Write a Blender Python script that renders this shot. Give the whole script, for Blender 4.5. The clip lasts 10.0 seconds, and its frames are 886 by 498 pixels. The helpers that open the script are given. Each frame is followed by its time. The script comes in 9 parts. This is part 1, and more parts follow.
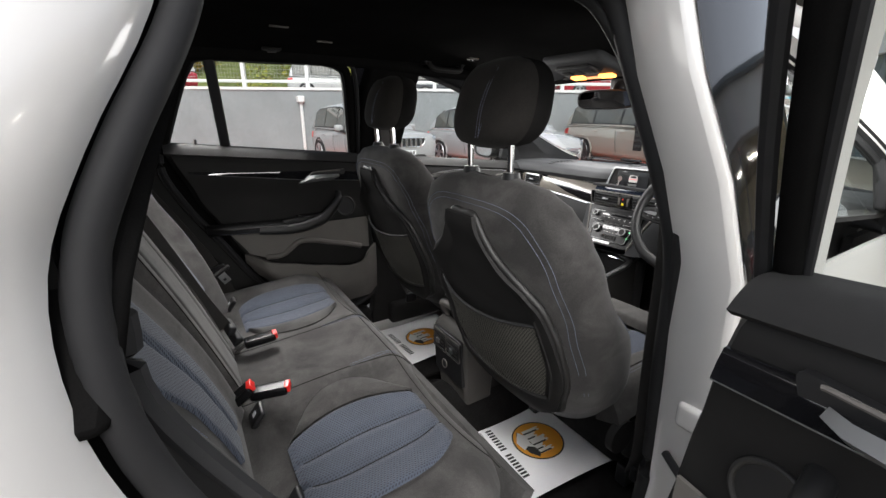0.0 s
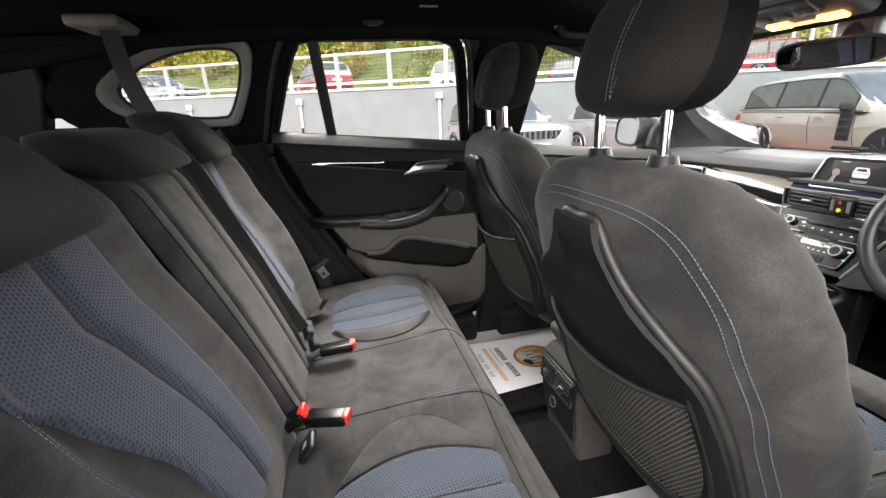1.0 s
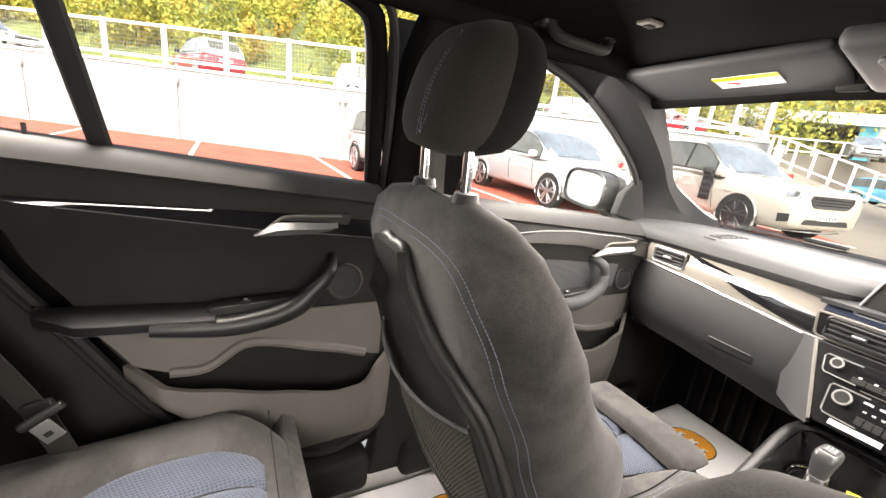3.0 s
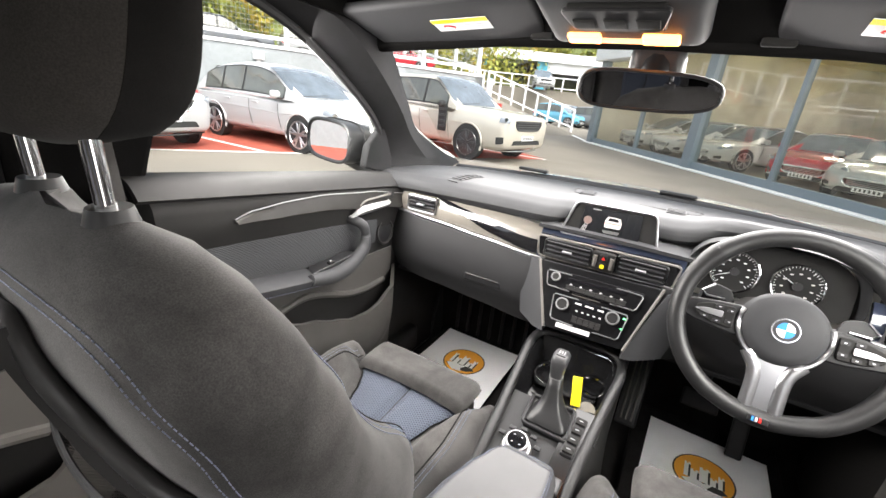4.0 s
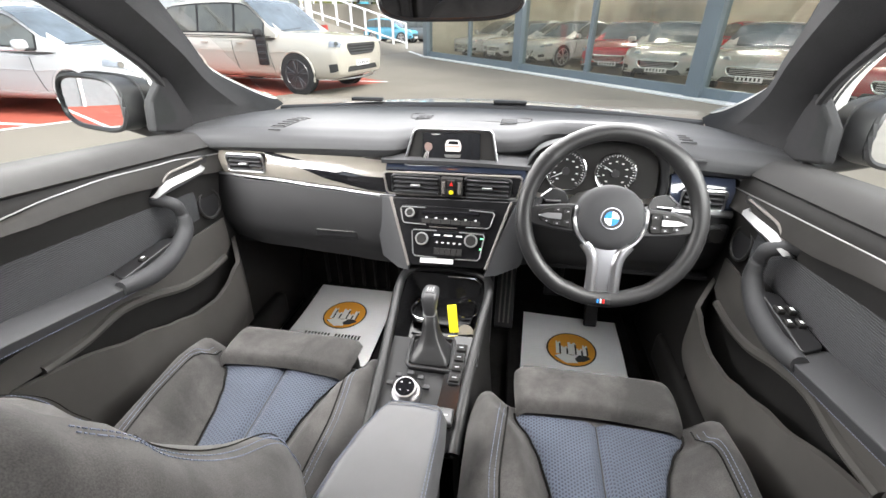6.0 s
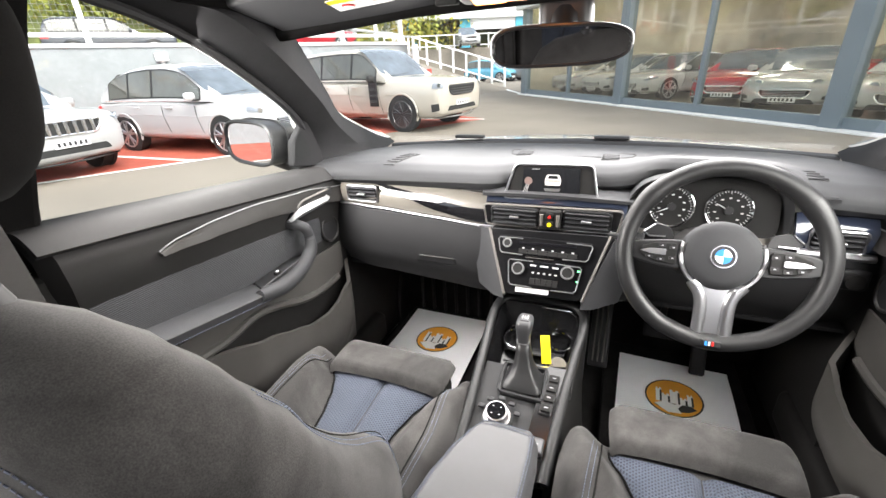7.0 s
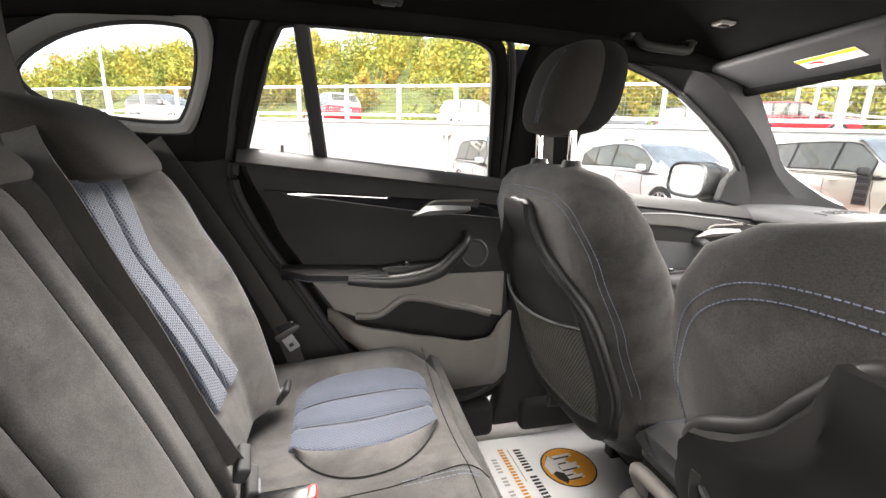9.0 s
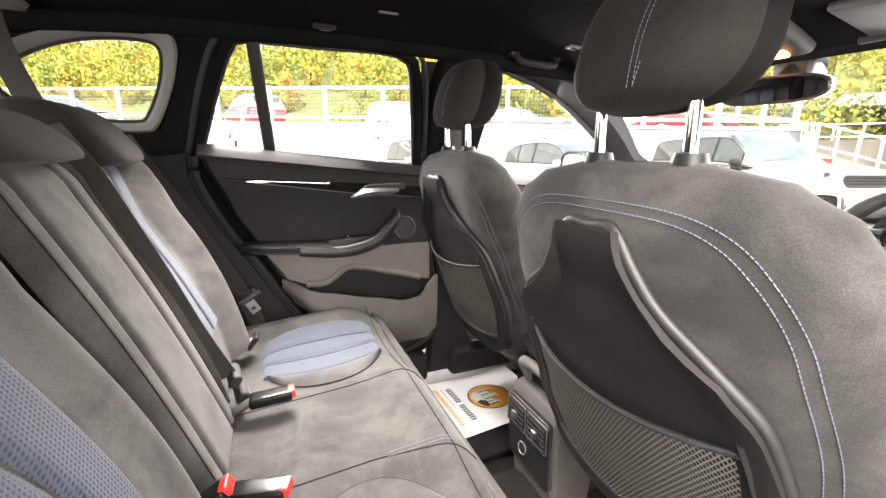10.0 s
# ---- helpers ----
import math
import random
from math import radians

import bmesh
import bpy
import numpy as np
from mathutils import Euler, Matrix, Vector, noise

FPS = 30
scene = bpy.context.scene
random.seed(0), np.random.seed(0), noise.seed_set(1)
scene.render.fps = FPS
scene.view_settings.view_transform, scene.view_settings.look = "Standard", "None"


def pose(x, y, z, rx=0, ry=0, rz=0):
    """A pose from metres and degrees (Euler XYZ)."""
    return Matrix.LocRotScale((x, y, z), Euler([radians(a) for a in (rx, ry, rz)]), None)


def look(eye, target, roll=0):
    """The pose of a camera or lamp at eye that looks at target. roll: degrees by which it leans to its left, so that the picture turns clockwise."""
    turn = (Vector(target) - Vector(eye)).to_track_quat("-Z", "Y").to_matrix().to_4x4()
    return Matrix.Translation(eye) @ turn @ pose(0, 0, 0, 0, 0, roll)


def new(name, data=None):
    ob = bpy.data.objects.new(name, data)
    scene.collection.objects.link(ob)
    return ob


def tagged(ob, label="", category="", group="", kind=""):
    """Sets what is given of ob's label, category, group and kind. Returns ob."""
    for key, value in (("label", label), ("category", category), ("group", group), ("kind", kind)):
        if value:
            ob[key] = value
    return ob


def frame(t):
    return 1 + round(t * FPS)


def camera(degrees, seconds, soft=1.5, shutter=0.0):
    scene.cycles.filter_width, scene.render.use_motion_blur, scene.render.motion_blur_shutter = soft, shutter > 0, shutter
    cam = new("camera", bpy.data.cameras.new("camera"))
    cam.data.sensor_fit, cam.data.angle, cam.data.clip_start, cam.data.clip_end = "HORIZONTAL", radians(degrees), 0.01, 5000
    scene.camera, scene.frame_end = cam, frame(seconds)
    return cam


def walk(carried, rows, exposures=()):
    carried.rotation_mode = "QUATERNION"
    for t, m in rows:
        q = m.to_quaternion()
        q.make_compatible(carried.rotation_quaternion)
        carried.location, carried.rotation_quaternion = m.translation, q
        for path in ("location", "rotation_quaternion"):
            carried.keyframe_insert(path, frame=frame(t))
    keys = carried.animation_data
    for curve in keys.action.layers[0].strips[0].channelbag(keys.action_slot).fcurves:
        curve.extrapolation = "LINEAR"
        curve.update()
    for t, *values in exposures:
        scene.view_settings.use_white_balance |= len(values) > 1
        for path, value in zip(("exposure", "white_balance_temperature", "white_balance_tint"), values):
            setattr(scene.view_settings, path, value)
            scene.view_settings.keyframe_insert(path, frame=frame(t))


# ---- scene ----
cam = camera(93.5, 10.0)
PATH = [
    (0, (1.104, -0.909, 1.391), (-0.511, 0.099, 0.776), 0.1),
    (0.5, (1.028, -0.802, 1.351), (-0.752, -0.143, 0.72), -1.6),
    (1, (0.899, -0.732, 1.339), (-0.949, -0.292, 0.713), -2.1),
    (1.5, (0.752, -0.711, 1.333), (-1.134, -0.377, 0.756), -0.1),
    (2, (0.544, -0.672, 1.319), (-1.359, -0.387, 0.774), 2.6),
    (3.5, (0.139, -0.474, 1.401), (-1.205, 0.873, 0.785), 7.6),
    (4, (0.126, -0.403, 1.406), (-0.779, 1.238, 0.707), 5.9),
    (4.5, (0.136, -0.337, 1.409), (-0.362, 1.398, 0.547), 2.6),
    (5, (0.143, -0.307, 1.412), (-0.126, 1.42, 0.439), 0.7),
    (6.5, (0.148, -0.308, 1.413), (-0.2, 1.42, 0.467), -1.0),
    (7, (0.139, -0.363, 1.426), (-0.574, 1.318, 0.61), -2.8),
    (7.5, (0.15, -0.459, 1.437), (-1.114, 0.965, 0.825), -4.2),
    (8, (0.219, -0.573, 1.404), (-1.483, 0.382, 0.965), -2.5),
    (8.5, (0.331, -0.669, 1.349), (-1.536, -0.08, 0.943), -0.1),
    (9, (0.474, -0.692, 1.303), (-1.414, -0.225, 0.838), 1.9),
    (9.5, (0.604, -0.715, 1.293), (-1.274, -0.206, 0.831), 2.3),
    (10, (0.768, -0.766, 1.272), (-1.026, -0.006, 0.821), 0.8),
]
walk(cam, [(t, look(eye, target, roll)) for t, eye, target, roll in PATH], [(0, 1.05, 6350, 10), (0.5, 1.62, 6350, 10), (1, 1.85, 6500, 10), (1.5, 2.55, 7000, 12), (2, 2.76, 7150, 13), (3.5, 2.54, 6850, 12), (4, 2.28, 6550, 11), (5, 2.2, 6350, 10), (6.5, 2.25, 6350, 10), (7, 2.28, 6500, 11), (8, 2.58, 6950, 13), (9, 2.62, 6750, 12), (9.5, 2.83, 6800, 12.5), (10, 3.05, 6800, 12)])

# ---- light ----
world = bpy.data.worlds.new("sky")
scene.world = world
world.use_nodes = True
wn = world.node_tree
sky = wn.nodes.new("ShaderNodeTexSky")
sky.sky_type, sky.sun_disc = "NISHITA", False
sky.sun_elevation, sky.sun_rotation = radians(48), radians(112)
sky.air_density, sky.dust_density = 1.0, 3.5
hsv = wn.nodes.new("ShaderNodeHueSaturation")
hsv.inputs["Saturation"].default_value = 0.35
wn.links.new(sky.outputs[0], hsv.inputs["Color"])
wn.links.new(hsv.outputs[0], wn.nodes["Background"].inputs[0])
wn.nodes["Background"].inputs[1].default_value = 0.135

sun = new("sun", bpy.data.lights.new("sun", "SUN"))
sun.data.energy, sun.data.angle, sun.data.color = 0.5, radians(20), (1.0, 0.96, 0.9)
sun.matrix_world = look((0, 0, 30), (-30 * math.sin(radians(112)) * 0.9, -30 * math.cos(radians(112)) * 0.9, 0))


def opening_lamp(name, eye, target, w, h, power, spread=180):
    """Sky light that comes in by one of the car's openings."""
    lamp = new(name, bpy.data.lights.new(name, "AREA"))
    lamp.data.shape, lamp.data.size, lamp.data.size_y, lamp.data.energy = "RECTANGLE", w, h, power
    lamp.data.color, lamp.data.spread = (1.0, 0.965, 0.925), radians(spread)
    lamp.matrix_world = look(eye, target)
    return lamp


opening_lamp("door_opening_light", (0.92, -0.62, 1.0), (-0.7, -0.68, 0.5), 0.6, 0.7, 0.85, 95)
opening_lamp("rear_window_light", (-0.64, -0.68, 1.38), (0.15, -0.72, 0.45), 0.45, 0.28, 2.3, 95)
opening_lamp("driver_window_light", (0.72, 0.3, 1.4), (-0.3, 0.7, 0.6), 0.7, 0.32, 3.0)
opening_lamp("passenger_window_light", (-0.72, 0.3, 1.4), (0.2, 0.75, 0.5), 0.7, 0.32, 6.2)
opening_lamp("tailgate_window_light", (0.0, -1.72, 1.4), (0.0, -0.6, 1.0), 1.0, 0.3, 1.2)
opening_lamp("windscreen_light", (0.0, 0.84, 1.385), (0.0, 0.45, 0.66), 1.2, 0.55, 6.8)

# ---- materials ----
def mat(name, color, rough=0.5, metal=0.0, vary=0.15, scale=6.0, fine=0.0, fine_scale=400.0, bump=0.0, bump_scale=300.0, sheen=0.0, coat=0.0, rand=0.0, spec=0.5, rough_vary=0.0, sharp=0.18, warp=0.0):
    """A principled surface with a coarse and a fine variation of its colour and a bump, in metres."""
    m = bpy.data.materials.new(name)
    m.use_nodes = True
    nt = m.node_tree
    b = nt.nodes["Principled BSDF"]
    b.inputs["Roughness"].default_value, b.inputs["Metallic"].default_value = rough, metal
    b.inputs["Sheen Weight"].default_value, b.inputs["Coat Weight"].default_value = sheen, coat
    b.inputs["Coat Roughness"].default_value = 0.03
    b.inputs["Specular IOR Level"].default_value = spec
    tc = nt.nodes.new("ShaderNodeTexCoord")
    geo = nt.nodes.new("ShaderNodeNewGeometry")
    n1 = nt.nodes.new("ShaderNodeTexNoise")
    n1.inputs["Scale"].default_value, n1.inputs["Detail"].default_value, n1.inputs["Roughness"].default_value = scale, 5, 0.6
    nt.links.new(geo.outputs["Position"], n1.inputs["Vector"])
    r1 = nt.nodes.new("ShaderNodeMapRange")
    n1.inputs["Distortion"].default_value = warp
    r1.inputs[1].default_value, r1.inputs[2].default_value = 0.5 - sharp, 0.5 + sharp
    r1.inputs[3].default_value, r1.inputs[4].default_value = 1 - vary, 1 + vary
    nt.links.new(n1.outputs["Fac"], r1.inputs[0])
    value = r1.outputs[0]
    if fine:
        n2 = nt.nodes.new("ShaderNodeTexNoise")
        n2.inputs["Scale"].default_value, n2.inputs["Detail"].default_value = fine_scale, 2
        nt.links.new(geo.outputs["Position"], n2.inputs["Vector"])
        r2 = nt.nodes.new("ShaderNodeMapRange")
        r2.inputs[1].default_value, r2.inputs[2].default_value = 0.3, 0.7
        r2.inputs[3].default_value, r2.inputs[4].default_value = 1 - fine, 1 + fine
        nt.links.new(n2.outputs["Fac"], r2.inputs[0])
        mu = nt.nodes.new("ShaderNodeMath")
        mu.operation = "MULTIPLY"
        nt.links.new(value, mu.inputs[0]), nt.links.new(r2.outputs[0], mu.inputs[1])
        value = mu.outputs[0]
    if rand:
        r3 = nt.nodes.new("ShaderNodeMapRange")
        r3.inputs[3].default_value, r3.inputs[4].default_value = 1 - rand, 1 + rand
        nt.links.new(geo.outputs["Random Per Island"], r3.inputs[0])
        mu = nt.nodes.new("ShaderNodeMath")
        mu.operation = "MULTIPLY"
        nt.links.new(value, mu.inputs[0]), nt.links.new(r3.outputs[0], mu.inputs[1])
        value = mu.outputs[0]
    vm = nt.nodes.new("ShaderNodeVectorMath")
    vm.operation = "SCALE"
    vm.inputs[0].default_value = color
    nt.links.new(value, vm.inputs["Scale"])
    nt.links.new(vm.outputs[0], b.inputs["Base Color"])
    if rough_vary:
        r4 = nt.nodes.new("ShaderNodeMapRange")
        r4.inputs[3].default_value, r4.inputs[4].default_value = rough - rough_vary, rough + rough_vary
        nt.links.new(n1.outputs["Fac"], r4.inputs[0])
        nt.links.new(r4.outputs[0], b.inputs["Roughness"])
    if bump:
        n3 = nt.nodes.new("ShaderNodeTexNoise")
        n3.inputs["Scale"].default_value, n3.inputs["Detail"].default_value = bump_scale, 3
        nt.links.new(geo.outputs["Position"], n3.inputs["Vector"])
        bp = nt.nodes.new("ShaderNodeBump")
        bp.inputs["Strength"].default_value, bp.inputs["Distance"].default_value = bump, 0.3 / bump_scale
        nt.links.new(n3.outputs["Fac"], bp.inputs["Height"])
        nt.links.new(bp.outputs[0], b.inputs["Normal"])
    return m


def cell_fabric(name, color, dark, scale):
    """A knitted fabric of small raised cells."""
    m = mat(name, color, 0.9, vary=0.12, scale=9, sheen=0.1)
    nt = m.node_tree
    b = nt.nodes["Principled BSDF"]
    tc = nt.nodes.new("ShaderNodeTexCoord")
    k = 2 * math.pi * scale
    waves = None
    for dx, dv in ((1.0, 0.0), (0.5, 0.866), (-0.5, 0.866)):
        dot = nt.nodes.new("ShaderNodeVectorMath")
        dot.operation = "DOT_PRODUCT"
        dot.inputs[1].default_value = (k * dx, -k * dv, 0.8 * k * dv)
        nt.links.new(tc.outputs["Object"], dot.inputs[0])
        co = nt.nodes.new("ShaderNodeMath")
        co.operation = "COSINE"
        nt.links.new(dot.outputs["Value"], co.inputs[0])
        if waves is None:
            waves = co.outputs[0]
        else:
            ad = nt.nodes.new("ShaderNodeMath")
            nt.links.new(waves, ad.inputs[0]), nt.links.new(co.outputs[0], ad.inputs[1])
            waves = ad.outputs[0]
    ramp = nt.nodes.new("ShaderNodeMapRange")
    ramp.inputs[1].default_value, ramp.inputs[2].default_value = -0.4, 1.6
    nt.links.new(waves, ramp.inputs[0])
    old = b.inputs["Base Color"].links[0].from_socket
    mx = nt.nodes.new("ShaderNodeMix")
    mx.data_type = "RGBA"
    nt.links.new(ramp.outputs[0], mx.inputs[0])
    nt.links.new(old, mx.inputs[6])
    mx.inputs[7].default_value = (*dark, 1)
    nt.links.new(mx.outputs[2], b.inputs["Base Color"])
    bp = nt.nodes.new("ShaderNodeBump")
    bp.inputs["Strength"].default_value, bp.inputs["Distance"].default_value = 0.7, 0.0012
    bp.invert = True
    nt.links.new(ramp.outputs[0], bp.inputs["Height"])
    nt.links.new(bp.outputs[0], b.inputs["Normal"])
    return m


def stripe_fabric(name, color, dark, per_metre, axis):
    """A woven fabric with fine ribs across one axis."""
    m = mat(name, color, 0.85, vary=0.1, scale=8)
    nt = m.node_tree
    b = nt.nodes["Principled BSDF"]
    tc = nt.nodes.new("ShaderNodeTexCoord")
    wv = nt.nodes.new("ShaderNodeTexWave")
    wv.bands_direction = axis
    wv.inputs["Scale"].default_value, wv.inputs["Distortion"].default_value = per_metre / 3.14, 1.5
    wv.inputs["Detail"].default_value = 2
    nt.links.new(tc.outputs["Object"], wv.inputs["Vector"])
    old = b.inputs["Base Color"].links[0].from_socket
    mx = nt.nodes.new("ShaderNodeMix")
    mx.data_type = "RGBA"
    nt.links.new(wv.outputs["Fac"], mx.inputs[0])
    nt.links.new(old, mx.inputs[6])
    mx.inputs[7].default_value = (*dark, 1)
    nt.links.new(mx.outputs[2], b.inputs["Base Color"])
    bp = nt.nodes.new("ShaderNodeBump")
    bp.inputs["Strength"].default_value, bp.inputs["Distance"].default_value = 0.6, 0.002
    nt.links.new(wv.outputs["Fac"], bp.inputs["Height"])
    nt.links.new(bp.outputs[0], b.inputs["Normal"])
    return m


def glass(name, tint, gloss=1.0):
    """Thin clear sheet glass: mirror gloss by Fresnel over a clear body."""
    m = bpy.data.materials.new(name)
    m.use_nodes = True
    nt = m.node_tree
    nt.nodes.remove(nt.nodes["Principled BSDF"])
    t, g, f, pw, ml, mx = (nt.nodes.new(n) for n in ("ShaderNodeBsdfTransparent", "ShaderNodeBsdfGlossy", "ShaderNodeLayerWeight", "ShaderNodeMath", "ShaderNodeMath", "ShaderNodeMixShader"))
    t.inputs[0].default_value = (*tint, 1)
    g.inputs["Roughness"].default_value = 0.0
    f.inputs["Blend"].default_value = 0.5
    pw.operation, ml.operation = "POWER", "MULTIPLY_ADD"
    pw.inputs[1].default_value = 4.0
    ml.inputs[1].default_value, ml.inputs[2].default_value = gloss, 0.06 * gloss
    nt.links.new(f.outputs["Facing"], pw.inputs[0]), nt.links.new(pw.outputs[0], ml.inputs[0])
    nt.links.new(ml.outputs[0], mx.inputs[0])
    nt.links.new(t.outputs[0], mx.inputs[1]), nt.links.new(g.outputs[0], mx.inputs[2])
    nt.links.new(mx.outputs[0], nt.nodes["Material Output"].inputs[0])
    return m


def glow(name, color, strength):
    m = bpy.data.materials.new(name)
    m.use_nodes = True
    b = m.node_tree.nodes["Principled BSDF"]
    b.inputs["Base Color"].default_value = (*color, 1)
    b.inputs["Emission Color"].default_value = (*color, 1)
    b.inputs["Emission Strength"].default_value = strength
    return m


def net(name, color, scale):
    """An open knitted net: threads with gaps between them."""
    m = mat(name, color, 0.7, vary=0.1)
    nt = m.node_tree
    b = nt.nodes["Principled BSDF"]
    tc = nt.nodes.new("ShaderNodeTexCoord")
    thread = []
    for sx in (-1, 1):
        dot = nt.nodes.new("ShaderNodeVectorMath")
        dot.operation = "DOT_PRODUCT"
        dot.inputs[1].default_value = (scale * sx, 0, scale * 0.7)
        nt.links.new(tc.outputs["Object"], dot.inputs[0])
        pp = nt.nodes.new("ShaderNodeMath")
        pp.operation = "PINGPONG"
        pp.inputs[1].default_value = 0.5
        nt.links.new(dot.outputs["Value"], pp.inputs[0])
        lt = nt.nodes.new("ShaderNodeMath")
        lt.operation = "LESS_THAN"
        lt.inputs[1].default_value = 0.17
        nt.links.new(pp.outputs[0], lt.inputs[0])
        thread.append(lt.outputs[0])
    mr = nt.nodes.new("ShaderNodeMath")
    mr.operation = "MAXIMUM"
    nt.links.new(thread[0], mr.inputs[0]), nt.links.new(thread[1], mr.inputs[1])
    nt.links.new(mr.outputs[0], b.inputs["Alpha"])
    return m


SUEDE = mat("suede", (0.049, 0.047, 0.0455), 0.95, vary=0.3, scale=7, fine=0.26, fine_scale=700, bump=0.3, bump_scale=1300, sheen=0.1, spec=0.1, sharp=0.09, warp=0.4)
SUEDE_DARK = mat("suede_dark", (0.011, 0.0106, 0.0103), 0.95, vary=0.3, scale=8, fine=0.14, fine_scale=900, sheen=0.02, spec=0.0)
CELLS = cell_fabric("blue_fabric", (0.05, 0.06, 0.083), (0.019, 0.024, 0.037), 185)
WEAVE = stripe_fabric("woven_fabric", (0.044, 0.0455, 0.049), (0.021, 0.022, 0.0235), 250, "Z")
LEATHER = mat("leather", (0.014, 0.014, 0.0145), 0.42, vary=0.1, scale=12, bump=0.35, bump_scale=900, spec=0.4)
LEATHER_GREY = mat("grey_leather", (0.062, 0.062, 0.064), 0.42, vary=0.08, scale=12, bump=0.3, bump_scale=900, spec=0.4)
SOFT = mat("soft_plastic", (0.035, 0.0355, 0.0375), 0.62, vary=0.1, scale=5, bump=0.3, bump_scale=1300, spec=0.2)
SILL = mat("sill_cover", (0.027, 0.0265, 0.0265), 0.75, vary=0.12, scale=5, bump=0.3, bump_scale=1300, spec=0.08)
HARD = mat("hard_plastic", (0.0175, 0.017, 0.0167), 0.6, vary=0.12, scale=6, bump=0.25, bump_scale=1100, spec=0.11)
# Seat suede darkened for headrests; their backlit shade is in the colour.
HEAD = mat("shaded_suede", (0.025, 0.023, 0.0215), 0.95, vary=0.22, scale=7, fine=0.22, fine_scale=700, bump=0.3, bump_scale=1300, sheen=0.06, spec=0.05)
LIP = mat("grey_lip", (0.016, 0.0155, 0.015), 0.5, vary=0.08, scale=8)
# Grey plastic raised in tone, with the doorway light put into its colour.
GREYTRIM_LIT = mat("lit_grey_plastic", (0.12, 0.111, 0.102), 0.6, vary=0.08, scale=5, bump=0.25, bump_scale=1200, spec=0.35)
PALE = mat("pale_trim", (0.13, 0.13, 0.125), 0.75, vary=0.05, scale=6, bump=0.1)
SEAM = mat("seam_shade", (0.022, 0.0205, 0.019), 0.95, vary=0.15, scale=20, spec=0.0)
PILLAR = mat("pillar_cloth", (0.021, 0.021, 0.022), 0.9, vary=0.12, scale=9, fine=0.2, fine_scale=800, spec=0.1)
LOWER = mat("dark_soft_plastic", (0.021, 0.021, 0.022), 0.6, vary=0.12, scale=5, bump=0.3, bump_scale=1300, spec=0.3)
GLOSSY = mat("console_gloss", (0.007, 0.007, 0.0075), 0.16, vary=0.15, rough_vary=0.04, spec=0.35)
STACK = mat("stack_gloss", (0.006, 0.006, 0.0065), 0.24, vary=0.15, rough_vary=0.04, spec=0.14)
GEARGREY = mat("satin_grey", (0.045, 0.045, 0.047), 0.38, 0.2, vary=0.08)
FOB = mat("bronze_fob", (0.12, 0.095, 0.05), 0.35, vary=0.15, scale=40)
LINER = mat("headliner", (0.008, 0.0078, 0.0077), 0.95, vary=0.15, scale=9, fine=0.2, fine_scale=800, spec=0.0)
CARPET = mat("carpet", (0.01, 0.0095, 0.0095), 0.98, vary=0.3, scale=14, fine=0.45, fine_scale=500, bump=0.8, bump_scale=500, spec=0.1)
PIANO = mat("gloss_black", (0.006, 0.006, 0.007), 0.06, vary=0.1, coat=0.6, rough_vary=0.03)
SATIN = mat("satin_metal", (0.42, 0.42, 0.43), 0.34, 1.0, vary=0.05)
CHROME = mat("chrome", (0.8, 0.8, 0.8), 0.09, 1.0, vary=0.03)
RUBBER = mat("rubber", (0.014, 0.014, 0.015), 0.7, vary=0.2, scale=12, spec=0.3)
BLACK = mat("black_plastic", (0.012, 0.012, 0.013), 0.45, vary=0.15, spec=0.4)
WEBBING = stripe_fabric("webbing", (0.04, 0.0375, 0.035), (0.023, 0.0215, 0.0205), 700, "Y")
THREAD = mat("thread", (0.125, 0.142, 0.195), 0.8, vary=0.1)
PAPER = mat("paper", (0.86, 0.86, 0.88), 0.8, vary=0.04, scale=5, bump=0.06, bump_scale=60)
ORANGE = mat("orange_ink", (0.75, 0.33, 0.03), 0.7, vary=0.05)
INK = mat("black_ink", (0.025, 0.025, 0.027), 0.7, vary=0.1)
INK_GREY = mat("grey_ink", (0.45, 0.45, 0.46), 0.7, vary=0.1)
YELLOW = mat("yellow_plastic", (0.82, 0.66, 0.01), 0.4, vary=0.04)
RED = mat("red_plastic", (0.65, 0.02, 0.015), 0.35, vary=0.05)
BLUE_INK = mat("blue_enamel", (0.04, 0.22, 0.6), 0.2, vary=0.05)
WHITE_INK = mat("white_enamel", (0.8, 0.8, 0.8), 0.25, vary=0.03)
NET = net("pocket_net", (0.075, 0.072, 0.062), 150)
WHITE_CAR = mat("white_paint", (0.64, 0.63, 0.61), 0.22, vary=0.02, coat=1.0)
PANE = glass("car_glass", (0.9, 0.93, 0.91), 0.45)
DARK_PANE = mat("dark_glass", (0.075, 0.078, 0.066), 0.05, vary=0.2, scale=1.2, coat=0.6, spec=0.5)
FRONT_PANE = mat("sky_lit_glass", (0.09, 0.11, 0.13), 0.08, vary=0.35, scale=1.5, spec=0.5, coat=0.5)
SILVER_TRIM = mat("silver_trim", (0.2, 0.2, 0.2), 0.42, 0.5, vary=0.06)
# Pale base: the sky's reflection on the dashboard gloss is painted in.
SKYLIT_TRIM = mat("skylit_gloss_trim", (0.15, 0.138, 0.12), 0.2, vary=0.08, scale=4, coat=0.5)
DOOR_TRIM = mat("door_gloss_trim", (0.024, 0.023, 0.022), 0.26, vary=0.16, scale=5, rough_vary=0.03, spec=0.06)
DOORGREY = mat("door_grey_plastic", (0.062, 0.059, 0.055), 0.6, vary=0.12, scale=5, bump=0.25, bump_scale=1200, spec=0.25)
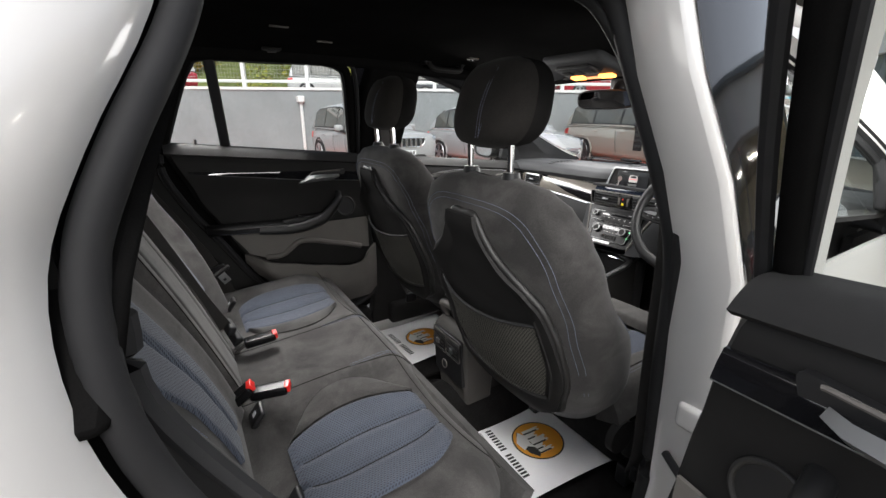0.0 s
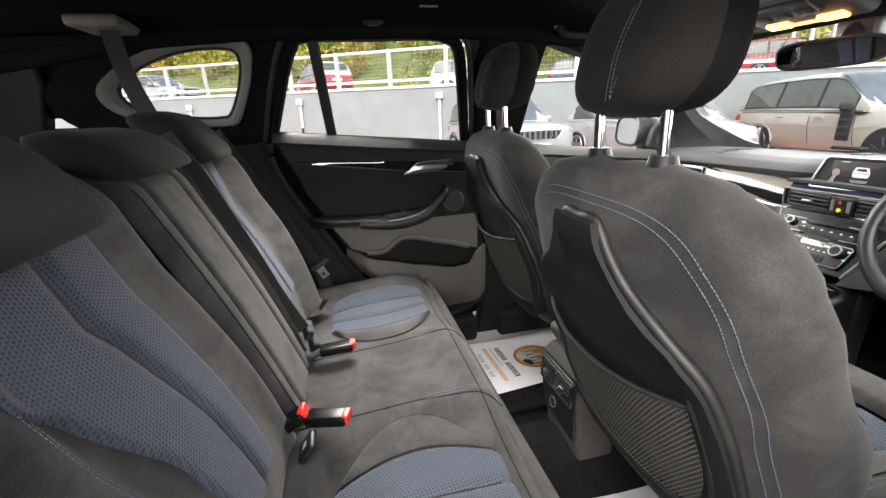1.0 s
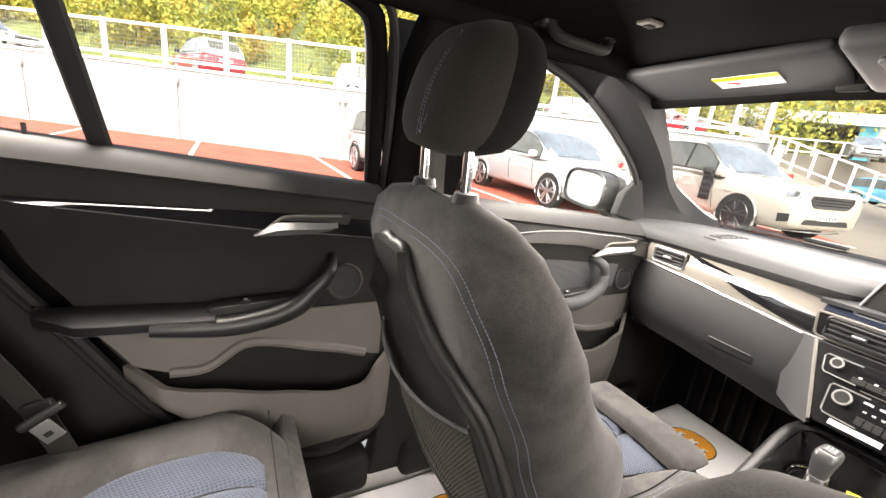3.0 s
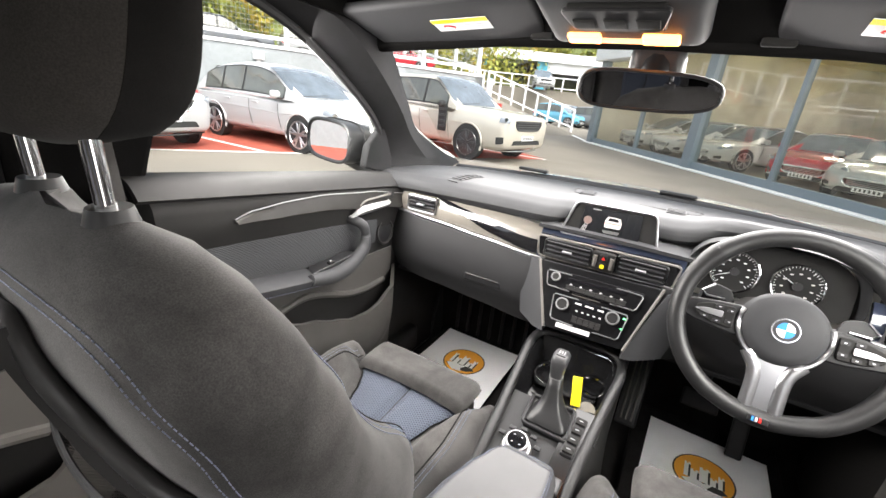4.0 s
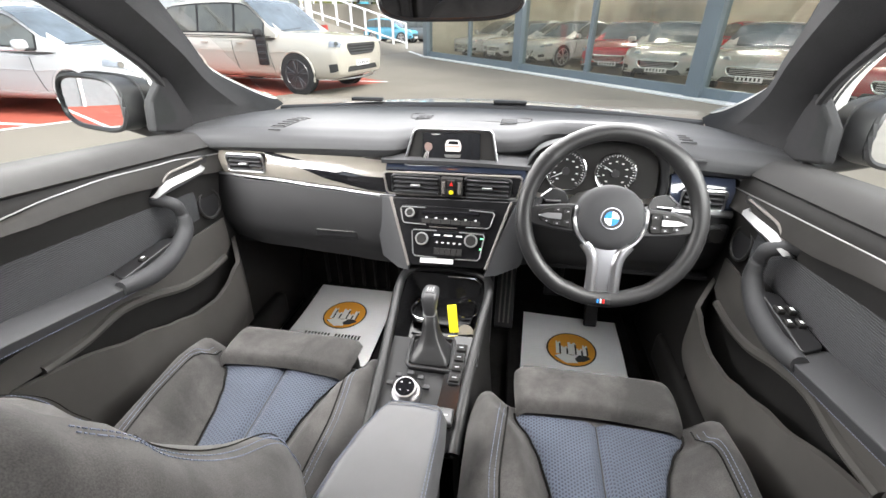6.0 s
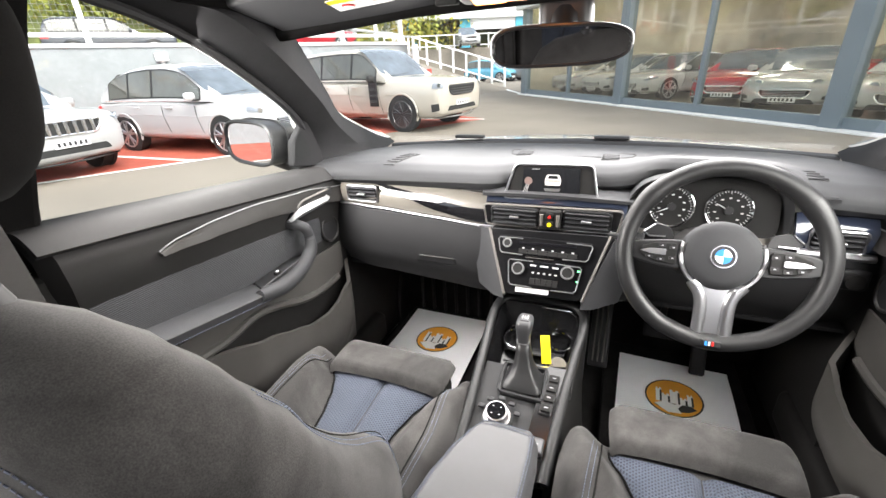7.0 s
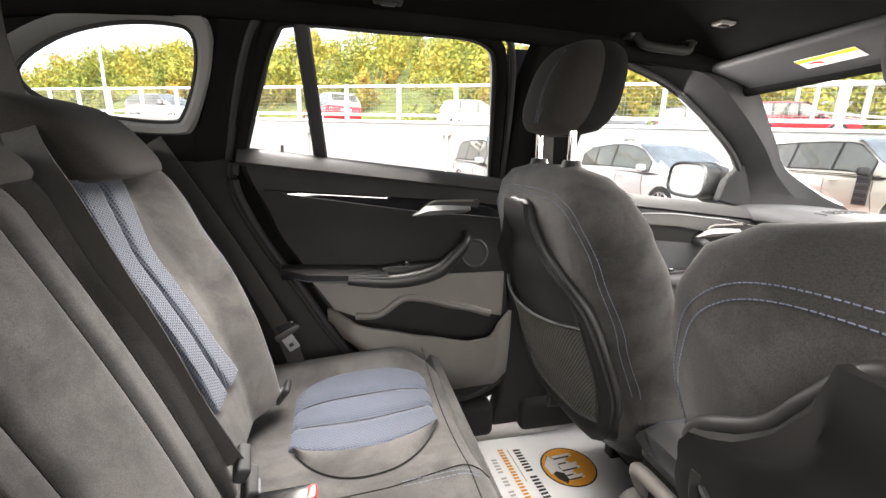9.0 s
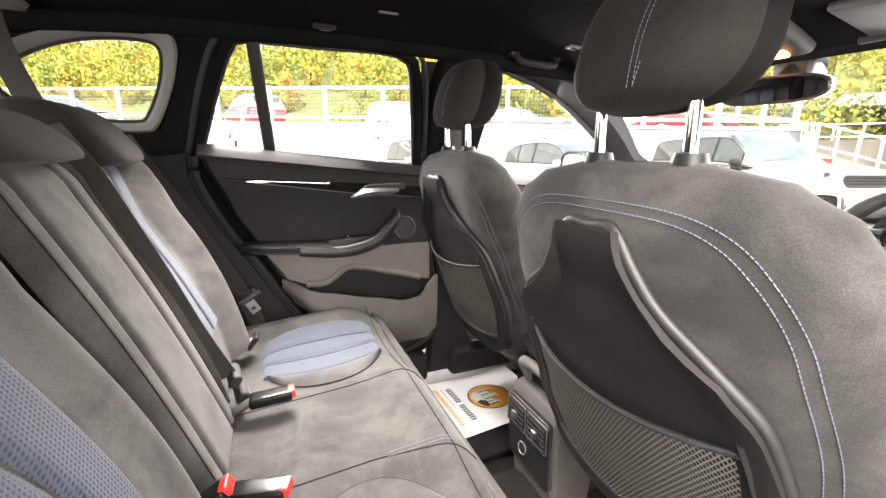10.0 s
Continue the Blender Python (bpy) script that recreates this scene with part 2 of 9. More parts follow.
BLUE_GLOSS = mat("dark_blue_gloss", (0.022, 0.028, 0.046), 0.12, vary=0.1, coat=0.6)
LED = glow("amber_lamp", (1.0, 0.33, 0.06), 2.6)

# ---- shapes ----
class Geo:
    """Corners and faces that become one mesh."""

    def __init__(self, v=None, f=None):
        self.v, self.f = v or [], f or []

    def __add__(self, o):
        n = len(self.v)
        return Geo(self.v + o.v, self.f + [[i + n for i in q] for q in o.f])

    def map(self, fn):
        return Geo([tuple(fn(*p)) for p in self.v], self.f)

    def move(self, m):
        return Geo([tuple(m @ Vector(p)) for p in self.v], self.f)

    def flip(self):
        return Geo(self.v, [q[::-1] for q in self.f])


def total(parts):
    out = Geo()
    for g in parts:
        n = len(out.v)
        out.v += g.v
        out.f += [[i + n for i in q] for q in g.f]
    return out


def loft(rings, caps=True, closed=True):
    n = len(rings[0])
    v = [tuple(p) for r in rings for p in r]
    f = []
    for i in range(len(rings) - 1):
        for j in range(n if closed else n - 1):
            k = (j + 1) % n
            f.append([i * n + j, i * n + k, (i + 1) * n + k, (i + 1) * n + j])
    if caps and closed:
        f.append(list(range(n))[::-1])
        f.append([(len(rings) - 1) * n + j for j in range(n)])
    return Geo(v, f)


def sheet(fn, nu, nv, thick=0.0, both=False):
    """A surface fn(u, v), with its thickness behind it."""
    p = [[Vector(fn(i / nu, j / nv)) for j in range(nv + 1)] for i in range(nu + 1)]
    v = [tuple(q) for r in p for q in r]
    w = nv + 1
    f = [[i * w + j, (i + 1) * w + j, (i + 1) * w + j + 1, i * w + j + 1] for i in range(nu) for j in range(nv)]
    if thick:
        back = []
        for i in range(nu + 1):
            for j in range(nv + 1):
                du = p[min(i + 1, nu)][j] - p[max(i - 1, 0)][j]
                dv = p[i][min(j + 1, nv)] - p[i][max(j - 1, 0)]
                n = du.cross(dv)
                n = n.normalized() if n.length > 1e-9 else Vector((0, 0, 1))
                back.append(tuple(p[i][j] - thick * n))
        o = len(v)
        v += back
        f += [[o + q for q in face][::-1] for face in f]
        rim = [(i, 0) for i in range(nu)] + [(nu, j) for j in range(nv)] + [(i, nv) for i in range(nu, 0, -1)] + [(0, j) for j in range(nv, 0, -1)]
        ids = [i * w + j for i, j in rim]
        for a, b in zip(ids, ids[1:] + ids[:1]):
            f.append([b, a, o + a, o + b])
    return Geo(v, f)


def rbox(cx, cy, cz, sx, sy, sz, r=0.01, n=2, fn=None):
    """A box of full size s with rounded edges, its flat faces cut n times."""
    h = (sx / 2, sy / 2, sz / 2)
    r = min(r, *(0.95 * c for c in h))
    inner = [c - r for c in h]
    line = [[-c - r, -c - 0.414 * r, *[-c + 2 * c * k / (n + 1) for k in range(n + 2)], c + 0.414 * r, c + r] for c in inner]
    key, v, f = {}, [], []

    def put(a):
        t = tuple(round(c, 6) for c in a)
        if t not in key:
            q = Vector([max(-inner[i], min(inner[i], a[i])) for i in range(3)])
            d = Vector(a) - q
            p = q + d.normalized() * r if d.length > 1e-9 else Vector(a)
            key[t] = len(v)
            v.append((cx + p.x, cy + p.y, cz + p.z))
        return key[t]

    for ax in range(3):
        b, c = (ax + 1) % 3, (ax + 2) % 3
        for sgn in (-1, 1):
            for i in range(len(line[b]) - 1):
                for j in range(len(line[c]) - 1):
                    quad = []
                    for x, y in ((i, j), (i + 1, j), (i + 1, j + 1), (i, j + 1)):
                        a = [0, 0, 0]
                        a[ax], a[b], a[c] = sgn * h[ax], line[b][x], line[c][y]
                        quad.append(put(a))
                    f.append(quad if sgn > 0 else quad[::-1])
    out = Geo(v, f)
    return out.map(fn) if fn else out


def smooth_path(pts, per=6, closed=False):
    """A smooth curve through a few points."""
    p = [Vector(q) for q in pts]
    n = len(p)
    out = []
    for i in range(n if closed else n - 1):
        a, b = p[i], p[(i + 1) % n]
        z = p[i - 1] if (i > 0 or closed) else a + (a - b)
        c = p[(i + 2) % n] if (i + 2 < n or closed) else b + (b - a)
        for k in range(per):
            t = k / per
            out.append(0.5 * (2 * a + (b - z) * t + (2 * z - 5 * a + 4 * b - c) * t * t + (3 * a - z - 3 * b + c) * t ** 3))
    if not closed:
        out.append(p[-1])
    return out


def tube(pts, r, n=8, closed=False, flat=1.0, up=(0, 0, 1)):
    """A round (or flattened) bar along a path; r: one radius or one for each point."""
    p = [Vector(q) for q in pts]
    rr = r if isinstance(r, (list, tuple)) else [r] * len(p)
    rings = []
    for i, q in enumerate(p):
        a = p[i - 1] if (i or closed) else q
        b = p[(i + 1) % len(p)] if (i + 1 < len(p) or closed) else q
        d = (b - a).normalized()
        s = d.cross(Vector(up))
        s = s.normalized() if s.length > 1e-4 else d.cross(Vector((1, 0, 0))).normalized()
        t = s.cross(d)
        rings.append([q + rr[i] * (math.cos(2 * math.pi * k / n) * s + flat * math.sin(2 * math.pi * k / n) * t) for k in range(n)])
    if closed:
        rings.append(rings[0])
    return loft(rings, caps=not closed)


def prism(poly, place, w0, w1):
    """A flat outline [(u, v)] with its depth from w0 to w1, put into space by place(u, v, w)."""
    n = len(poly)
    v = [tuple(place(a, b, w0)) for a, b in poly] + [tuple(place(a, b, w1)) for a, b in poly]
    f = [list(range(n))[::-1], [n + i for i in range(n)]]
    f += [[i, (i + 1) % n, n + (i + 1) % n, n + i] for i in range(n)]
    return Geo(v, f)


def round_poly(poly, r, k=4):
    """The outline with its corners rounded."""
    out = []
    n = len(poly)
    for i in range(n):
        p, a, b = Vector(poly[i]), Vector(poly[i - 1]), Vector(poly[(i + 1) % n])
        ra = min(r, (a - p).length * 0.45, (b - p).length * 0.45)
        s, e = p + (a - p).normalized() * ra, p + (b - p).normalized() * ra
        for j in range(k + 1):
            t = j / k
            q = (1 - t) ** 2 * s + 2 * t * (1 - t) * p + t * t * e
            out.append((q.x, q.y))
    return out


def band(pts, width, thick, across):
    """A flat strap along a path; across: the direction of its width."""
    p = [Vector(q) for q in pts]
    rings = []
    for i, q in enumerate(p):
        d = (p[min(i + 1, len(p) - 1)] - p[max(i - 1, 0)]).normalized()
        s = Vector(across(i / (len(p) - 1)) if callable(across) else across)
        s = (s - d * s.dot(d)).normalized()
        n = d.cross(s)
        rings.append([q + s * a * width / 2 + n * b * thick / 2 for a, b in ((-1, -1), (1, -1), (1, 1), (-1, 1))])
    return loft(rings)


def disc(c, axis, r, h, n=24, r2=None):
    """A short cylinder (or cone) whose foot is c."""
    c, a = Vector(c), Vector(axis).normalized()
    s = a.cross(Vector((0, 0, 1)))
    s = s.normalized() if s.length > 1e-4 else Vector((1, 0, 0))
    t = a.cross(s)
    ring = lambda q, rad: [q + rad * (math.cos(2 * math.pi * k / n) * s + math.sin(2 * math.pi * k / n) * t) for k in range(n)]
    return loft([ring(c, r), ring(c + a * h, r if r2 is None else r2)])


def torus(c, axis, r, thin, n=32, m=8):
    c, a = Vector(c), Vector(axis).normalized()
    s = a.cross(Vector((0, 0, 1)))
    s = s.normalized() if s.length > 1e-4 else Vector((1, 0, 0))
    t = a.cross(s)
    pts = [c + r * (math.cos(2 * math.pi * k / n) * s + math.sin(2 * math.pi * k / n) * t) for k in range(n)]
    return tube(pts, thin, m, closed=True, up=tuple(a))


def lerp_table(x, xs, ys):
    if x <= xs[0]:
        return ys[0]
    for a, b, c, d in zip(xs, xs[1:], ys, ys[1:]):
        if x <= b:
            t = (x - a) / (b - a)
            t = t * t * (3 - 2 * t) * 0.5 + t * 0.5
            return c + (d - c) * t
    return ys[-1]


def world_of(ob):
    m = Matrix.Identity(4)
    while ob is not None:
        m = ob.matrix_parent_inverse @ ob.matrix_basis @ m if ob.parent else ob.matrix_basis @ m
        ob = ob.parent
    return m


def mesh_of(name, g, material, sharp=38, smooth=True):
    me = bpy.data.meshes.new(name)
    me.from_pydata([tuple(p) for p in g.v], [], g.f)
    me.validate()
    bm = bmesh.new()
    bm.from_mesh(me)
    bmesh.ops.remove_doubles(bm, verts=bm.verts, dist=1e-6)
    bmesh.ops.recalc_face_normals(bm, faces=bm.faces)
    bm.to_mesh(me)
    bm.free()
    if smooth:
        me.shade_smooth()
        me.set_sharp_from_angle(angle=radians(sharp))
    me.materials.append(material)
    return me


def part(name, g, material, parent, label="", bevel=0.0, sharp=38):
    """One mesh, in world places, under a thing or a part."""
    ob = new(name, mesh_of(name, g, material, sharp))
    ob.parent = parent
    ob.matrix_parent_inverse = world_of(parent).inverted()
    if bevel:
        bv = ob.modifiers.new("edge", "BEVEL")
        bv.width, bv.segments, bv.limit_method, bv.angle_limit = bevel, 2, "ANGLE", radians(40)
    return tagged(ob, label)


def thing(name, at, label, category, group="", kind=""):
    ob = new(name)
    ob.empty_display_size = 0.05
    ob.matrix_basis = Matrix.Translation(at)
    return tagged(ob, label, category, group, kind)


def single(name, g, material, label="", category="", group="", kind="", bevel=0.0, sharp=38):
    """One mesh that is a thing or a piece of the setting by itself."""
    ob = new(name, mesh_of(name, g, material, sharp))
    if bevel:
        bv = ob.modifiers.new("edge", "BEVEL")
        bv.width, bv.segments, bv.limit_method, bv.angle_limit = bevel, 2, "ANGLE", radians(40)
    return tagged(ob, label, category, group, kind)

# ---- the car that the camera enters: body, pillars, roof, glass ----
def side_x(z):
    """Half width of the glass line at a height."""
    return 0.79 - 0.535 * max(0.0, z - 1.21)


def sill_z(y):
    return 1.2 - 0.094 * y


def on_side(s, y, z, inset=0.0):
    return (s * (side_x(z) - inset), y, z)


car = thing("car_shell", (0, 0, 0), "white car body with black interior trim", "car", kind="structure")

# floor with tunnel and sill steps
floor_pan = part("floor_carpet", sheet(lambda u, v: (-0.74 + 1.48 * u, -0.75 + 2.15 * v,
                 0.285 + 0.14 * math.exp(-((u - 0.5) * 1.48 / 0.13) ** 4) * (1 if v < 0.62 else 0.6) + max(0, v - 0.9) * 4.0), 40, 40, 0.03), CARPET, car, "black carpet")
part("rear_footwell_bulkhead", sheet(lambda u, v: (-0.74 + 1.48 * u, -0.45 - 0.06 * v, 0.28 + 0.32 * v), 6, 4, 0.02), CARPET, car)
for s in (-1, 1):
    for y0, y1 in ((-0.66, -0.2), (-0.1, 0.95)):
        part("sill_trim", rbox(s * 0.74, (y0 + y1) / 2, 0.4, 0.09, y1 - y0, 0.12, 0.025), HARD, car)
    part("sill_beam", rbox(s * 0.8, 0.1, 0.31, 0.12, 2.3, 0.2, 0.04), WHITE_CAR, car)
    part("kick_panel", sheet(lambda u, v, s=s: (s * (0.73 + 0.02 * v), 0.72 + 0.55 * u, 0.3 + 0.75 * v), 6, 6, 0.02), HARD, car)

# headliner, bowed across and along
def roof_z(x, y):
    return 1.62 - 0.035 * (abs(x) / 0.62) ** 3 - 0.09 * max(0, (y - 0.12) / 0.42) ** 2 - 0.02 * max(0, -y - 0.6) ** 2


single("ceiling", sheet(lambda u, v: (-0.64 + 1.28 * u, 0.54 - 2.3 * v, roof_z(-0.64 + 1.28 * u, 0.54 - 2.3 * v)), 24, 40, 0.03).flip(), LINER, "black cloth headliner of the car", "ceiling", kind="structure")
part("roof_panel", sheet(lambda u, v: (-0.68 + 1.36 * u, 0.62 - 2.5 * v, roof_z(0.9 * (-0.68 + 1.36 * u), 0.6 - 2.5 * v) + 0.045), 16, 20, 0.01), WHITE_CAR, car)
part("windscreen_header", tube([(-0.62, 0.5, 1.515), (-0.3, 0.55, 1.545), (0, 0.56, 1.55), (0.3, 0.55, 1.545), (0.62, 0.5, 1.515)], 0.03, 10), LINER, car)

# pillars
win_f = [(0.0, 1.555), (0.1, 1.545), (0.29, 1.49), (0.56, 1.36), (0.7, 1.268), (0.75, 1.19), (0.79, 1.13)]
scr_f = [(0.4, 1.545), (0.534, 1.53), (0.66, 1.45), (0.79, 1.358), (0.93, 1.265), (1.2, 1.155), (1.34, 1.11)]
WING = [(0.665, -0.872, -1.0, 1.57), (0.725, -0.908, -1.03, 1.46), (0.77, -0.956, -1.08, 1.37), (0.79, -0.985, -1.12, 1.3), (0.81, -0.987, -1.9, 1.22), (0.815, -0.968, -2.0, 1.13), (0.82, -0.92, -2.0, 1.02), (0.82, -0.85, -2.0, 0.85), (0.82, -0.76, -2.0, 0.65), (0.83, -0.68, -2.0, 0.5), (0.84, -0.64, -2.0, 0.34)]
WING = [(p.x, p.y, q.x, p.z) for p, q in zip(smooth_path([(a, b, d) for a, b, c, d in WING], 4), smooth_path([(c, 0, 0) for a, b, c, d in WING], 4))]
for s in (-1, 1):
    a = smooth_path([on_side(s, *p) for p in win_f], 5)
    b = smooth_path([on_side(s, y, z, -0.005) for y, z in scr_f], 5)
    mid = [(p + q) / 2 + Vector((-s * 0.05, -0.0, -0.012)) for p, q in zip(a, b)]
    rows = []
    for p, m_, q in zip(a, mid, b):
        rows.append([p + Vector((s * 0.03, 0, 0.01)), p, p * 0.62 + m_ * 0.38 + Vector((-s * 0.012, 0, 0)), m_, m_ * 0.45 + q * 0.55 + Vector((-s * 0.008, 0, 0)), q, q + Vector((s * 0.03, 0, 0.02)), (p + q) / 2 + Vector((s * 0.04, 0, 0.03))])
    part("a_pillar", loft(rows), PILLAR, car, "black cloth-covered windscreen pillar")
    part("a_pillar_skin", loft([[p + Vector((s * 0.05, 0, 0.03)), q + Vector((s * 0.05, 0, 0.035)), q + Vector((s * 0.02, 0, 0.02)), p + Vector((s * 0.02, 0, 0.005))] for p, q in zip(a, b)]), WHITE_CAR, car)
    # roof rail above the side windows
    rail = smooth_path([on_side(s, y, z, 0.012) for y, z in ((0.42, 1.55), (0.1, 1.575), (-0.3, 1.595), (-0.8, 1.59), (-1.2, 1.57), (-1.7, 1.5))], 6)
    part("roof_rail_trim", tube(rail, 0.03, 10), LINER, car)
    part("roof_side_skin", tube([p + Vector((s * 0.05, 0, 0.02)) for p in rail], 0.035, 10), WHITE_CAR, car)
    # centre pillar with its cloth upper and hard lower cover
    part("b_pillar_upper", loft([[on_side(s, y0, z, 0.03), on_side(s, y1, z, 0.03), on_side(s, y1 + 0.01, z, -0.03), on_side(s, y0 - 0.01, z, -0.03)] for y0, y1, z in
         [(-0.2, 0.03, 1.58), (-0.215, 0.02, 1.5), (-0.205, 0.01, 1.35), (-0.19, 0.0, 1.2), (-0.185, -0.01, 1.12)]]), LINER, car, bevel=0.012)
    part("b_pillar_lower", loft([[(s * 0.725, y0, z), (s * 0.725, y1, z), (s * 0.79, y1, z), (s * 0.79, y0, z)] for y0, y1, z in
         [(-0.185, -0.01, 1.13), (-0.17, 0.0, 0.9), (-0.16, 0.03, 0.6), (-0.2, 0.08, 0.36)]]), HARD, car, bevel=0.012)
    part("b_pillar_skin", loft([[(s * (x0 + o), y0 + e, z), (s * (x0 + o + 0.06), y0 + e - 0.035, z), (s * (x0 + o + 0.112), y0 + e - 0.032, z), (s * (x0 + o + 0.119), y0 + e - 0.02, z), (s * (x0 + o + 0.1), y0 + e + 0.06, z), (s * (x0 + o + 0.01), 0.0, z)] for o, e in ((0.07, 0.075) if s < 0 else (0.0, 0.0),) for x0, y0, z in
         [(0.6, -0.26, 1.6), (0.645, -0.25, 1.45), (0.7, -0.225, 1.3), (0.735, -0.2, 1.15), (0.74, -0.18, 0.9), (0.74, -0.16, 0.65), (0.74, -0.2, 0.36)] if s > 0 or z < 1.0]), WHITE_CAR, car, "white painted door pillar", bevel=0.012)
    PB = [(0.6, -0.26, 1.6), (0.645, -0.25, 1.45), (0.7, -0.225, 1.3), (0.735, -0.2, 1.15)]
    part("pillar_cover", loft([[(s * (x0 + o + 0.121), y0 + e - 0.018, z), (s * (x0 + o + 0.128), y0 + e + 0.02, z), (s * (x0 + o + 0.1), 0.02, z), (s * (x0 + o + 0.09), 0.0, z)] for o, e in ((0.07, 0.075) if s < 0 else (0.0, 0.0),) for x0, y0, z in PB]), PIANO, car, "gloss black pillar cover")
    if s > 0:
        ring = [(0.74, -0.2, 0.4), (0.735, -0.155, 0.65), (0.732, -0.172, 0.9), (0.727, -0.19, 1.15), (0.69, -0.215, 1.3), (0.638, -0.242, 1.45), (0.6, -0.265, 1.56), (0.585, -0.33, 1.595), (0.58, -0.5, 1.602), (0.59, -0.7, 1.6), (0.62, -0.82, 1.59), (0.652, -0.876, 1.57)]
        for dx, dy, r in ((0.0, 0.0, 0.017), (0.016, 0.016, 0.011)):
            part("aperture_seal", tube(smooth_path([(x - dx, y + dy * (1 if z < 1.55 else -0.2), z - (dy if z > 1.5 else 0)) for x, y, z in ring], 5), r, 10), RUBBER, car, "black rubber door seal")
    # rear quarter: trim between the rear door and the quarter window
    part("c_pillar_trim", loft([[on_side(s, y0, z, 0.012), on_side(s, y1, z, 0.02), on_side(s, y1, z, -0.03), on_side(s, y0, z, -0.03)] for y0, y1, z in
         [(-0.82, -0.93, 1.6), (-0.85, -0.945, 1.55), (-0.885, -0.985, 1.45), (-0.925, -1.03, 1.35), (-0.95, -1.06, 1.28), (-0.97, -1.08, 1.2)]]), LINER, car, bevel=0.01)
    gap_y = lambda z: lerp_table(z, (0.56, 0.72, 0.895, 1.03, 1.17, 1.33), (-0.58, -0.715, -0.82, -0.905, -0.97, -0.985))
    part("rear_side_trim", sheet(lambda u, v, s=s: (s * (0.748 - 0.06 * math.sin(math.pi * min(1, v * 1.2)) * min(1, 3 * u)), gap_y(0.56 + 0.77 * v) - (1.7 + gap_y(0.56 + 0.77 * v)) * u, 0.56 + 0.77 * v), 14, 14, 0.03 * s), HARD, car)
    part("quarter_roof_trim", sheet(lambda u, v, s=s: on_side(s, -0.98 - 0.7 * u, 1.57 + 0.03 * v - 0.025 * u, 0.0 + 0.02 * v), 8, 3, 0.02), LINER, car)
    # pale surround of the quarter window
    q = smooth_path([on_side(s, y, z) for y, z in ((-1.0, 1.53), (-1.01, 1.46), (-1.06, 1.365), (-1.1, 1.345), (-1.22, 1.352), (-1.34, 1.385), (-1.36, 1.44), (-1.27, 1.5), (-1.16, 1.535), (-1.05, 1.545))], 5, True)
    qc = Vector(on_side(s, -1.15, 1.45))
    part("quarter_surround", loft([[p + Vector((0, 0, 0)), p + (p - qc) * 0.12 + Vector((-s * 0.025, 0, 0)), p + (p - qc) * 0.24 + Vector((-s * 0.03, 0, 0)), p + (p - qc) * 0.3] for p in q + [q[0]]], caps=False, closed=False), PALE, car, "pale grey window surround")
    part("quarter_outer", loft([[p + (p - qc) * 0.22 + Vector((-s * 0.012, 0, 0)), p + (p - qc) * 0.9 + Vector((-s * 0.02, 0, 0))] for p in q + [q[0]]], caps=False, closed=False), LINER, car)
    part("rear_roof_corner", sheet(lambda u, v, s=s: on_side(s, -1.4 - 0.5 * u, 1.36 + 0.25 * v, -0.012), 3, 3, 0.01 * s), LINER, car)
    part("quarter_seal", tube(q, 0.006, 6, closed=True), RUBBER, car)
    pane = part("quarter_pane", sheet(lambda u, v, s=s: on_side(s, -0.98 - 0.4 * u, 1.33 + 0.23 * v, -0.012), 1, 1), PANE, car)
    pane.visible_shadow = False
    # outer skin behind the rear door
    part("rear_wing", loft([[(s * (x + o - 0.004), y0 - 0.012, z), (s * (x + o), y0, z), (s * (x + o + 0.014), y0 - 0.008, z), (s * (x + o + 0.032), y0 - 0.024, z), (s * (x + o + 0.045), y0 - 0.05, z), (s * (x + o + 0.06), y1, z), (s * (x + o - 0.01), y1, z)] for o in (0.05 if s < 0 else 0.0,) for x, y0, y1, z in WING]), WHITE_CAR, car, "white painted rear wing", sharp=50)

    part("aperture_seal", tube(smooth_path([(s * (x - 0.012 + (0.05 if s < 0 else 0.0)), y0 + 0.016, z) for x, y0, y1, z in WING], 2), 0.013, 10), RUBBER, car, "black rubber door seal")

# windscreen and its black edge, tail end, bonnet
scr = part("windscreen", sheet(lambda u, v: ((-1 + 2 * u) * (0.62 + 0.22 * v), 0.52 + 0.82 * v + 0.1 * (1 - (2 * u - 1) ** 2) * (0.4 + 0.6 * v), 1.55 - 0.435 * v), 12, 8), PANE, car)
scr.visible_shadow = False
part("bonnet", sheet(lambda u, v: ((-1 + 2 * u) * (0.8 - 0.04 * v), 1.36 + 0.86 * v + 0.1 * (1 - (2 * u - 1) ** 2), 1.075 + 0.03 * (1 - (2 * u - 1) ** 2) - 0.16 * v * v), 14, 10, 0.01), WHITE_CAR, car)
part("scuttle", tube([(-0.8, 1.33, 1.085), (-0.4, 1.39, 1.1), (0, 1.42, 1.105), (0.4, 1.39, 1.1), (0.8, 1.33, 1.085)], 0.02, 8), BLACK, car)
for x, y in ((-0.45, 1.385), (0.12, 1.415)):
    part("wiper_arm", rbox(x, y, 1.13, 0.13, 0.03, 0.014, 0.006), BLACK, car)
part("front_wing_left", sheet(lambda u, v: (-0.78 - 0.1 * v, 0.98 + 1.1 * u, 1.06 - 0.5 * v - 0.1 * u), 6, 5, 0.01), WHITE_CAR, car)
part("front_wing_right", sheet(lambda u, v: (0.78 + 0.1 * v, 0.98 + 1.1 * u, 1.06 - 0.5 * v - 0.1 * u), 6, 5, 0.01), WHITE_CAR, car)
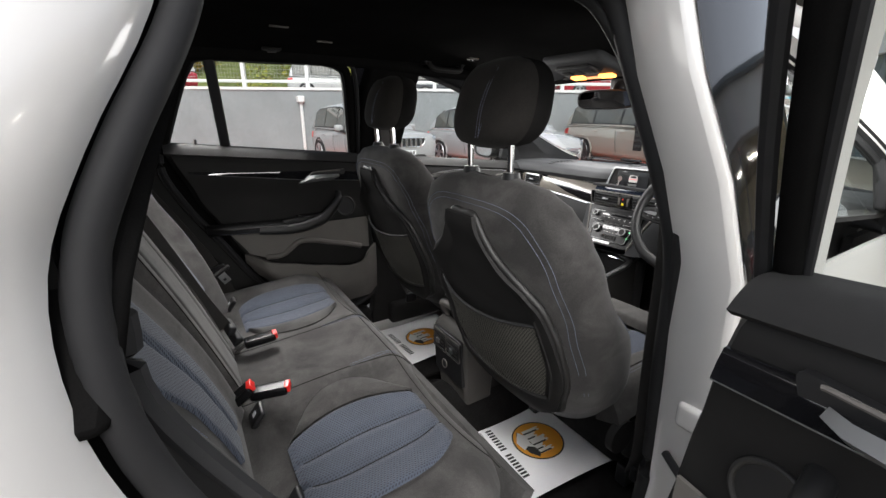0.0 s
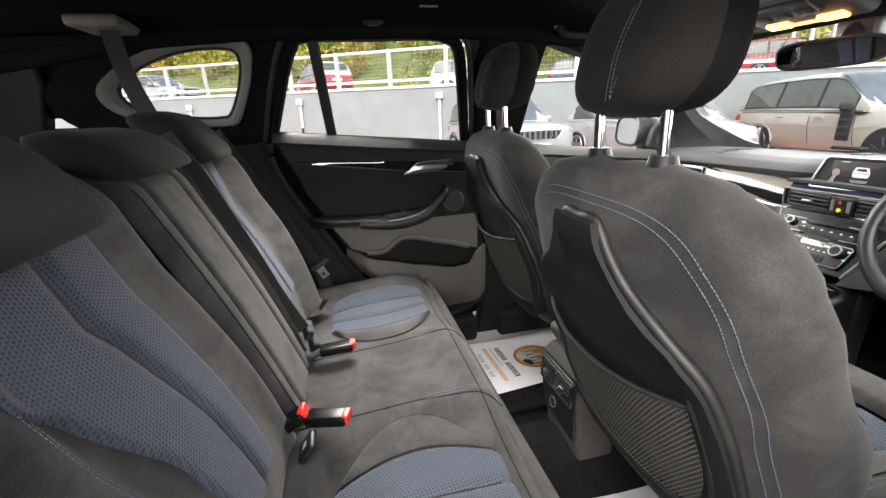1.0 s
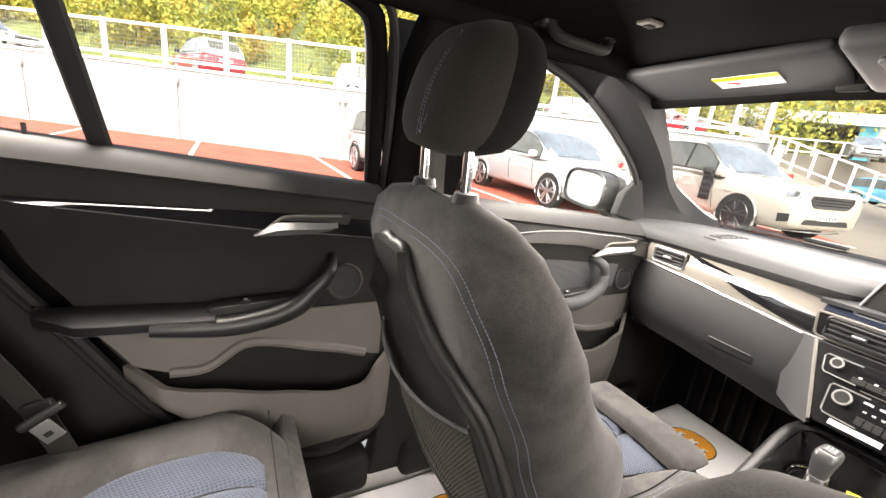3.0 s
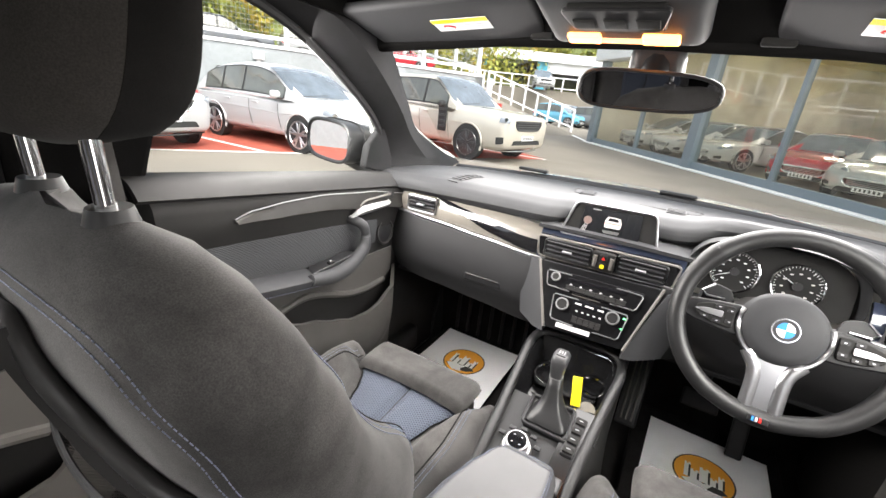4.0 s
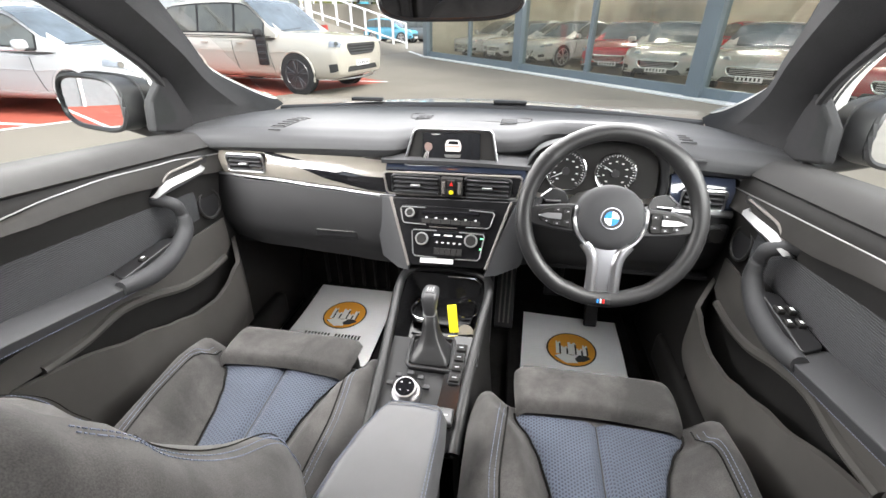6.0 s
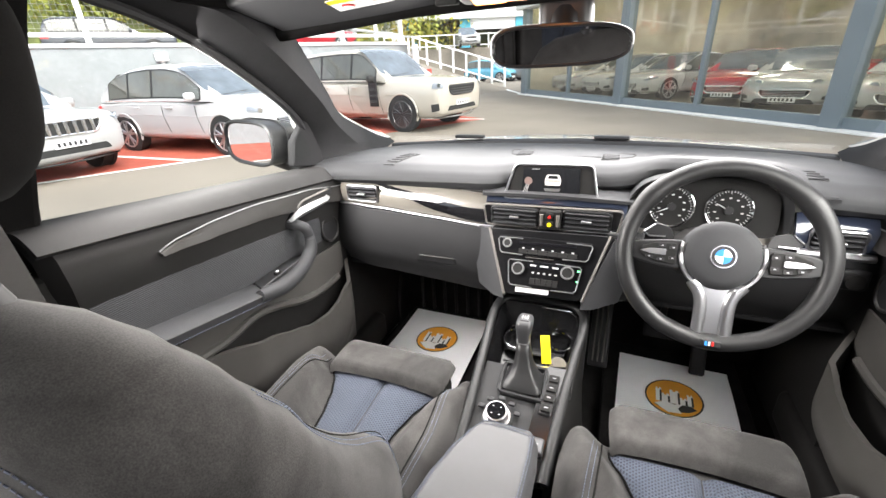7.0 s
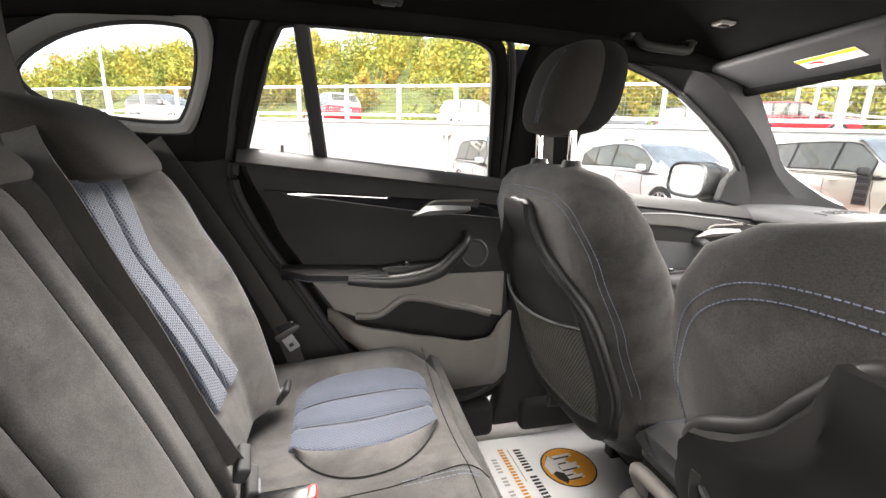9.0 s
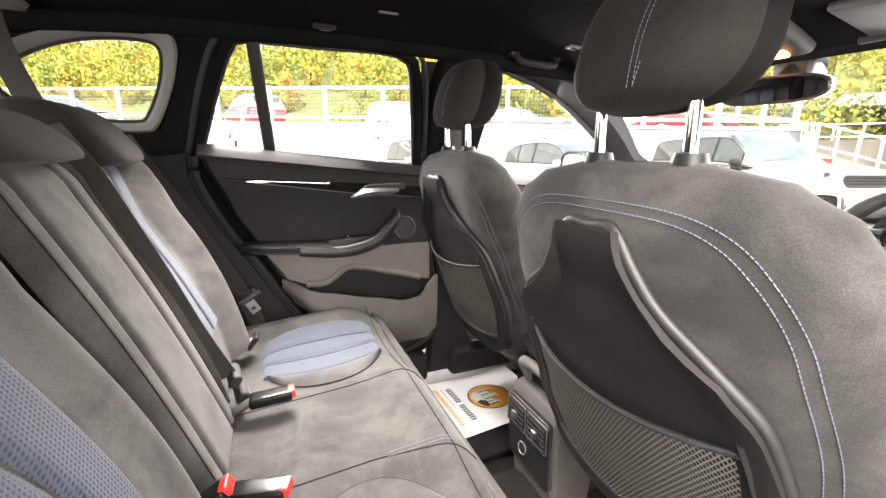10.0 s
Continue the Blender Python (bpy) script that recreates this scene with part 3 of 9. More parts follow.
# nose, tail and wheels
def nose(u, v):
    a = -1 + 2 * u
    k = v
    return (a * (0.86 - 0.06 * k), 2.2 + 0.16 * (1 - a * a) - 0.06 * math.sin(math.pi * k) * -1, 0.94 - 0.68 * k)


part("front_bumper", sheet(nose, 16, 10, 0.02), WHITE_CAR, car)
part("front_grille", sheet(lambda u, v: (lambda p: (p[0], p[1] + 0.012, p[2]))(nose(0.3 + 0.4 * u, 0.14 + 0.28 * v)), 8, 4, 0.01), BLACK, car)
for s in (-1, 1):
    part("headlight", sheet(lambda u, v, s=s: (lambda p: (p[0], p[1] + 0.012, p[2]))(nose(0.5 + s * (0.27 + 0.19 * u), 0.06 + 0.24 * v)), 8, 4, 0.01 * s), DARK_PANE, car)
    part("rear_quarter", sheet(lambda u, v, s=s: (s * (0.86 - 0.1 * max(0, v - 0.55) - 0.02 * u), -1.9 - 0.25 * u, 0.3 + 0.95 * v), 4, 8, 0.01 * s), WHITE_CAR, car)
    part("tail_light", rbox(s * 0.74, -2.16, 1.0, 0.2, 0.04, 0.14, 0.03), RED, car)
    for y in (1.45, -1.3):
        part("wheel_arch", disc((s * 0.86, y, 0.35), (s, 0, 0), 0.385, 0.045, 32), BLACK, car)
        wh = part("wheel", disc((s * 0.72, y, 0.34), (s, 0, 0), 0.34, 0.19, 32), RUBBER, car)
        part("rim", disc((s * 0.908, y, 0.34), (s, 0, 0), 0.24, 0.006, 32), SATIN, wh)
    part("front_flank", sheet(lambda u, v, s=s: (s * (0.86 + 0.03 * math.sin(math.pi * v)), 0.85 + 1.4 * u, 0.28 + (0.78 - 0.1 * u) * v), 10, 6, 0.01 * s), WHITE_CAR, car)
part("tailgate_skin", sheet(lambda u, v: ((-1 + 2 * u) * (0.78 - 0.03 * v), -2.15 + 0.12 * v - 0.05 * (1 - (2 * u - 1) ** 2) * -1 * 0, 0.35 + 0.85 * v), 10, 6, 0.01), WHITE_CAR, car)
tail_pane = part("tailgate_pane", sheet(lambda u, v: ((-1 + 2 * u) * (0.72 - 0.1 * v), -2.03 + 0.3 * v, 1.2 + 0.37 * v), 6, 3), PANE, car)
tail_pane.visible_shadow = False
part("tailgate_trim", sheet(lambda u, v: (-0.72 + 1.44 * u, -1.95 + 0.25 * v, 0.5 + 0.75 * v), 6, 6, 0.03), HARD, car)
part("tailgate_header", rbox(0, -1.72, 1.55, 1.2, 0.1, 0.1, 0.03), LINER, car)
part("boot_floor", rbox(0, -1.55, 0.6, 1.4, 0.9, 0.04, 0.01), CARPET, car)
for s in (-1, 1):
    part("d_pillar_trim", loft([[(s * (side_x(z) - 0.02), y - 0.08, z), (s * (side_x(z) - 0.02), y + 0.06, z), (s * (side_x(z) + 0.04), y + 0.06, z), (s * (side_x(z) + 0.04), y - 0.08, z)] for y, z in ((-1.58, 1.58), (-1.6, 1.45), (-1.68, 1.3), (-1.75, 1.1), (-1.9, 0.6))]), HARD, car, bevel=0.01)

# ---- the place outside: car park, retaining wall, fence, upper level, showroom ----
ASPHALT = mat("asphalt", (0.19, 0.168, 0.136), 0.9, vary=0.14, scale=0.4, fine=0.22, fine_scale=60, bump=0.4, bump_scale=120)
REDWAY = mat("red_surfacing", (0.36, 0.075, 0.045), 0.9, vary=0.22, scale=1.2, fine=0.2, fine_scale=50, bump=0.3, bump_scale=100)
LINE = mat("line_paint", (0.75, 0.75, 0.72), 0.8, vary=0.1, scale=6, fine=0.1, fine_scale=40)
RENDER_WALL = mat("painted_concrete", (0.25, 0.268, 0.275), 0.85, vary=0.08, scale=0.9, fine=0.06, fine_scale=12, bump=0.2, bump_scale=40)
FENCE = mat("white_fence_paint", (0.75, 0.75, 0.74), 0.5, vary=0.04, scale=4)
WIRE = mat("galvanised_wire", (0.4, 0.4, 0.38), 0.5, 0.6, vary=0.1)
FRAME = mat("blue_grey_frame", (0.15, 0.185, 0.205), 0.4, vary=0.06, scale=2)
FASCIA = mat("pale_fascia", (0.66, 0.67, 0.67), 0.6, vary=0.06, scale=1)
TEAL = mat("teal_panel", (0.05, 0.3, 0.4), 0.5, vary=0.08, scale=1)
DARKROOM = mat("dim_interior", (0.1, 0.095, 0.085), 0.8, vary=0.2, scale=0.6)
TILE = mat("showroom_floor", (0.44, 0.4, 0.32), 0.25, vary=0.08, scale=1)
INNER = mat("showroom_wall", (0.5, 0.45, 0.36), 0.8, vary=0.4, scale=0.4)
SHOP_PANE = glass("shop_glass", (0.86, 0.87, 0.8), 1.8)
TYRE = mat("tyre", (0.02, 0.02, 0.02), 0.8, vary=0.2)
RIM = mat("alloy", (0.55, 0.55, 0.56), 0.3, 1.0, vary=0.05)
RIM_DARK = mat("black_alloy", (0.03, 0.03, 0.032), 0.3, vary=0.1, coat=0.5)
LAMP = mat("headlamp", (0.22, 0.24, 0.27), 0.1, vary=0.2, coat=1.0)
GRASS = mat("grass_bank", (0.11, 0.13, 0.035), 0.95, vary=0.4, scale=0.25, fine=0.3, fine_scale=3)
BARK = mat("bark", (0.12, 0.09, 0.06), 0.9, vary=0.3, scale=3)
BOLLARD_RED = mat("red_paint", (0.4, 0.04, 0.03), 0.5, vary=0.1)

single("ground", sheet(lambda u, v: (-400 + 800 * u, -400 + 800 * v, 0), 8, 8), ASPHALT, "pale worn asphalt of a car park", "ground", kind="structure")
WO, WU, WN = Vector((-13.9, 2.0, 0)), Vector((0.54, 0.8417, 0)), Vector((0.8417, -0.54, 0))


def on_wall(a, d, z):
    """a metres along the wall, d metres before it."""
    return tuple(WO + WU * a + WN * d + Vector((0, 0, z)))


def slab(poly, z0, z1):
    return prism(poly, lambda a, b, c: (a, b, c), z0, z1)


single("red_bays", slab([on_wall(-30, 0, 0)[:2], on_wall(-30, 4.3, 0)[:2], on_wall(8.4, 4.3, 0)[:2], (-3.2, 10.8), on_wall(13.4, 0, 0)[:2]], 0.0, 0.004), REDWAY, "red surfaced parking bays", "road", kind="structure")
for y, x0, x1 in ((-7.6, -20.2, -14.9), (-4.6, -18.3, -13.0), (-1.3, -16.2, -11.0), (2.0, -13.9, -8.8), (4.95, -12.0, -6.9), (7.9, -10.1, -5.1), (10.75, -8.2, -3.2)):
    single("bay_line", slab([(x0, y - 0.05), (x1, y - 0.05), (x1, y + 0.05), (x0, y + 0.05)], 0.004, 0.008), LINE, "white painted bay line", "line", "bay lines", "structure")
single("bay_front_line", slab([on_wall(-30, 4.25, 0)[:2], on_wall(-30, 4.35, 0)[:2], on_wall(8.2, 4.35, 0)[:2], on_wall(8.2, 4.25, 0)[:2]], 0.004, 0.008), LINE, "long white painted line", "line", kind="structure")
single("give_way_line", slab([(-4.1, 19.2), (-3.95, 19.3), (-12.7, 38.0), (-12.85, 37.9)], 0.0, 0.004), LINE, "white painted road edge line", "line", kind="structure")
wall = single("wall_retaining", prism([(-45, 0), (13.5, 0), (13.5, 2.02), (2, 2.16), (-45, 2.5)], lambda a, b, c: on_wall(a, c, b), -0.4, 0.0), RENDER_WALL, "white painted concrete retaining wall", "wall", kind="structure")
single("wall_coping", prism([(-45, 2.5), (13.5, 2.02), (13.5, 2.1), (-45, 2.58)], lambda a, b, c: on_wall(a, c, b), -0.42, 0.04), FENCE, "white wall coping", "wall", kind="structure")
single("wall_return", prism([(0, 0), (-30, 0), (-30, 2.1), (0, 2.02)], lambda a, b, c: on_wall(13.5 + c, a, b), -0.3, 0.0), RENDER_WALL, "white painted end wall", "wall", kind="structure")
for a in (-4.6, 0.9, 6.5, -10):
    dp = thing("drain_post", on_wall(a, 0.05, 0), "white painted drain pipe on the wall", "pipe", "drain pipes")
    part("pipe", tube([on_wall(a, 0.05, 0.0), on_wall(a, 0.05, 1.75)], 0.05, 8), FENCE, dp)
    part("hopper", rbox(*on_wall(a, 0.08, 1.85), 0.22, 0.22, 0.2, 0.03), FENCE, dp)


def fence_run(p, q, n, h, name, label, mesh=True):
    """White posts with two rails and a wire mesh between two places."""
    p, q = Vector(p), Vector(q)
    f = thing(name, tuple(p), label, "fence", "white fences")
    d = (q - p) / n
    side = d.cross(Vector((0, 0, 1))).normalized()
    for i in range(n + 1):
        b = p + d * i
        part("post", loft([[b + side * a + d.normalized() * c + Vector((0, 0, z)) for a, c in ((-0.055, -0.055), (0.055, -0.055), (0.055, 0.055), (-0.055, 0.055))] for z in (-0.05, h + 0.06)]), FENCE, f)
    for z in (h, h * 0.18):
        part("rail", tube([p + Vector((0, 0, z)), q + Vector((0, 0, z))], 0.05, 6, up=(0, 0, 1)), FENCE, f)
    if mesh:
        wires = []
        L = (q - p).length
        for k in range(int(L / 0.1)):
            b = p + (q - p) * (k * 0.1 / L)
            wires.append(tube([b + Vector((0, 0, h * 0.18)), b + Vector((0, 0, h))], 0.0035, 3))
        for k in range(1, 8):
            z = h * (0.18 + 0.82 * k / 8)
            wires.append(tube([p + Vector((0, 0, z)), q + Vector((0, 0, z))], 0.0045, 3))
        tagged(part("wire_mesh", total(wires), WIRE, f, "thin wire mesh"), kind="stuff")
    return f


wz = lambda a: 2.5 - 0.48 * (a + 45) / 58.5 + 0.06
fence_run(on_wall(-29.5, -0.2, wz(-29.5)), on_wall(-9.16, -0.2, wz(-9.16)), 10, 1.15, "fence", "white post and rail fence with wire mesh on the wall")
fence_run(on_wall(-9.16, -0.2, wz(-9.16)), on_wall(13.4, -0.2, wz(13.4)), 11, 1.15, "fence", "white post and rail fence with wire mesh on the wall")
fence_run((-10.3, 21.6, 1.6), (-5.9, 23.6, 0.1), 7, 1.1, "ramp_fence", "white post and rail fence down a ramp", False)
fence_run((-17.0, 32.0, 2.4), (-10.3, 21.6, 1.6), 6, 1.1, "ramp_fence", "white post and rail fence along a ramp", False)
fence_run((-20.5, 37.0, 2.6), (-10.5, 42.0, 2.6), 7, 1.1, "yard_fence", "white post and rail fence before a garage", False)
fence_run(on_wall(13.45, -0.3, 2.1), on_wall(13.45, -9, 3.2), 5, 1.15, "stair_fence", "white post and rail fence on the end wall", False)
single("ramp", loft([[(-6.9, 14.0, 0.0), (-5.4, 22.6, 0.0), (-5.4, 22.6, -0.2), (-6.9, 14.0, -0.2)], [(-12, 22, 1.5), (-10.2, 21.7, 1.5), (-10.2, 21.7, -0.2), (-12, 22, -0.2)], [(-21, 33, 2.4), (-16.5, 32.3, 2.4), (-16.5, 32.3, -0.2), (-21, 33, -0.2)]]), ASPHALT, "asphalt ramp up to the upper level", "road", kind="structure")
bl_ = thing("bollard", (-6.1, 13.8, 0), "red and white post at the wall end", "post")
part("post", tube([(-6.1, 13.8, 0), (-6.1, 13.8, 1.25)], 0.13, 12), BOLLARD_RED, bl_)
part("white_band", tube([(-6.35, 13.4, 0), (-6.35, 13.4, 2.0)], 0.11, 12), FENCE, bl_)

# upper level and wooded bank behind it
single("upper_level", slab([on_wall(-60, -0.35, 0)[:2], on_wall(13.4, -0.35, 0)[:2], on_wall(13.4, -9, 0)[:2], on_wall(25, -22, 0)[:2], on_wall(45, -60, 0)[:2], on_wall(-60, -60, 0)[:2]], 0.0, 2.15), ASPHALT, "asphalt of the raised car park", "ground", kind="structure")


def bank(u, v):
    a, d = -110 + 230 * u, -26 - 90 * v
    z = 2.1 + 30 * v ** 0.75 + 1.5 * math.sin(a * 0.12) * v + 1.0 * math.sin(a * 0.31 + 2) * v
    return on_wall(a, d, z)


single("wooded_bank", sheet(bank, 40, 20), GRASS, "grassy bank under trees", "ground", kind="structure")
nrm = np.random.default_rng(5)


def leaf_cloud(centres, radii, per, size, seed):
    """Small leaf cards about the surface of many uneven clumps."""
    g = np.random.default_rng(seed)
    v, f = [], []
    for (c, r) in zip(centres, radii):
        d = g.normal(size=(per, 3))
        d /= np.linalg.norm(d, axis=1)[:, None]
        lump = 1 + 0.25 * np.sin(3 * d[:, 0] + 5 * d[:, 2] + c[0]) + 0.2 * np.sin(6 * d[:, 1] + c[1])
        p = np.array(c) + d * (r * lump * g.uniform(0.6, 1.05, per))[:, None] * np.array([1, 1, 1.25])
        a = g.normal(size=(per, 3))
        a /= np.linalg.norm(a, axis=1)[:, None]
        b = np.cross(a, d)
        b /= np.linalg.norm(b, axis=1)[:, None] + 1e-9
        s = size * g.uniform(0.5, 1.3, per)[:, None]
        quad = np.stack([p + a * s, p + b * s * 0.7, p - a * s, p - b * s * 0.7], 1).reshape(-1, 3)
        n = len(v)
        v.append(quad)
    v = np.concatenate(v)
    f = np.arange(len(v)).reshape(-1, 4)
    return v, f


def leaf_mat(name, colors):
    m = mat(name, (1, 1, 1), 0.8, vary=0.25, scale=0.5)
    nt = m.node_tree
    geo = nt.nodes.new("ShaderNodeNewGeometry")
    ramp = nt.nodes.new("ShaderNodeValToRGB")
    n = nt.nodes.new("ShaderNodeTexNoise")
    n.inputs["Scale"].default_value = 0.16
    add = nt.nodes.new("ShaderNodeMath")
    add.operation = "MULTIPLY_ADD"
    add.inputs[1].default_value = 0.35
    nt.links.new(geo.outputs["Position"], n.inputs["Vector"])
    sh = nt.nodes.new("ShaderNodeMapRange")
    sh.inputs[1].default_value, sh.inputs[2].default_value, sh.inputs[4].default_value = 0.3, 0.7, 0.7
    nt.links.new(n.outputs["Fac"], sh.inputs[0])
    nt.links.new(geo.outputs["Random Per Island"], add.inputs[0]), nt.links.new(sh.outputs[0], add.inputs[2])
    while len(ramp.color_ramp.elements) < len(colors):
        ramp.color_ramp.elements.new(0.5)
    for i, c in enumerate(colors):
        ramp.color_ramp.elements[i].position = i / (len(colors) - 1)
        ramp.color_ramp.elements[i].color = (*c, 1)
    nt.links.new(add.outputs[0], ramp.inputs[0])
    b = nt.nodes["Principled BSDF"]
    old = b.inputs["Base Color"].links[0].from_node
    mx = nt.nodes.new("ShaderNodeMix")
    mx.data_type, mx.blend_type = "RGBA", "MULTIPLY"
    mx.inputs[0].default_value = 1.0
    nt.links.new(ramp.outputs[0], mx.inputs[6]), nt.links.new(old.outputs[0], mx.inputs[7])
    nt.links.new(mx.outputs[2], b.inputs["Base Color"])
    b.inputs["Subsurface Weight"].default_value = 0.0
    return m


LEAVES = leaf_mat("leaves", ((0.12, 0.15, 0.03), (0.17, 0.2, 0.035), (0.25, 0.25, 0.035), (0.36, 0.28, 0.04), (0.3, 0.16, 0.04)))
cs, rs, stems = [], [], []
for k in range(560):
    u, v = nrm.uniform(0, 1), nrm.uniform(0, 0.6) ** 1.1
    x, y, z = bank(u, v)
    h = nrm.uniform(1.5, 4.5)
    r = nrm.uniform(1.1, 2.4)
    cs.append((x, y, z + h)), rs.append(r)
    cs.append((x + nrm.uniform(-1, 1), y + nrm.uniform(-1, 1), z + h * 0.45)), rs.append(r * 0.8)
    if k % 3 == 0:
        stems.append(tube([(x, y, z - 0.3), (x + nrm.uniform(-0.3, 0.3), y, z + h * 0.6), (x, y, z + h)], [0.16, 0.1, 0.04], 5))
lv, lf = leaf_cloud(cs, rs, 260, 0.2, 7)
me = bpy.data.meshes.new("woodland")
me.from_pydata(lv.tolist(), [], lf.tolist())
me.materials.append(LEAVES)
tagged(new("woodland", me), "dense green and yellow autumn trees on a bank", "woodland", kind="stuff")
tagged(single("woodland_trunks", total(stems), BARK, "grey-brown stems among the trees", "woodland"), kind="stuff")
lp = thing("lamp_post", (-26.9, -12.9, 2.1), "tall thin white lamp post on the upper level", "lamp post")
part("pole", tube([(-26.9, -12.9, 2.1), (-26.9, -12.9, 8.6)], [0.09, 0.06], 8), FENCE, lp)
part("lantern", rbox(-26.6, -12.7, 8.62, 0.7, 0.3, 0.12, 0.04), FASCIA, lp)


# ---- vehicles ----
FRONTS = {
    "upright": dict(prof=((0.21, 0.99, 0.0, 0.0), (0.36, 0.985, 0.0, -0.01), (0.44, 0.965, 0.01, -0.03), (0.475, 0.94, 0.03, -0.045), (0.492, 0.9, 0.05, -0.062), (0.5, 0.82, 0.08, -0.09)), grille=(0.55, 0.36), lamp=(0.462, 0.4995, 3.55, 4.5)),
    "sleek": dict(prof=((0.27, 0.99, 0.0, 0.0), (0.36, 0.97, 0.0, -0.03), (0.43, 0.94, 0.01, -0.065), (0.468, 0.88, 0.03, -0.1), (0.488, 0.8, 0.05, -0.15), (0.5, 0.66, 0.09, -0.22)), grille=(0.66, 0.3), lamp=(0.425, 0.492, 3.6, 4.5)),
    "sports": dict(prof=((0.22, 0.99, 0.0, 0.0), (0.33, 0.98, 0.0, -0.035), (0.41, 0.95, 0.01, -0.075), (0.462, 0.88, 0.02, -0.12), (0.487, 0.78, 0.03, -0.17), (0.5, 0.62, 0.05, -0.25)), grille=(0.5, 0.3), lamp=(0.4, 0.48, 3.6, 4.5)),
}


def vehicle(at, yaw, size, paint, name, label, group, rims=RIM, house="wagon", front="upright", nose=0.6, slats=0, bars=0, dark_roof=None, band=False, round_lamps=False, cladding=False):
    """A parked car; its nose points along +x before the turn."""
    L, W, H = size
    ob = thing(name, (0, 0, 0), label, "car", group)
    hw = W / 2
    wr = 0.21 * H if H > 1.55 else 0.32
    zl, belt, hood = 0.155 * H, (0.6 if H > 1.55 else 0.62) * H, nose * H
    fr = FRONTS[front]
    prof = [(-0.5, 0.8, 0.30, 0.5), (-0.488, 0.9, 0.24, belt / H - 0.04), (-0.45, 0.965, zl / H, belt / H - 0.005), (-0.3, 1.0, zl / H, belt / H), (-0.1, 1.0, zl / H, belt / H), (0.1, 1.0, zl / H, belt / H - 0.005), (0.19, 1.0, zl / H, belt / H - 0.012)] + [(t, w, zl / H + z0, nose + dz) for t, w, z0, dz in fr["prof"]]
    sec = [(-0.84, 0.0), (-0.955, 0.1), (-0.975, 0.3), (-1.0, 0.62), (-0.96, 0.9), (-0.84, 0.985), (-0.4, 1.02), (0.0, 1.03), (0.4, 1.02), (0.84, 0.985), (0.96, 0.9), (1.0, 0.62), (0.975, 0.3), (0.955, 0.1), (0.84, 0.0), (0.0, -0.02)]
    rings = [[(t * L, a * w * hw, (z0 + (z1 - z0) * b) * H) for a, b in sec] for t, w, z0, z1 in prof]
    fine = []
    for r0, r1 in zip(rings, rings[1:]):
        for k in range(3):
            fine.append([tuple(Vector(p) + (Vector(q) - Vector(p)) * k / 3) for p, q in zip(r0, r1)])
    body = part("body", loft(fine + [rings[-1]]), paint, ob, sharp=50)

    def on_body(t, k, out=0.008):
        """A place on the body: along, and round the section (0 to 14)."""
        for (a, ra), (b, rb) in zip(zip(prof, rings), zip(prof[1:], rings[1:])):
            if a[0] <= t <= b[0]:
                f = (t - a[0]) / (b[0] - a[0])
                i = min(13, int(k))
                p = [Vector(r[i]) + (Vector(r[i + 1]) - Vector(r[i])) * (k - i) for r in (ra, rb)]
                q = p[0] + (p[1] - p[0]) * f
                return tuple(q + Vector((out * max(0, (t - 0.4) * 10), math.copysign(out, q.y), out * 0.5)))
        return rings[-1][int(k)]
    # glasshouse
    gh = {
        "wagon": [(-0.475, 0.8, belt), (-0.462, 0.82, 0.74 * H), (-0.43, 0.82, 0.91 * H), (-0.38, 0.82, 0.965 * H), (-0.24, 0.83, 0.99 * H), (-0.1, 0.83, H), (0.01, 0.83, 0.99 * H), (0.055, 0.84, 0.96 * H), (0.13, 0.87, 0.81 * H), (0.215, 0.9, hood)],
        "coupe_suv": [(-0.455, 0.8, 0.66 * H), (-0.41, 0.81, 0.8 * H), (-0.34, 0.81, 0.91 * H), (-0.25, 0.81, 0.97 * H), (-0.13, 0.82, H), (-0.02, 0.82, 0.995 * H), (0.05, 0.83, 0.965 * H), (0.11, 0.84, 0.91 * H), (0.2, 0.87, 0.75 * H), (0.27, 0.9, hood)],
        "hatch": [(-0.475, 0.8, belt), (-0.44, 0.82, 0.82 * H), (-0.38, 0.82, 0.95 * H), (-0.24, 0.82, 0.99 * H), (-0.1, 0.82, H), (0.02, 0.83, 0.97 * H), (0.08, 0.84, 0.92 * H), (0.17, 0.87, 0.76 * H), (0.26, 0.9, hood)],
        "coupe": [(-0.43, 0.78, belt), (-0.36, 0.78, 0.74 * H), (-0.27, 0.78, 0.88 * H), (-0.17, 0.78, 0.97 * H), (-0.08, 0.79, H), (0.0, 0.8, 0.98 * H), (0.05, 0.81, 0.93 * H), (0.13, 0.84, 0.79 * H), (0.22, 0.88, hood)],
    }[house]
    arch = ((-1, 0), (-1, 0.4), (-0.99, 0.78), (-0.95, 0.9), (-0.8, 0.97), (0, 1.0), (0.8, 0.97), (0.95, 0.9), (0.99, 0.78), (1, 0.4), (1, 0))

    def taper(z1):
        return max(0.0, min(1.0, (z1 - belt) / (0.4 * H)))
    hs = part("glasshouse", loft([[(t * L, a * hw * w * 1.1 * (1 - 0.22 * taper(z1) * b), belt - 0.03 + (z1 - belt + 0.03) * b) for a, b in arch] for t, w, z1 in gh]), dark_roof or paint, body, sharp=40)

    def gh_at(t):
        for a, b in zip(gh, gh[1:]):
            if a[0] <= t <= b[0]:
                k = (t - a[0]) / (b[0] - a[0])
                return [a[i] + (b[i] - a[i]) * k for i in (1, 2)]
        return list(gh[-1][1:])

    def skin(t, a, b, out=0.01):
        """A place on the glasshouse: along, across (-1 to 1) and up."""
        w, z1 = gh_at(t)
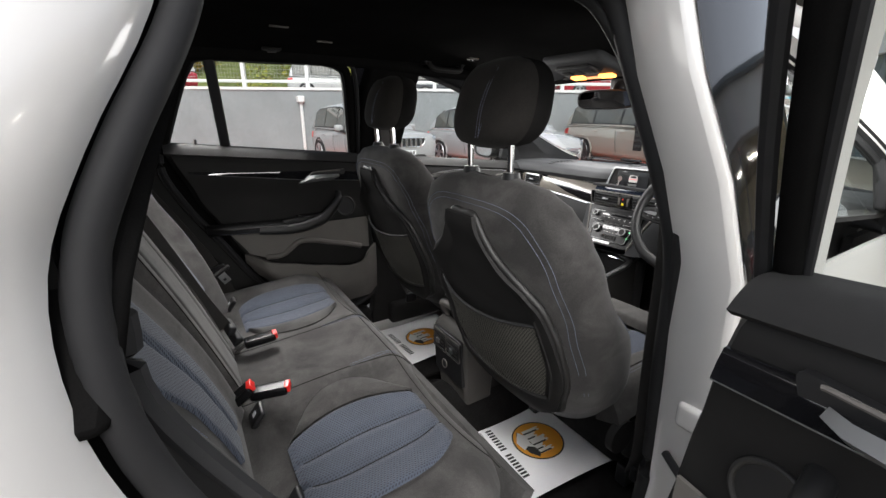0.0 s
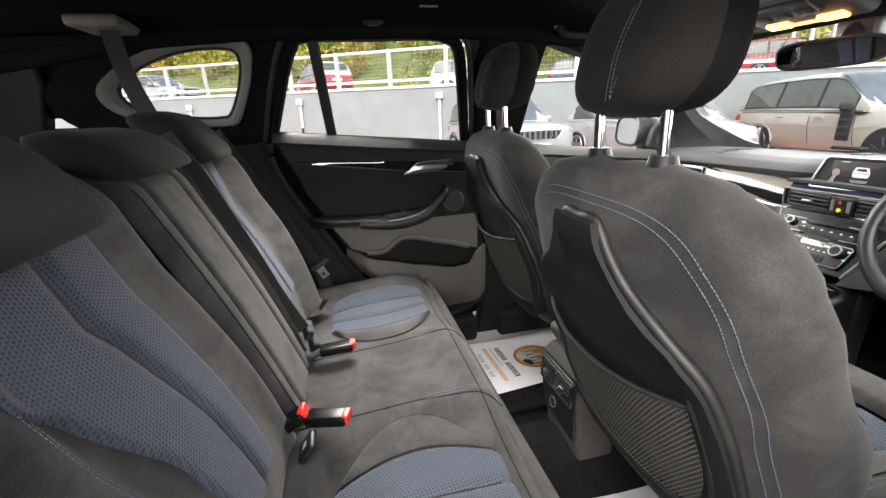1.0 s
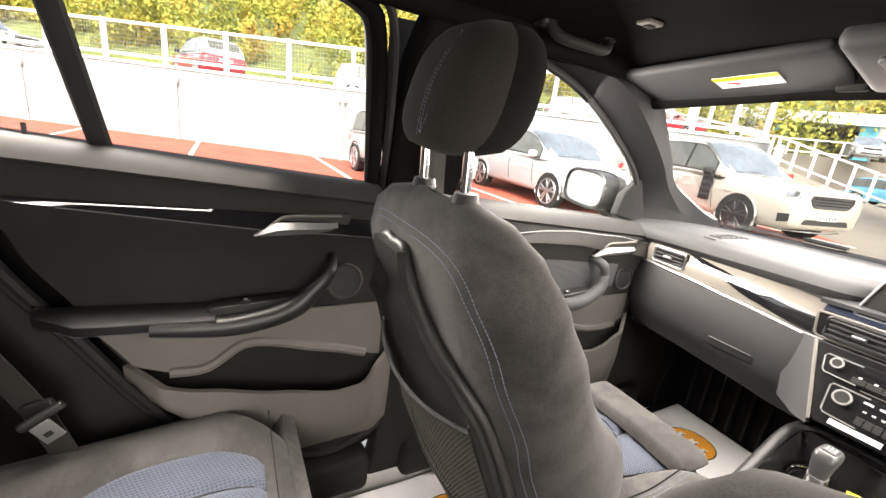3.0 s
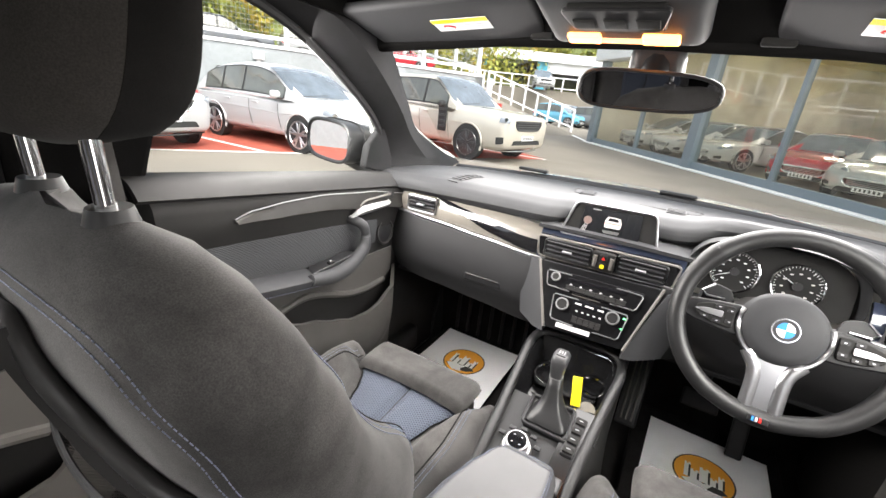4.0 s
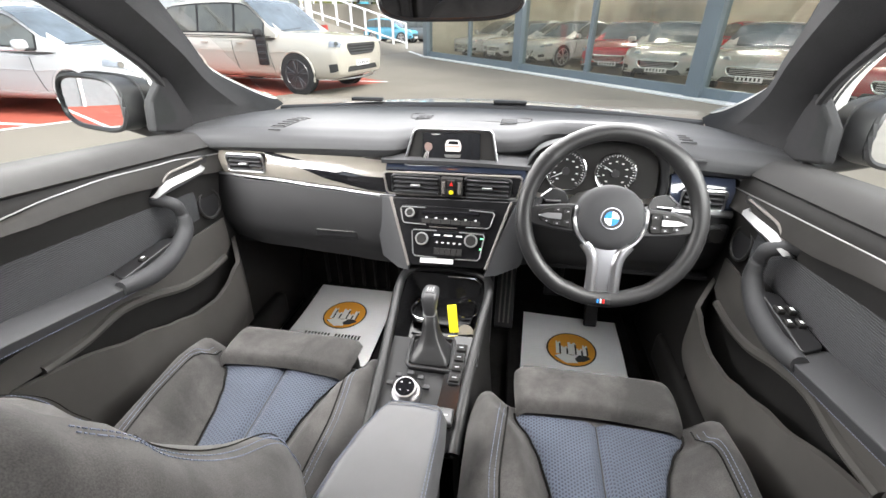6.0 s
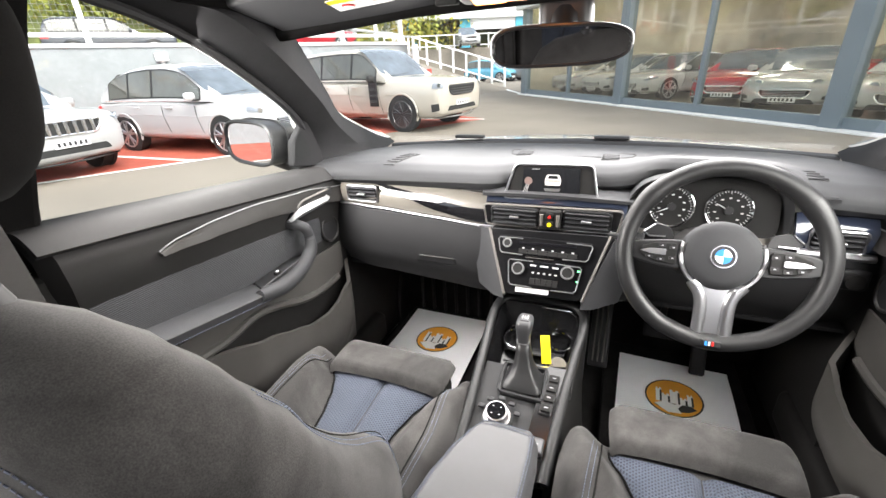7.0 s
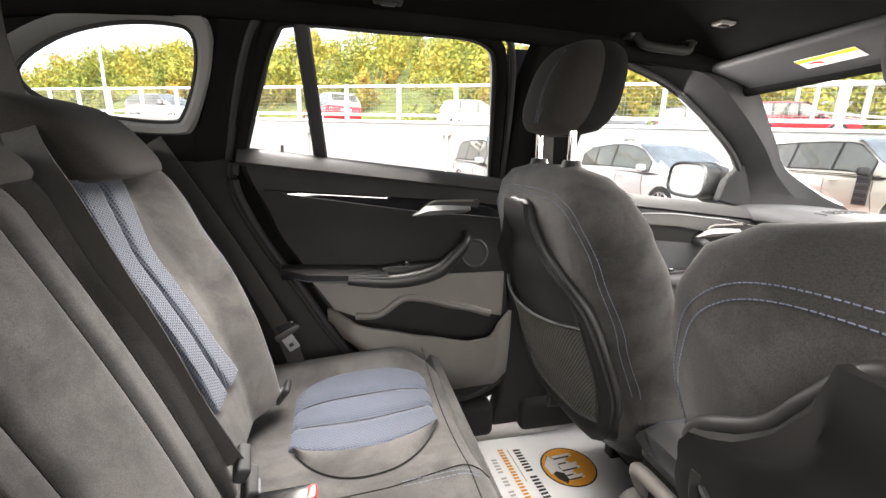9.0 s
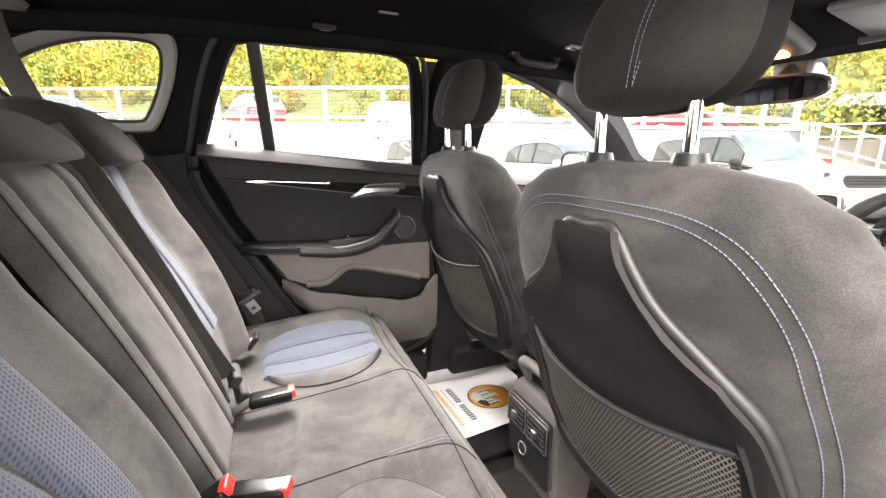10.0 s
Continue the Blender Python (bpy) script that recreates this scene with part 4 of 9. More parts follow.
        return (t * L, a * hw * w * 1.1 * (1 - 0.22 * taper(z1) * b) + math.copysign(out, a), belt - 0.03 + (z1 - belt + 0.03) * b)
    gaps = {"wagon": ((-0.43, -0.232), (-0.226, -0.022), (-0.016, 0.15)), "coupe_suv": ((-0.385, -0.255), (-0.25, -0.1), (-0.093, 0.2)), "hatch": ((-0.42, -0.24), (-0.232, -0.03), (-0.02, 0.19)), "coupe": ((-0.29, -0.1), (-0.09, 0.15))}[house]
    for s in (-1, 1):
        part("window_surround", sheet(lambda u, v, s=s: skin(gaps[0][0] - 0.004 + (gaps[-1][1] + 0.008 - gaps[0][0]) * u, s, 0.1 + 0.76 * v, 0.005), 30, 6, -0.004 * s), TYRE, hs, "black window surround")
        for t0, t1 in gaps:
            part("side_window", sheet(lambda u, v, t0=t0, t1=t1, s=s: skin(t0 + 0.004 + (t1 - t0 - 0.008) * u, s, 0.14 + 0.68 * v, 0.009), 12, 6, -0.004 * s), DARK_PANE, hs, "dark side window")
    w0, w1 = gh[-4][0] + 0.012, gh[-1][0] - 0.006
    ws = lambda u, v: (lambda t: (t * L, (2 * u - 1) * hw * (0.74 + 0.16 * v), gh_at(t)[1] + 0.012 - 0.035 * abs(2 * u - 1) ** 3))(w0 + (w1 - w0) * v)
    part("front_screen", sheet(ws, 12, 10, -0.006), FRONT_PANE, hs, "dark windscreen")
    r0, r1 = gh[0][0] + 0.012, gh[2][0]
    part("rear_screen", sheet(lambda u, v: (lambda t: (t * L - 0.012, (2 * u - 1) * hw * 0.68, gh_at(t)[1] - 0.02))(r0 + (r1 - r0) * v), 6, 6, 0.006), DARK_PANE, hs)
    part("wiper", tube([ws(0.1, 0.97), ws(0.5, 0.93)], 0.012, 5), TYRE, hs)
    for s in (-1, 1):
        kk = (lambda k: 14 - k) if s > 0 else (lambda k: k)
        side = lambda t, k, o=0.006: on_body(t, kk(k), o)
        part("belt_line", tube([(gaps[0][0] * L, s * hw * 0.975, belt + 0.008), (0.19 * L, s * hw * 0.98, belt - 0.012)], 0.01, 6), CHROME if house == "coupe_suv" else TYRE, hs)
        part("sill", sheet(lambda u, v: side(-0.24 + 0.48 * u, 0.25 + 1.2 * v, 0.012), 12, 4, -0.01 * s), TYRE if cladding else paint, body)
        for t in (-0.01, 0.185):
            part("door_seam", tube([side(t - 0.02 * k, 1.2 + 2.7 * k) for k in [i / 8 for i in range(9)]], 0.005, 4), TYRE, body)
        part("waist_crease", tube([side(-0.44 + 0.8 * i / 20, 3.15 - 0.2 * i / 20) for i in range(21)], 0.006, 5), paint, body)
        for t in (0.02, -0.18):
            part("door_handle", rbox(t * L, s * (hw + 0.006), belt - 0.13, 0.2, 0.035, 0.032, 0.014), paint, body)
        mir = part("wing_mirror", rbox((0.145 if house == "wagon" else 0.185) * L, s * (hw + 0.1), belt + 0.07, 0.12, 0.21, 0.15, 0.055), TYRE if dark_roof or band else paint, body)
        part("mirror_foot", rbox((0.15 if house == "wagon" else 0.19) * L, s * (hw + 0.0), belt + 0.005, 0.07, 0.16, 0.04, 0.015), TYRE, mir)
        t0, t1, k0, k1 = fr["lamp"]
        if round_lamps:
            for dy, r in ((0.6, 0.1), (0.84, 0.075)):
                c = Vector((0.463 * L - 0.35 * max(0, dy - 0.6), s * hw * dy * 0.93, hood - 0.17 * H))
                part("headlight", disc(c, (1, 0.25 * s, 0.15), r, 0.06, 20, r * 0.8), LAMP, body)
                part("lamp_ring", torus(c + Vector((0.05, 0.012 * s, 0.008)), (1, 0.25 * s, 0.15), r * 0.88, 0.01, 20, 6), CHROME, body)
        else:
            lamp = part("headlight", sheet(lambda u, v: side(t0 + (t1 - t0) * u, k0 + 0.2 * u + (k1 - k0 - 0.15 * (1 - u)) * v, 0.014), 10, 5, -0.01 * s), LAMP, body)
            part("lamp_eye", disc(side(t0 + 0.7 * (t1 - t0), k0 + 0.5 * (k1 - k0), 0.012), (1, 0.6 * s, 0), 0.045, 0.02, 14), CHROME, lamp)
        part("tail_light", sheet(lambda u, v: side(-0.489 + 0.05 * u, 3.2 + 0.75 * v, 0.014), 4, 4, -0.01 * s), RED, body)
        part("corner_intake", sheet(lambda u, v: side(0.455 + 0.035 * u, 1.3 + 0.9 * v, 0.01), 4, 4, -0.008 * s), TYRE, body)
        for wx in (-0.29, 0.3):
            part("wheel_arch", disc((wx * L, s * (hw - 0.06), wr * 1.03), (0, s, 0), wr * 1.1, 0.054, 32), TYRE, body)
            part("arch_lip", tube([(wx * L + wr * 1.13 * math.cos(radians(a)), s * (hw - 0.01), wr * 1.03 + wr * 1.13 * math.sin(radians(a))) for a in range(-18, 199, 12)], 0.022, 6), TYRE if cladding else paint, body)
            wh = part("wheel", disc((wx * L, s * (hw - 0.22), wr), (0, s, 0), wr, 0.222, 32), TYRE, ob)
            part("rim", disc((wx * L, s * (hw + 0.001), wr), (0, s, 0), wr * 0.76, 0.006, 32, wr * 0.74), RIM_DARK, wh)
            for k in range(5):
                a = 2 * math.pi * k / 5 + 0.3
                for da in (-0.2, 0.2):
                    part("spoke", tube([(wx * L + wr * 0.12 * math.cos(a), s * (hw + 0.012), wr + wr * 0.12 * math.sin(a)), (wx * L + wr * 0.72 * math.cos(a + da), s * (hw + 0.014), wr + wr * 0.72 * math.sin(a + da))], [0.03, 0.02], 6, flat=0.5, up=(0, s, 0)), rims, wh)
            part("hub_cap", disc((wx * L, s * (hw + 0.012), wr), (0, s, 0), wr * 0.17, 0.012, 16), rims, wh)
            part("rim_edge", torus((wx * L, s * (hw + 0.006), wr), (0, 1, 0), wr * 0.74, 0.016, 32, 6), rims, wh)
    # face: grille, intake, plate
    fx = 0.5 * L
    gw, gh_ = fr["grille"]
    gz = (nose + fr["prof"][-1][3] * 1.0) * H - (0.065 if front == "upright" else 0.06) * H
    half, tall = hw * gw, gh_ * (0.55 if H > 1.55 else 0.6)
    outline = round_poly([(-half, gz + tall / 2), (half, gz + tall / 2), (half * 0.98, gz), (half * 0.78, gz - tall / 2), (-half * 0.78, gz - tall / 2), (-half * 0.98, gz)], 0.05)
    bow = lambda a, b, c: (fx + c - 0.03 * (a / hw) ** 2, a, b)
    gr = part("grille", prism(outline, bow, -0.1, 0.012), TYRE, body)
    part("grille_frame", tube([bow(a, b, 0.014) for a, b in outline], 0.014, 6, closed=True), RIM_DARK if band else CHROME, gr)
    for k in range(slats):
        a = (k - (slats - 1) / 2) * 1.75 * half / slats
        part("grille_slat", tube([bow(a, gz - tall * 0.42, 0.02), bow(a, gz + tall * 0.42, 0.02)], 0.028, 6, flat=0.4), CHROME, gr)
    for k in range(bars):
        b = gz - tall * 0.38 + tall * 0.76 * k / max(1, bars - 1)
        part("grille_bar", tube([bow(half * 0.84 * (2 * i / 8 - 1), b, 0.014) for i in range(9)], 0.009, 5), RIM_DARK if band else RIM, gr)
    iz = (0.27 if front == "upright" else 0.2) * H
    part("bumper_intake", prism(round_poly([(-hw * 0.62, iz - 0.05), (hw * 0.62, iz - 0.05), (hw * 0.55, iz + 0.05), (-hw * 0.55, iz + 0.05)], 0.03), lambda a, b, c: (fx + c - 0.03 * (a / hw) ** 2, a, b), -0.1, 0.012), TYRE, body)
    part("bumper_lip", tube([(fx - 0.02 - 0.3 * (a / hw) ** 2, a, 0.165 * H) for a in [hw * 0.86 * (i / 6 - 1) for i in range(13)]], 0.025, 6, flat=0.6), TYRE if cladding else RIM, body)
    pz = iz + (0.1 if front == "upright" else 0.03)
    part("number_plate", rbox(fx + 0.012, 0, pz, 0.02, 0.5, 0.11, 0.008), WHITE_INK, body, "plain pale number plate")
    for k in range(6):
        part("plate_bar", rbox(fx + 0.0235, -0.19 + 0.075 * k, pz, 0.002, 0.04, 0.06, 0.001), INK, body)
    part("rear_plate", rbox(-0.5 * L - 0.005, 0, belt - 0.22, 0.02, 0.5, 0.11, 0.01), WHITE_INK, body)
    ob.matrix_basis = Matrix.Translation(at) @ Matrix.Rotation(radians(yaw), 4, "Z")
    return ob


def paint(name, c, rough=0.25, metal=0.0):
    return mat(name, c, rough, metal, vary=0.03, scale=1.0, coat=1.0)


SILVER, WHITE2 = paint("silver_paint", (0.36, 0.36, 0.36), 0.3), paint("bright_white", (0.46, 0.46, 0.46))
CHAMPAGNE, BLUE_P = paint("champagne_paint", (0.42, 0.39, 0.335), 0.3), paint("light_blue_paint", (0.12, 0.4, 0.55))
RED_P, DARK_P, GREY_P = paint("red_paintwork", (0.35, 0.02, 0.03)), paint("dark_paintwork", (0.03, 0.035, 0.045)), paint("grey_paintwork", (0.2, 0.2, 0.2), 0.3, 0.3)

vehicle((-9.7, 3.45, 0), 2, (4.25, 1.82, 1.68), SILVER, "parked_car", "silver compact off-roader with a slatted grille in a bay", "parked cars", slats=7, nose=0.62, cladding=True)
vehicle((-8.0, 6.45, 0), -1, (4.73, 1.94, 1.66), WHITE2, "parked_car", "white sporty off-roader parked in a red bay", "parked cars", house="coupe_suv", front="sleek", nose=0.62, bars=5)
rr = vehicle((-5.71, 9.74, 0), -12, (5.0, 1.98, 1.83), CHAMPAGNE, "parked_car", "champagne large off-roader with black wheels in a bay", "parked cars", rims=RIM_DARK, nose=0.63, band=True, bars=4)
vent = part("side_vent", rbox(0.69, -0.995, 0.86, 0.26, 0.03, 0.62, 0.01).move(rr.matrix_basis), TYRE, rr, "black slatted side vent")
for k in range(4):
    part("vent_slat", rbox(0.69, -1.012, 0.66 + 0.13 * k, 0.22, 0.02, 0.05, 0.008).move(rr.matrix_basis), RIM_DARK, vent)
vehicle((-8.8, 31.0, 0), -10, (3.6, 1.63, 1.49), BLUE_P, "parked_car", "light blue small hatchback at a fence", "parked cars", house="hatch", front="sleek")
vehicle((-6.0, 31.8, 0), -10, (4.2, 1.75, 1.5), GREY_P, "parked_car", "grey hatchback beside a blue one", "parked cars", house="hatch", front="sleek")
vehicle((-9.5, 36.8, 0), -10, (4.2, 1.75, 1.5), WHITE2, "parked_car", "white hatchback at the back of a yard", "parked cars", house="hatch", front="sleek")
vehicle((-21.9, -1.1, 2.15), 200, (4.1, 1.75, 1.6), RED_P, "parked_car", "red and white car on the upper level", "parked cars", dark_roof=WHITE2)
vehicle((-22.0, 6.6, 2.15), 75, (4.4, 1.8, 1.75), WHITE2, "parked_car", "white car on the upper level", "parked cars")
vehicle((-19.3, 12.2, 2.15), 60, (4.4, 1.8, 1.5), DARK_P, "parked_car", "dark car on the upper level", "parked cars")
vehicle((-17.0, 16.4, 2.15), 60, (4.6, 1.8, 1.5), GREY_P, "parked_car", "grey car on the upper level", "parked cars")
vehicle((-14.3, 18.2, 2.15), 60, (4.4, 1.8, 1.6), RED_P, "parked_car", "dark red car on the upper level", "parked cars")
vehicle((-25.5, -9.5, 2.15), 60, (4.3, 1.8, 1.5), SILVER, "parked_car", "silver car on the upper level", "parked cars")
vehicle((-14.0, 41.0, 2.6), -60, (4.6, 1.9, 1.7), SILVER, "parked_car", "silver car in a garage opening", "parked cars")

# ---- showroom with a glass front ----
FO, FU, FN = Vector((0.0, 14.3, 0)), Vector((0.623, -0.782, 0)), Vector((-0.782, -0.623, 0))


def on_front(a, d, z):
    """a metres along the glass front, d metres out from it."""
    return tuple(FO + FU * a + FN * d + Vector((0, 0, z)))


def front_box(a0, a1, d0, d1, z0, z1):
    return prism([(a0, d0), (a1, d0), (a1, d1), (a0, d1)], lambda a, b, c: on_front(a, b, c), z0, z1)


room = thing("showroom", on_front(4, -5, 0), "glass-fronted car showroom with blue-grey frames", "building", kind="structure")
part("showroom_floor", front_box(-6.2, 20, -14, 0.0, -0.05, 0.03), TILE, room)
part("back_wall", front_box(-6.2, 20, -14.2, -14, 0, 4.2), INNER, room)
part("end_wall", front_box(-6.4, -6.2, -14, 0.0, 0, 4.2), INNER, room)
part("end_wall", front_box(20, 20.2, -14, 0.0, 0, 4.2), INNER, room)
part("showroom_ceiling", front_box(-6.4, 20.2, -14.2, 0.0, 4.2, 4.4), INNER, room)
part("fascia", front_box(-6.6, 20.4, -0.3, 0.35, 3.25, 4.5), FASCIA, room, "pale metal fascia", bevel=0.03)
part("eaves", front_box(-6.7, 20.5, -0.3, 0.6, 4.5, 4.62), FRAME, room)
part("bottom_frame", front_box(-6.2, 20, -0.08, 0.06, 0.0, 0.22), FRAME, room)
part("plinth_line", front_box(-6.2, 20, 0.06, 0.35, 0.0, 0.03), LINE, room)
for a in (-6.1, 0.15, 6.05, 12, 18):
    part("column", front_box(a - 0.17, a + 0.17, -0.12, 0.16, 0.0, 3.3), FRAME, room, bevel=0.01)
for a in (-2.75, 3.0, 9.0, 15):
    part("mullion", front_box(a - 0.05, a + 0.05, -0.06, 0.08, 0.2, 3.3), FRAME, room)
for a0, a1 in ((-5.93, -2.8), (-2.7, -0.02), (0.32, 2.95), (3.05, 5.88), (6.22, 8.95), (9.05, 11.83), (12.17, 14.95), (15.05, 17.83)):
    p_ = part("shop_pane", Geo([on_front(a0, 0.01, 0.2), on_front(a1, 0.01, 0.2), on_front(a1, 0.01, 3.3), on_front(a0, 0.01, 3.3)], [[0, 1, 2, 3]]), SHOP_PANE, room)
    p_.visible_shadow = False
STRIP = glow("strip_light", (1.0, 0.97, 0.9), 50.0)
for a in (-3, 2, 7, 12):
    for d in (-3, -8):
        part("strip_light", front_box(a, a + 1.5, d - 0.1, d, 4.15, 4.19), STRIP, room, "lit ceiling strip light")
for i, (a, d, w, pt) in enumerate(((-4.6, -2.9, 0, WHITE2), (-2.6, -3.0, 0, WHITE2), (-0.7, -3.0, 0, WHITE2), (1.6, -3.2, 25, RED_P), (3.4, -2.9, 25, WHITE2), (5.7, -3.1, 20, WHITE2), (8.6, -2.9, 10, RED_P), (11.4, -3.2, 10, WHITE2), (2.5, -8.5, 60, RED_P), (6.5, -8.5, 60, SILVER), (9.6, -8.6, 40, GREY_P))):
    ang = math.degrees(math.atan2(FN.y, FN.x)) + w
    vehicle(on_front(a, d, 0.03), ang, (4.3, 1.85, 1.38), pt, "showroom_car", "polished %s sports car behind the showroom glass" % ("white" if pt is WHITE2 else "red" if pt is RED_P else "silver" if pt is SILVER else "grey"), "showroom cars", house="coupe", front="sports", nose=0.62, rims=RIM, bars=5, round_lamps=i in (4, 5))

# far garage building above the ramp
far = thing("garage_building", (-18, 45, 2.6), "long low garage with white fascia and teal panels", "building", kind="structure")
def far_box(a0, a1, d0, d1, z0, z1):
    o, u, n = Vector((-28.0, 39.5, 0)), Vector((0.9, 0.436, 0)), Vector((0.436, -0.9, 0))
    return prism([(a0, d0), (a1, d0), (a1, d1), (a0, d1)], lambda a, b, c: tuple(o + u * a + n * b + Vector((0, 0, c))), z0, z1)
part("wall", far_box(-4, 34, -8, -7.8, 0, 6), DARKROOM, far)
part("roof_fascia", far_box(-4, 34, -8, 0.3, 5.4, 6.3), FASCIA, far, "white fascia", bevel=0.03)
part("apron", far_box(-8, 36, -8, 5, 0.0, 2.6), ASPHALT, far)
for a in (-3, 0.8, 7.6, 13.2, 19, 25, 31):
    part("pier", far_box(a, a + 1.1, -0.4, 0.0, 2.6, 5.4), TEAL, far, "teal painted pier")
for a, b in ((1.9, 7.6), (14.3, 19), (20.1, 25)):
    part("shutter", far_box(a, b, -0.3, -0.15, 3.9 if a < 3 else 4.4, 5.4), FASCIA, far)
single("wooded_hill", sheet(lambda u, v: (-60 + 160 * u, 62 + 60 * v, 2 + 26 * v ** 0.8), 20, 10), GRASS, "grassy hill behind the garage", "ground", kind="structure")
cs, rs = [], []
for k in range(260):
    u, v = nrm.uniform(0, 1), nrm.uniform(0, 0.7)
    x, y, z = -60 + 160 * u, 62 + 60 * v, 2 + 26 * v ** 0.8
    h = nrm.uniform(2, 5)
    cs.append((x, y, z + h)), rs.append(nrm.uniform(1.6, 3.2))
lv, lf = leaf_cloud(cs, rs, 110, 0.5, 11)
me = bpy.data.meshes.new("hill_trees")
me.from_pydata(lv.tolist(), [], lf.tolist())
me.materials.append(LEAVES)
tagged(new("hill_trees", me), "green and yellow trees on the far hill", "woodland", kind="stuff")

# ---- seats ----
def dashes(path, length=0.004, gap=0.0025, r=0.0006):
    """A seam of short stitches along a smooth path."""
    p = [Vector(q) for q in path]
    out, acc, on = [], 0.0, []
    seg = []
    for a, b in zip(p, p[1:]):
        d = (b - a).length
        s = 0.0
        while s < d:
            seg.append(a + (b - a) * (s / d))
            s += 0.002
    k = max(1, int((length + gap) / 0.002))
    for i in range(0, len(seg) - 2, k):
        e = min(len(seg) - 1, i + max(1, int(length / 0.002)))
        if (seg[e] - seg[i]).length > 1e-4:
            out.append(tube([seg[i], seg[e]], r, 4))
    return total(out)


FB_Z = (0.66, 0.74, 0.85, 0.98, 1.10, 1.18, 1.23, 1.262, 1.28)
FB_BACK = (-0.13, -0.18, -0.215, -0.255, -0.295, -0.312, -0.31, -0.295, -0.265)
FB_FRONT = (0.12, 0.05, 0.005, -0.045, -0.105, -0.15, -0.18, -0.205, -0.235)
FB_W = (0.19, 0.245, 0.268, 0.278, 0.278, 0.262, 0.232, 0.18, 0.09)


def back_shape(z):
    return (lerp_table(z, FB_Z, FB_BACK), lerp_table(z, FB_Z, FB_FRONT), lerp_table(z, FB_Z, FB_W))


def back_face(x, z):
    """The rear surface of a front seat's backrest."""
    b, f, w = back_shape(z)
    k = min(0.999, abs(x) / w)
    return (b + f) / 2 - (f - b) / 2 * (1 - k ** 3.2) ** (1 / 2.4)


def front_face(x, z):
    b, f, w = back_shape(z)
    k = min(0.999, abs(x) / w)
    dish = 0.035 * max(0, 1 - (x / (0.62 * w)) ** 2)
    wing = max(0.0, min(1.0, (k - 0.5) / 0.25))
    wing *= wing * (3 - 2 * wing) * math.exp(-((z - 0.84) / 0.13) ** 4) * 0.085
    return (b + f) / 2 + ((f - b) / 2 + wing) * (1 - k ** 3.2) ** (1 / 2.4) - dish


def panel_w(z):
    return lerp_table(z, (0.69, 0.74, 0.84, 0.95, 1.02, 1.06, 1.1, 1.13, 1.17, 1.2), (0.12, 0.19, 0.224, 0.222, 0.205, 0.178, 0.118, 0.088, 0.064, 0.05))


def cushion_z(x, y):
    """The top of a front seat's cushion, with its raised sides."""
    b = max(0.0, min(1.0, (abs(x) - insert_w(y) + 0.004) / 0.075))
    b = b * b * (3 - 2 * b)
    over = max(0.0, (abs(x) - 0.205) / 0.05)
    return 0.632 + 0.078 * b * (1 - 0.3 * max(0, y - 0.3) / 0.1) - 0.06 * over ** 2 + 0.09 * max(0, y - 0.1) - 0.02 * max(0, 0.12 - y) / 0.2


def insert_w(y):
    """Half width of the fabric centre, which flares out at the front."""
    return lerp_table(y, (0.0, 0.14, 0.22, 0.28, 0.325, 0.36, 0.4), (0.078, 0.084, 0.096, 0.112, 0.132, 0.16, 0.168))


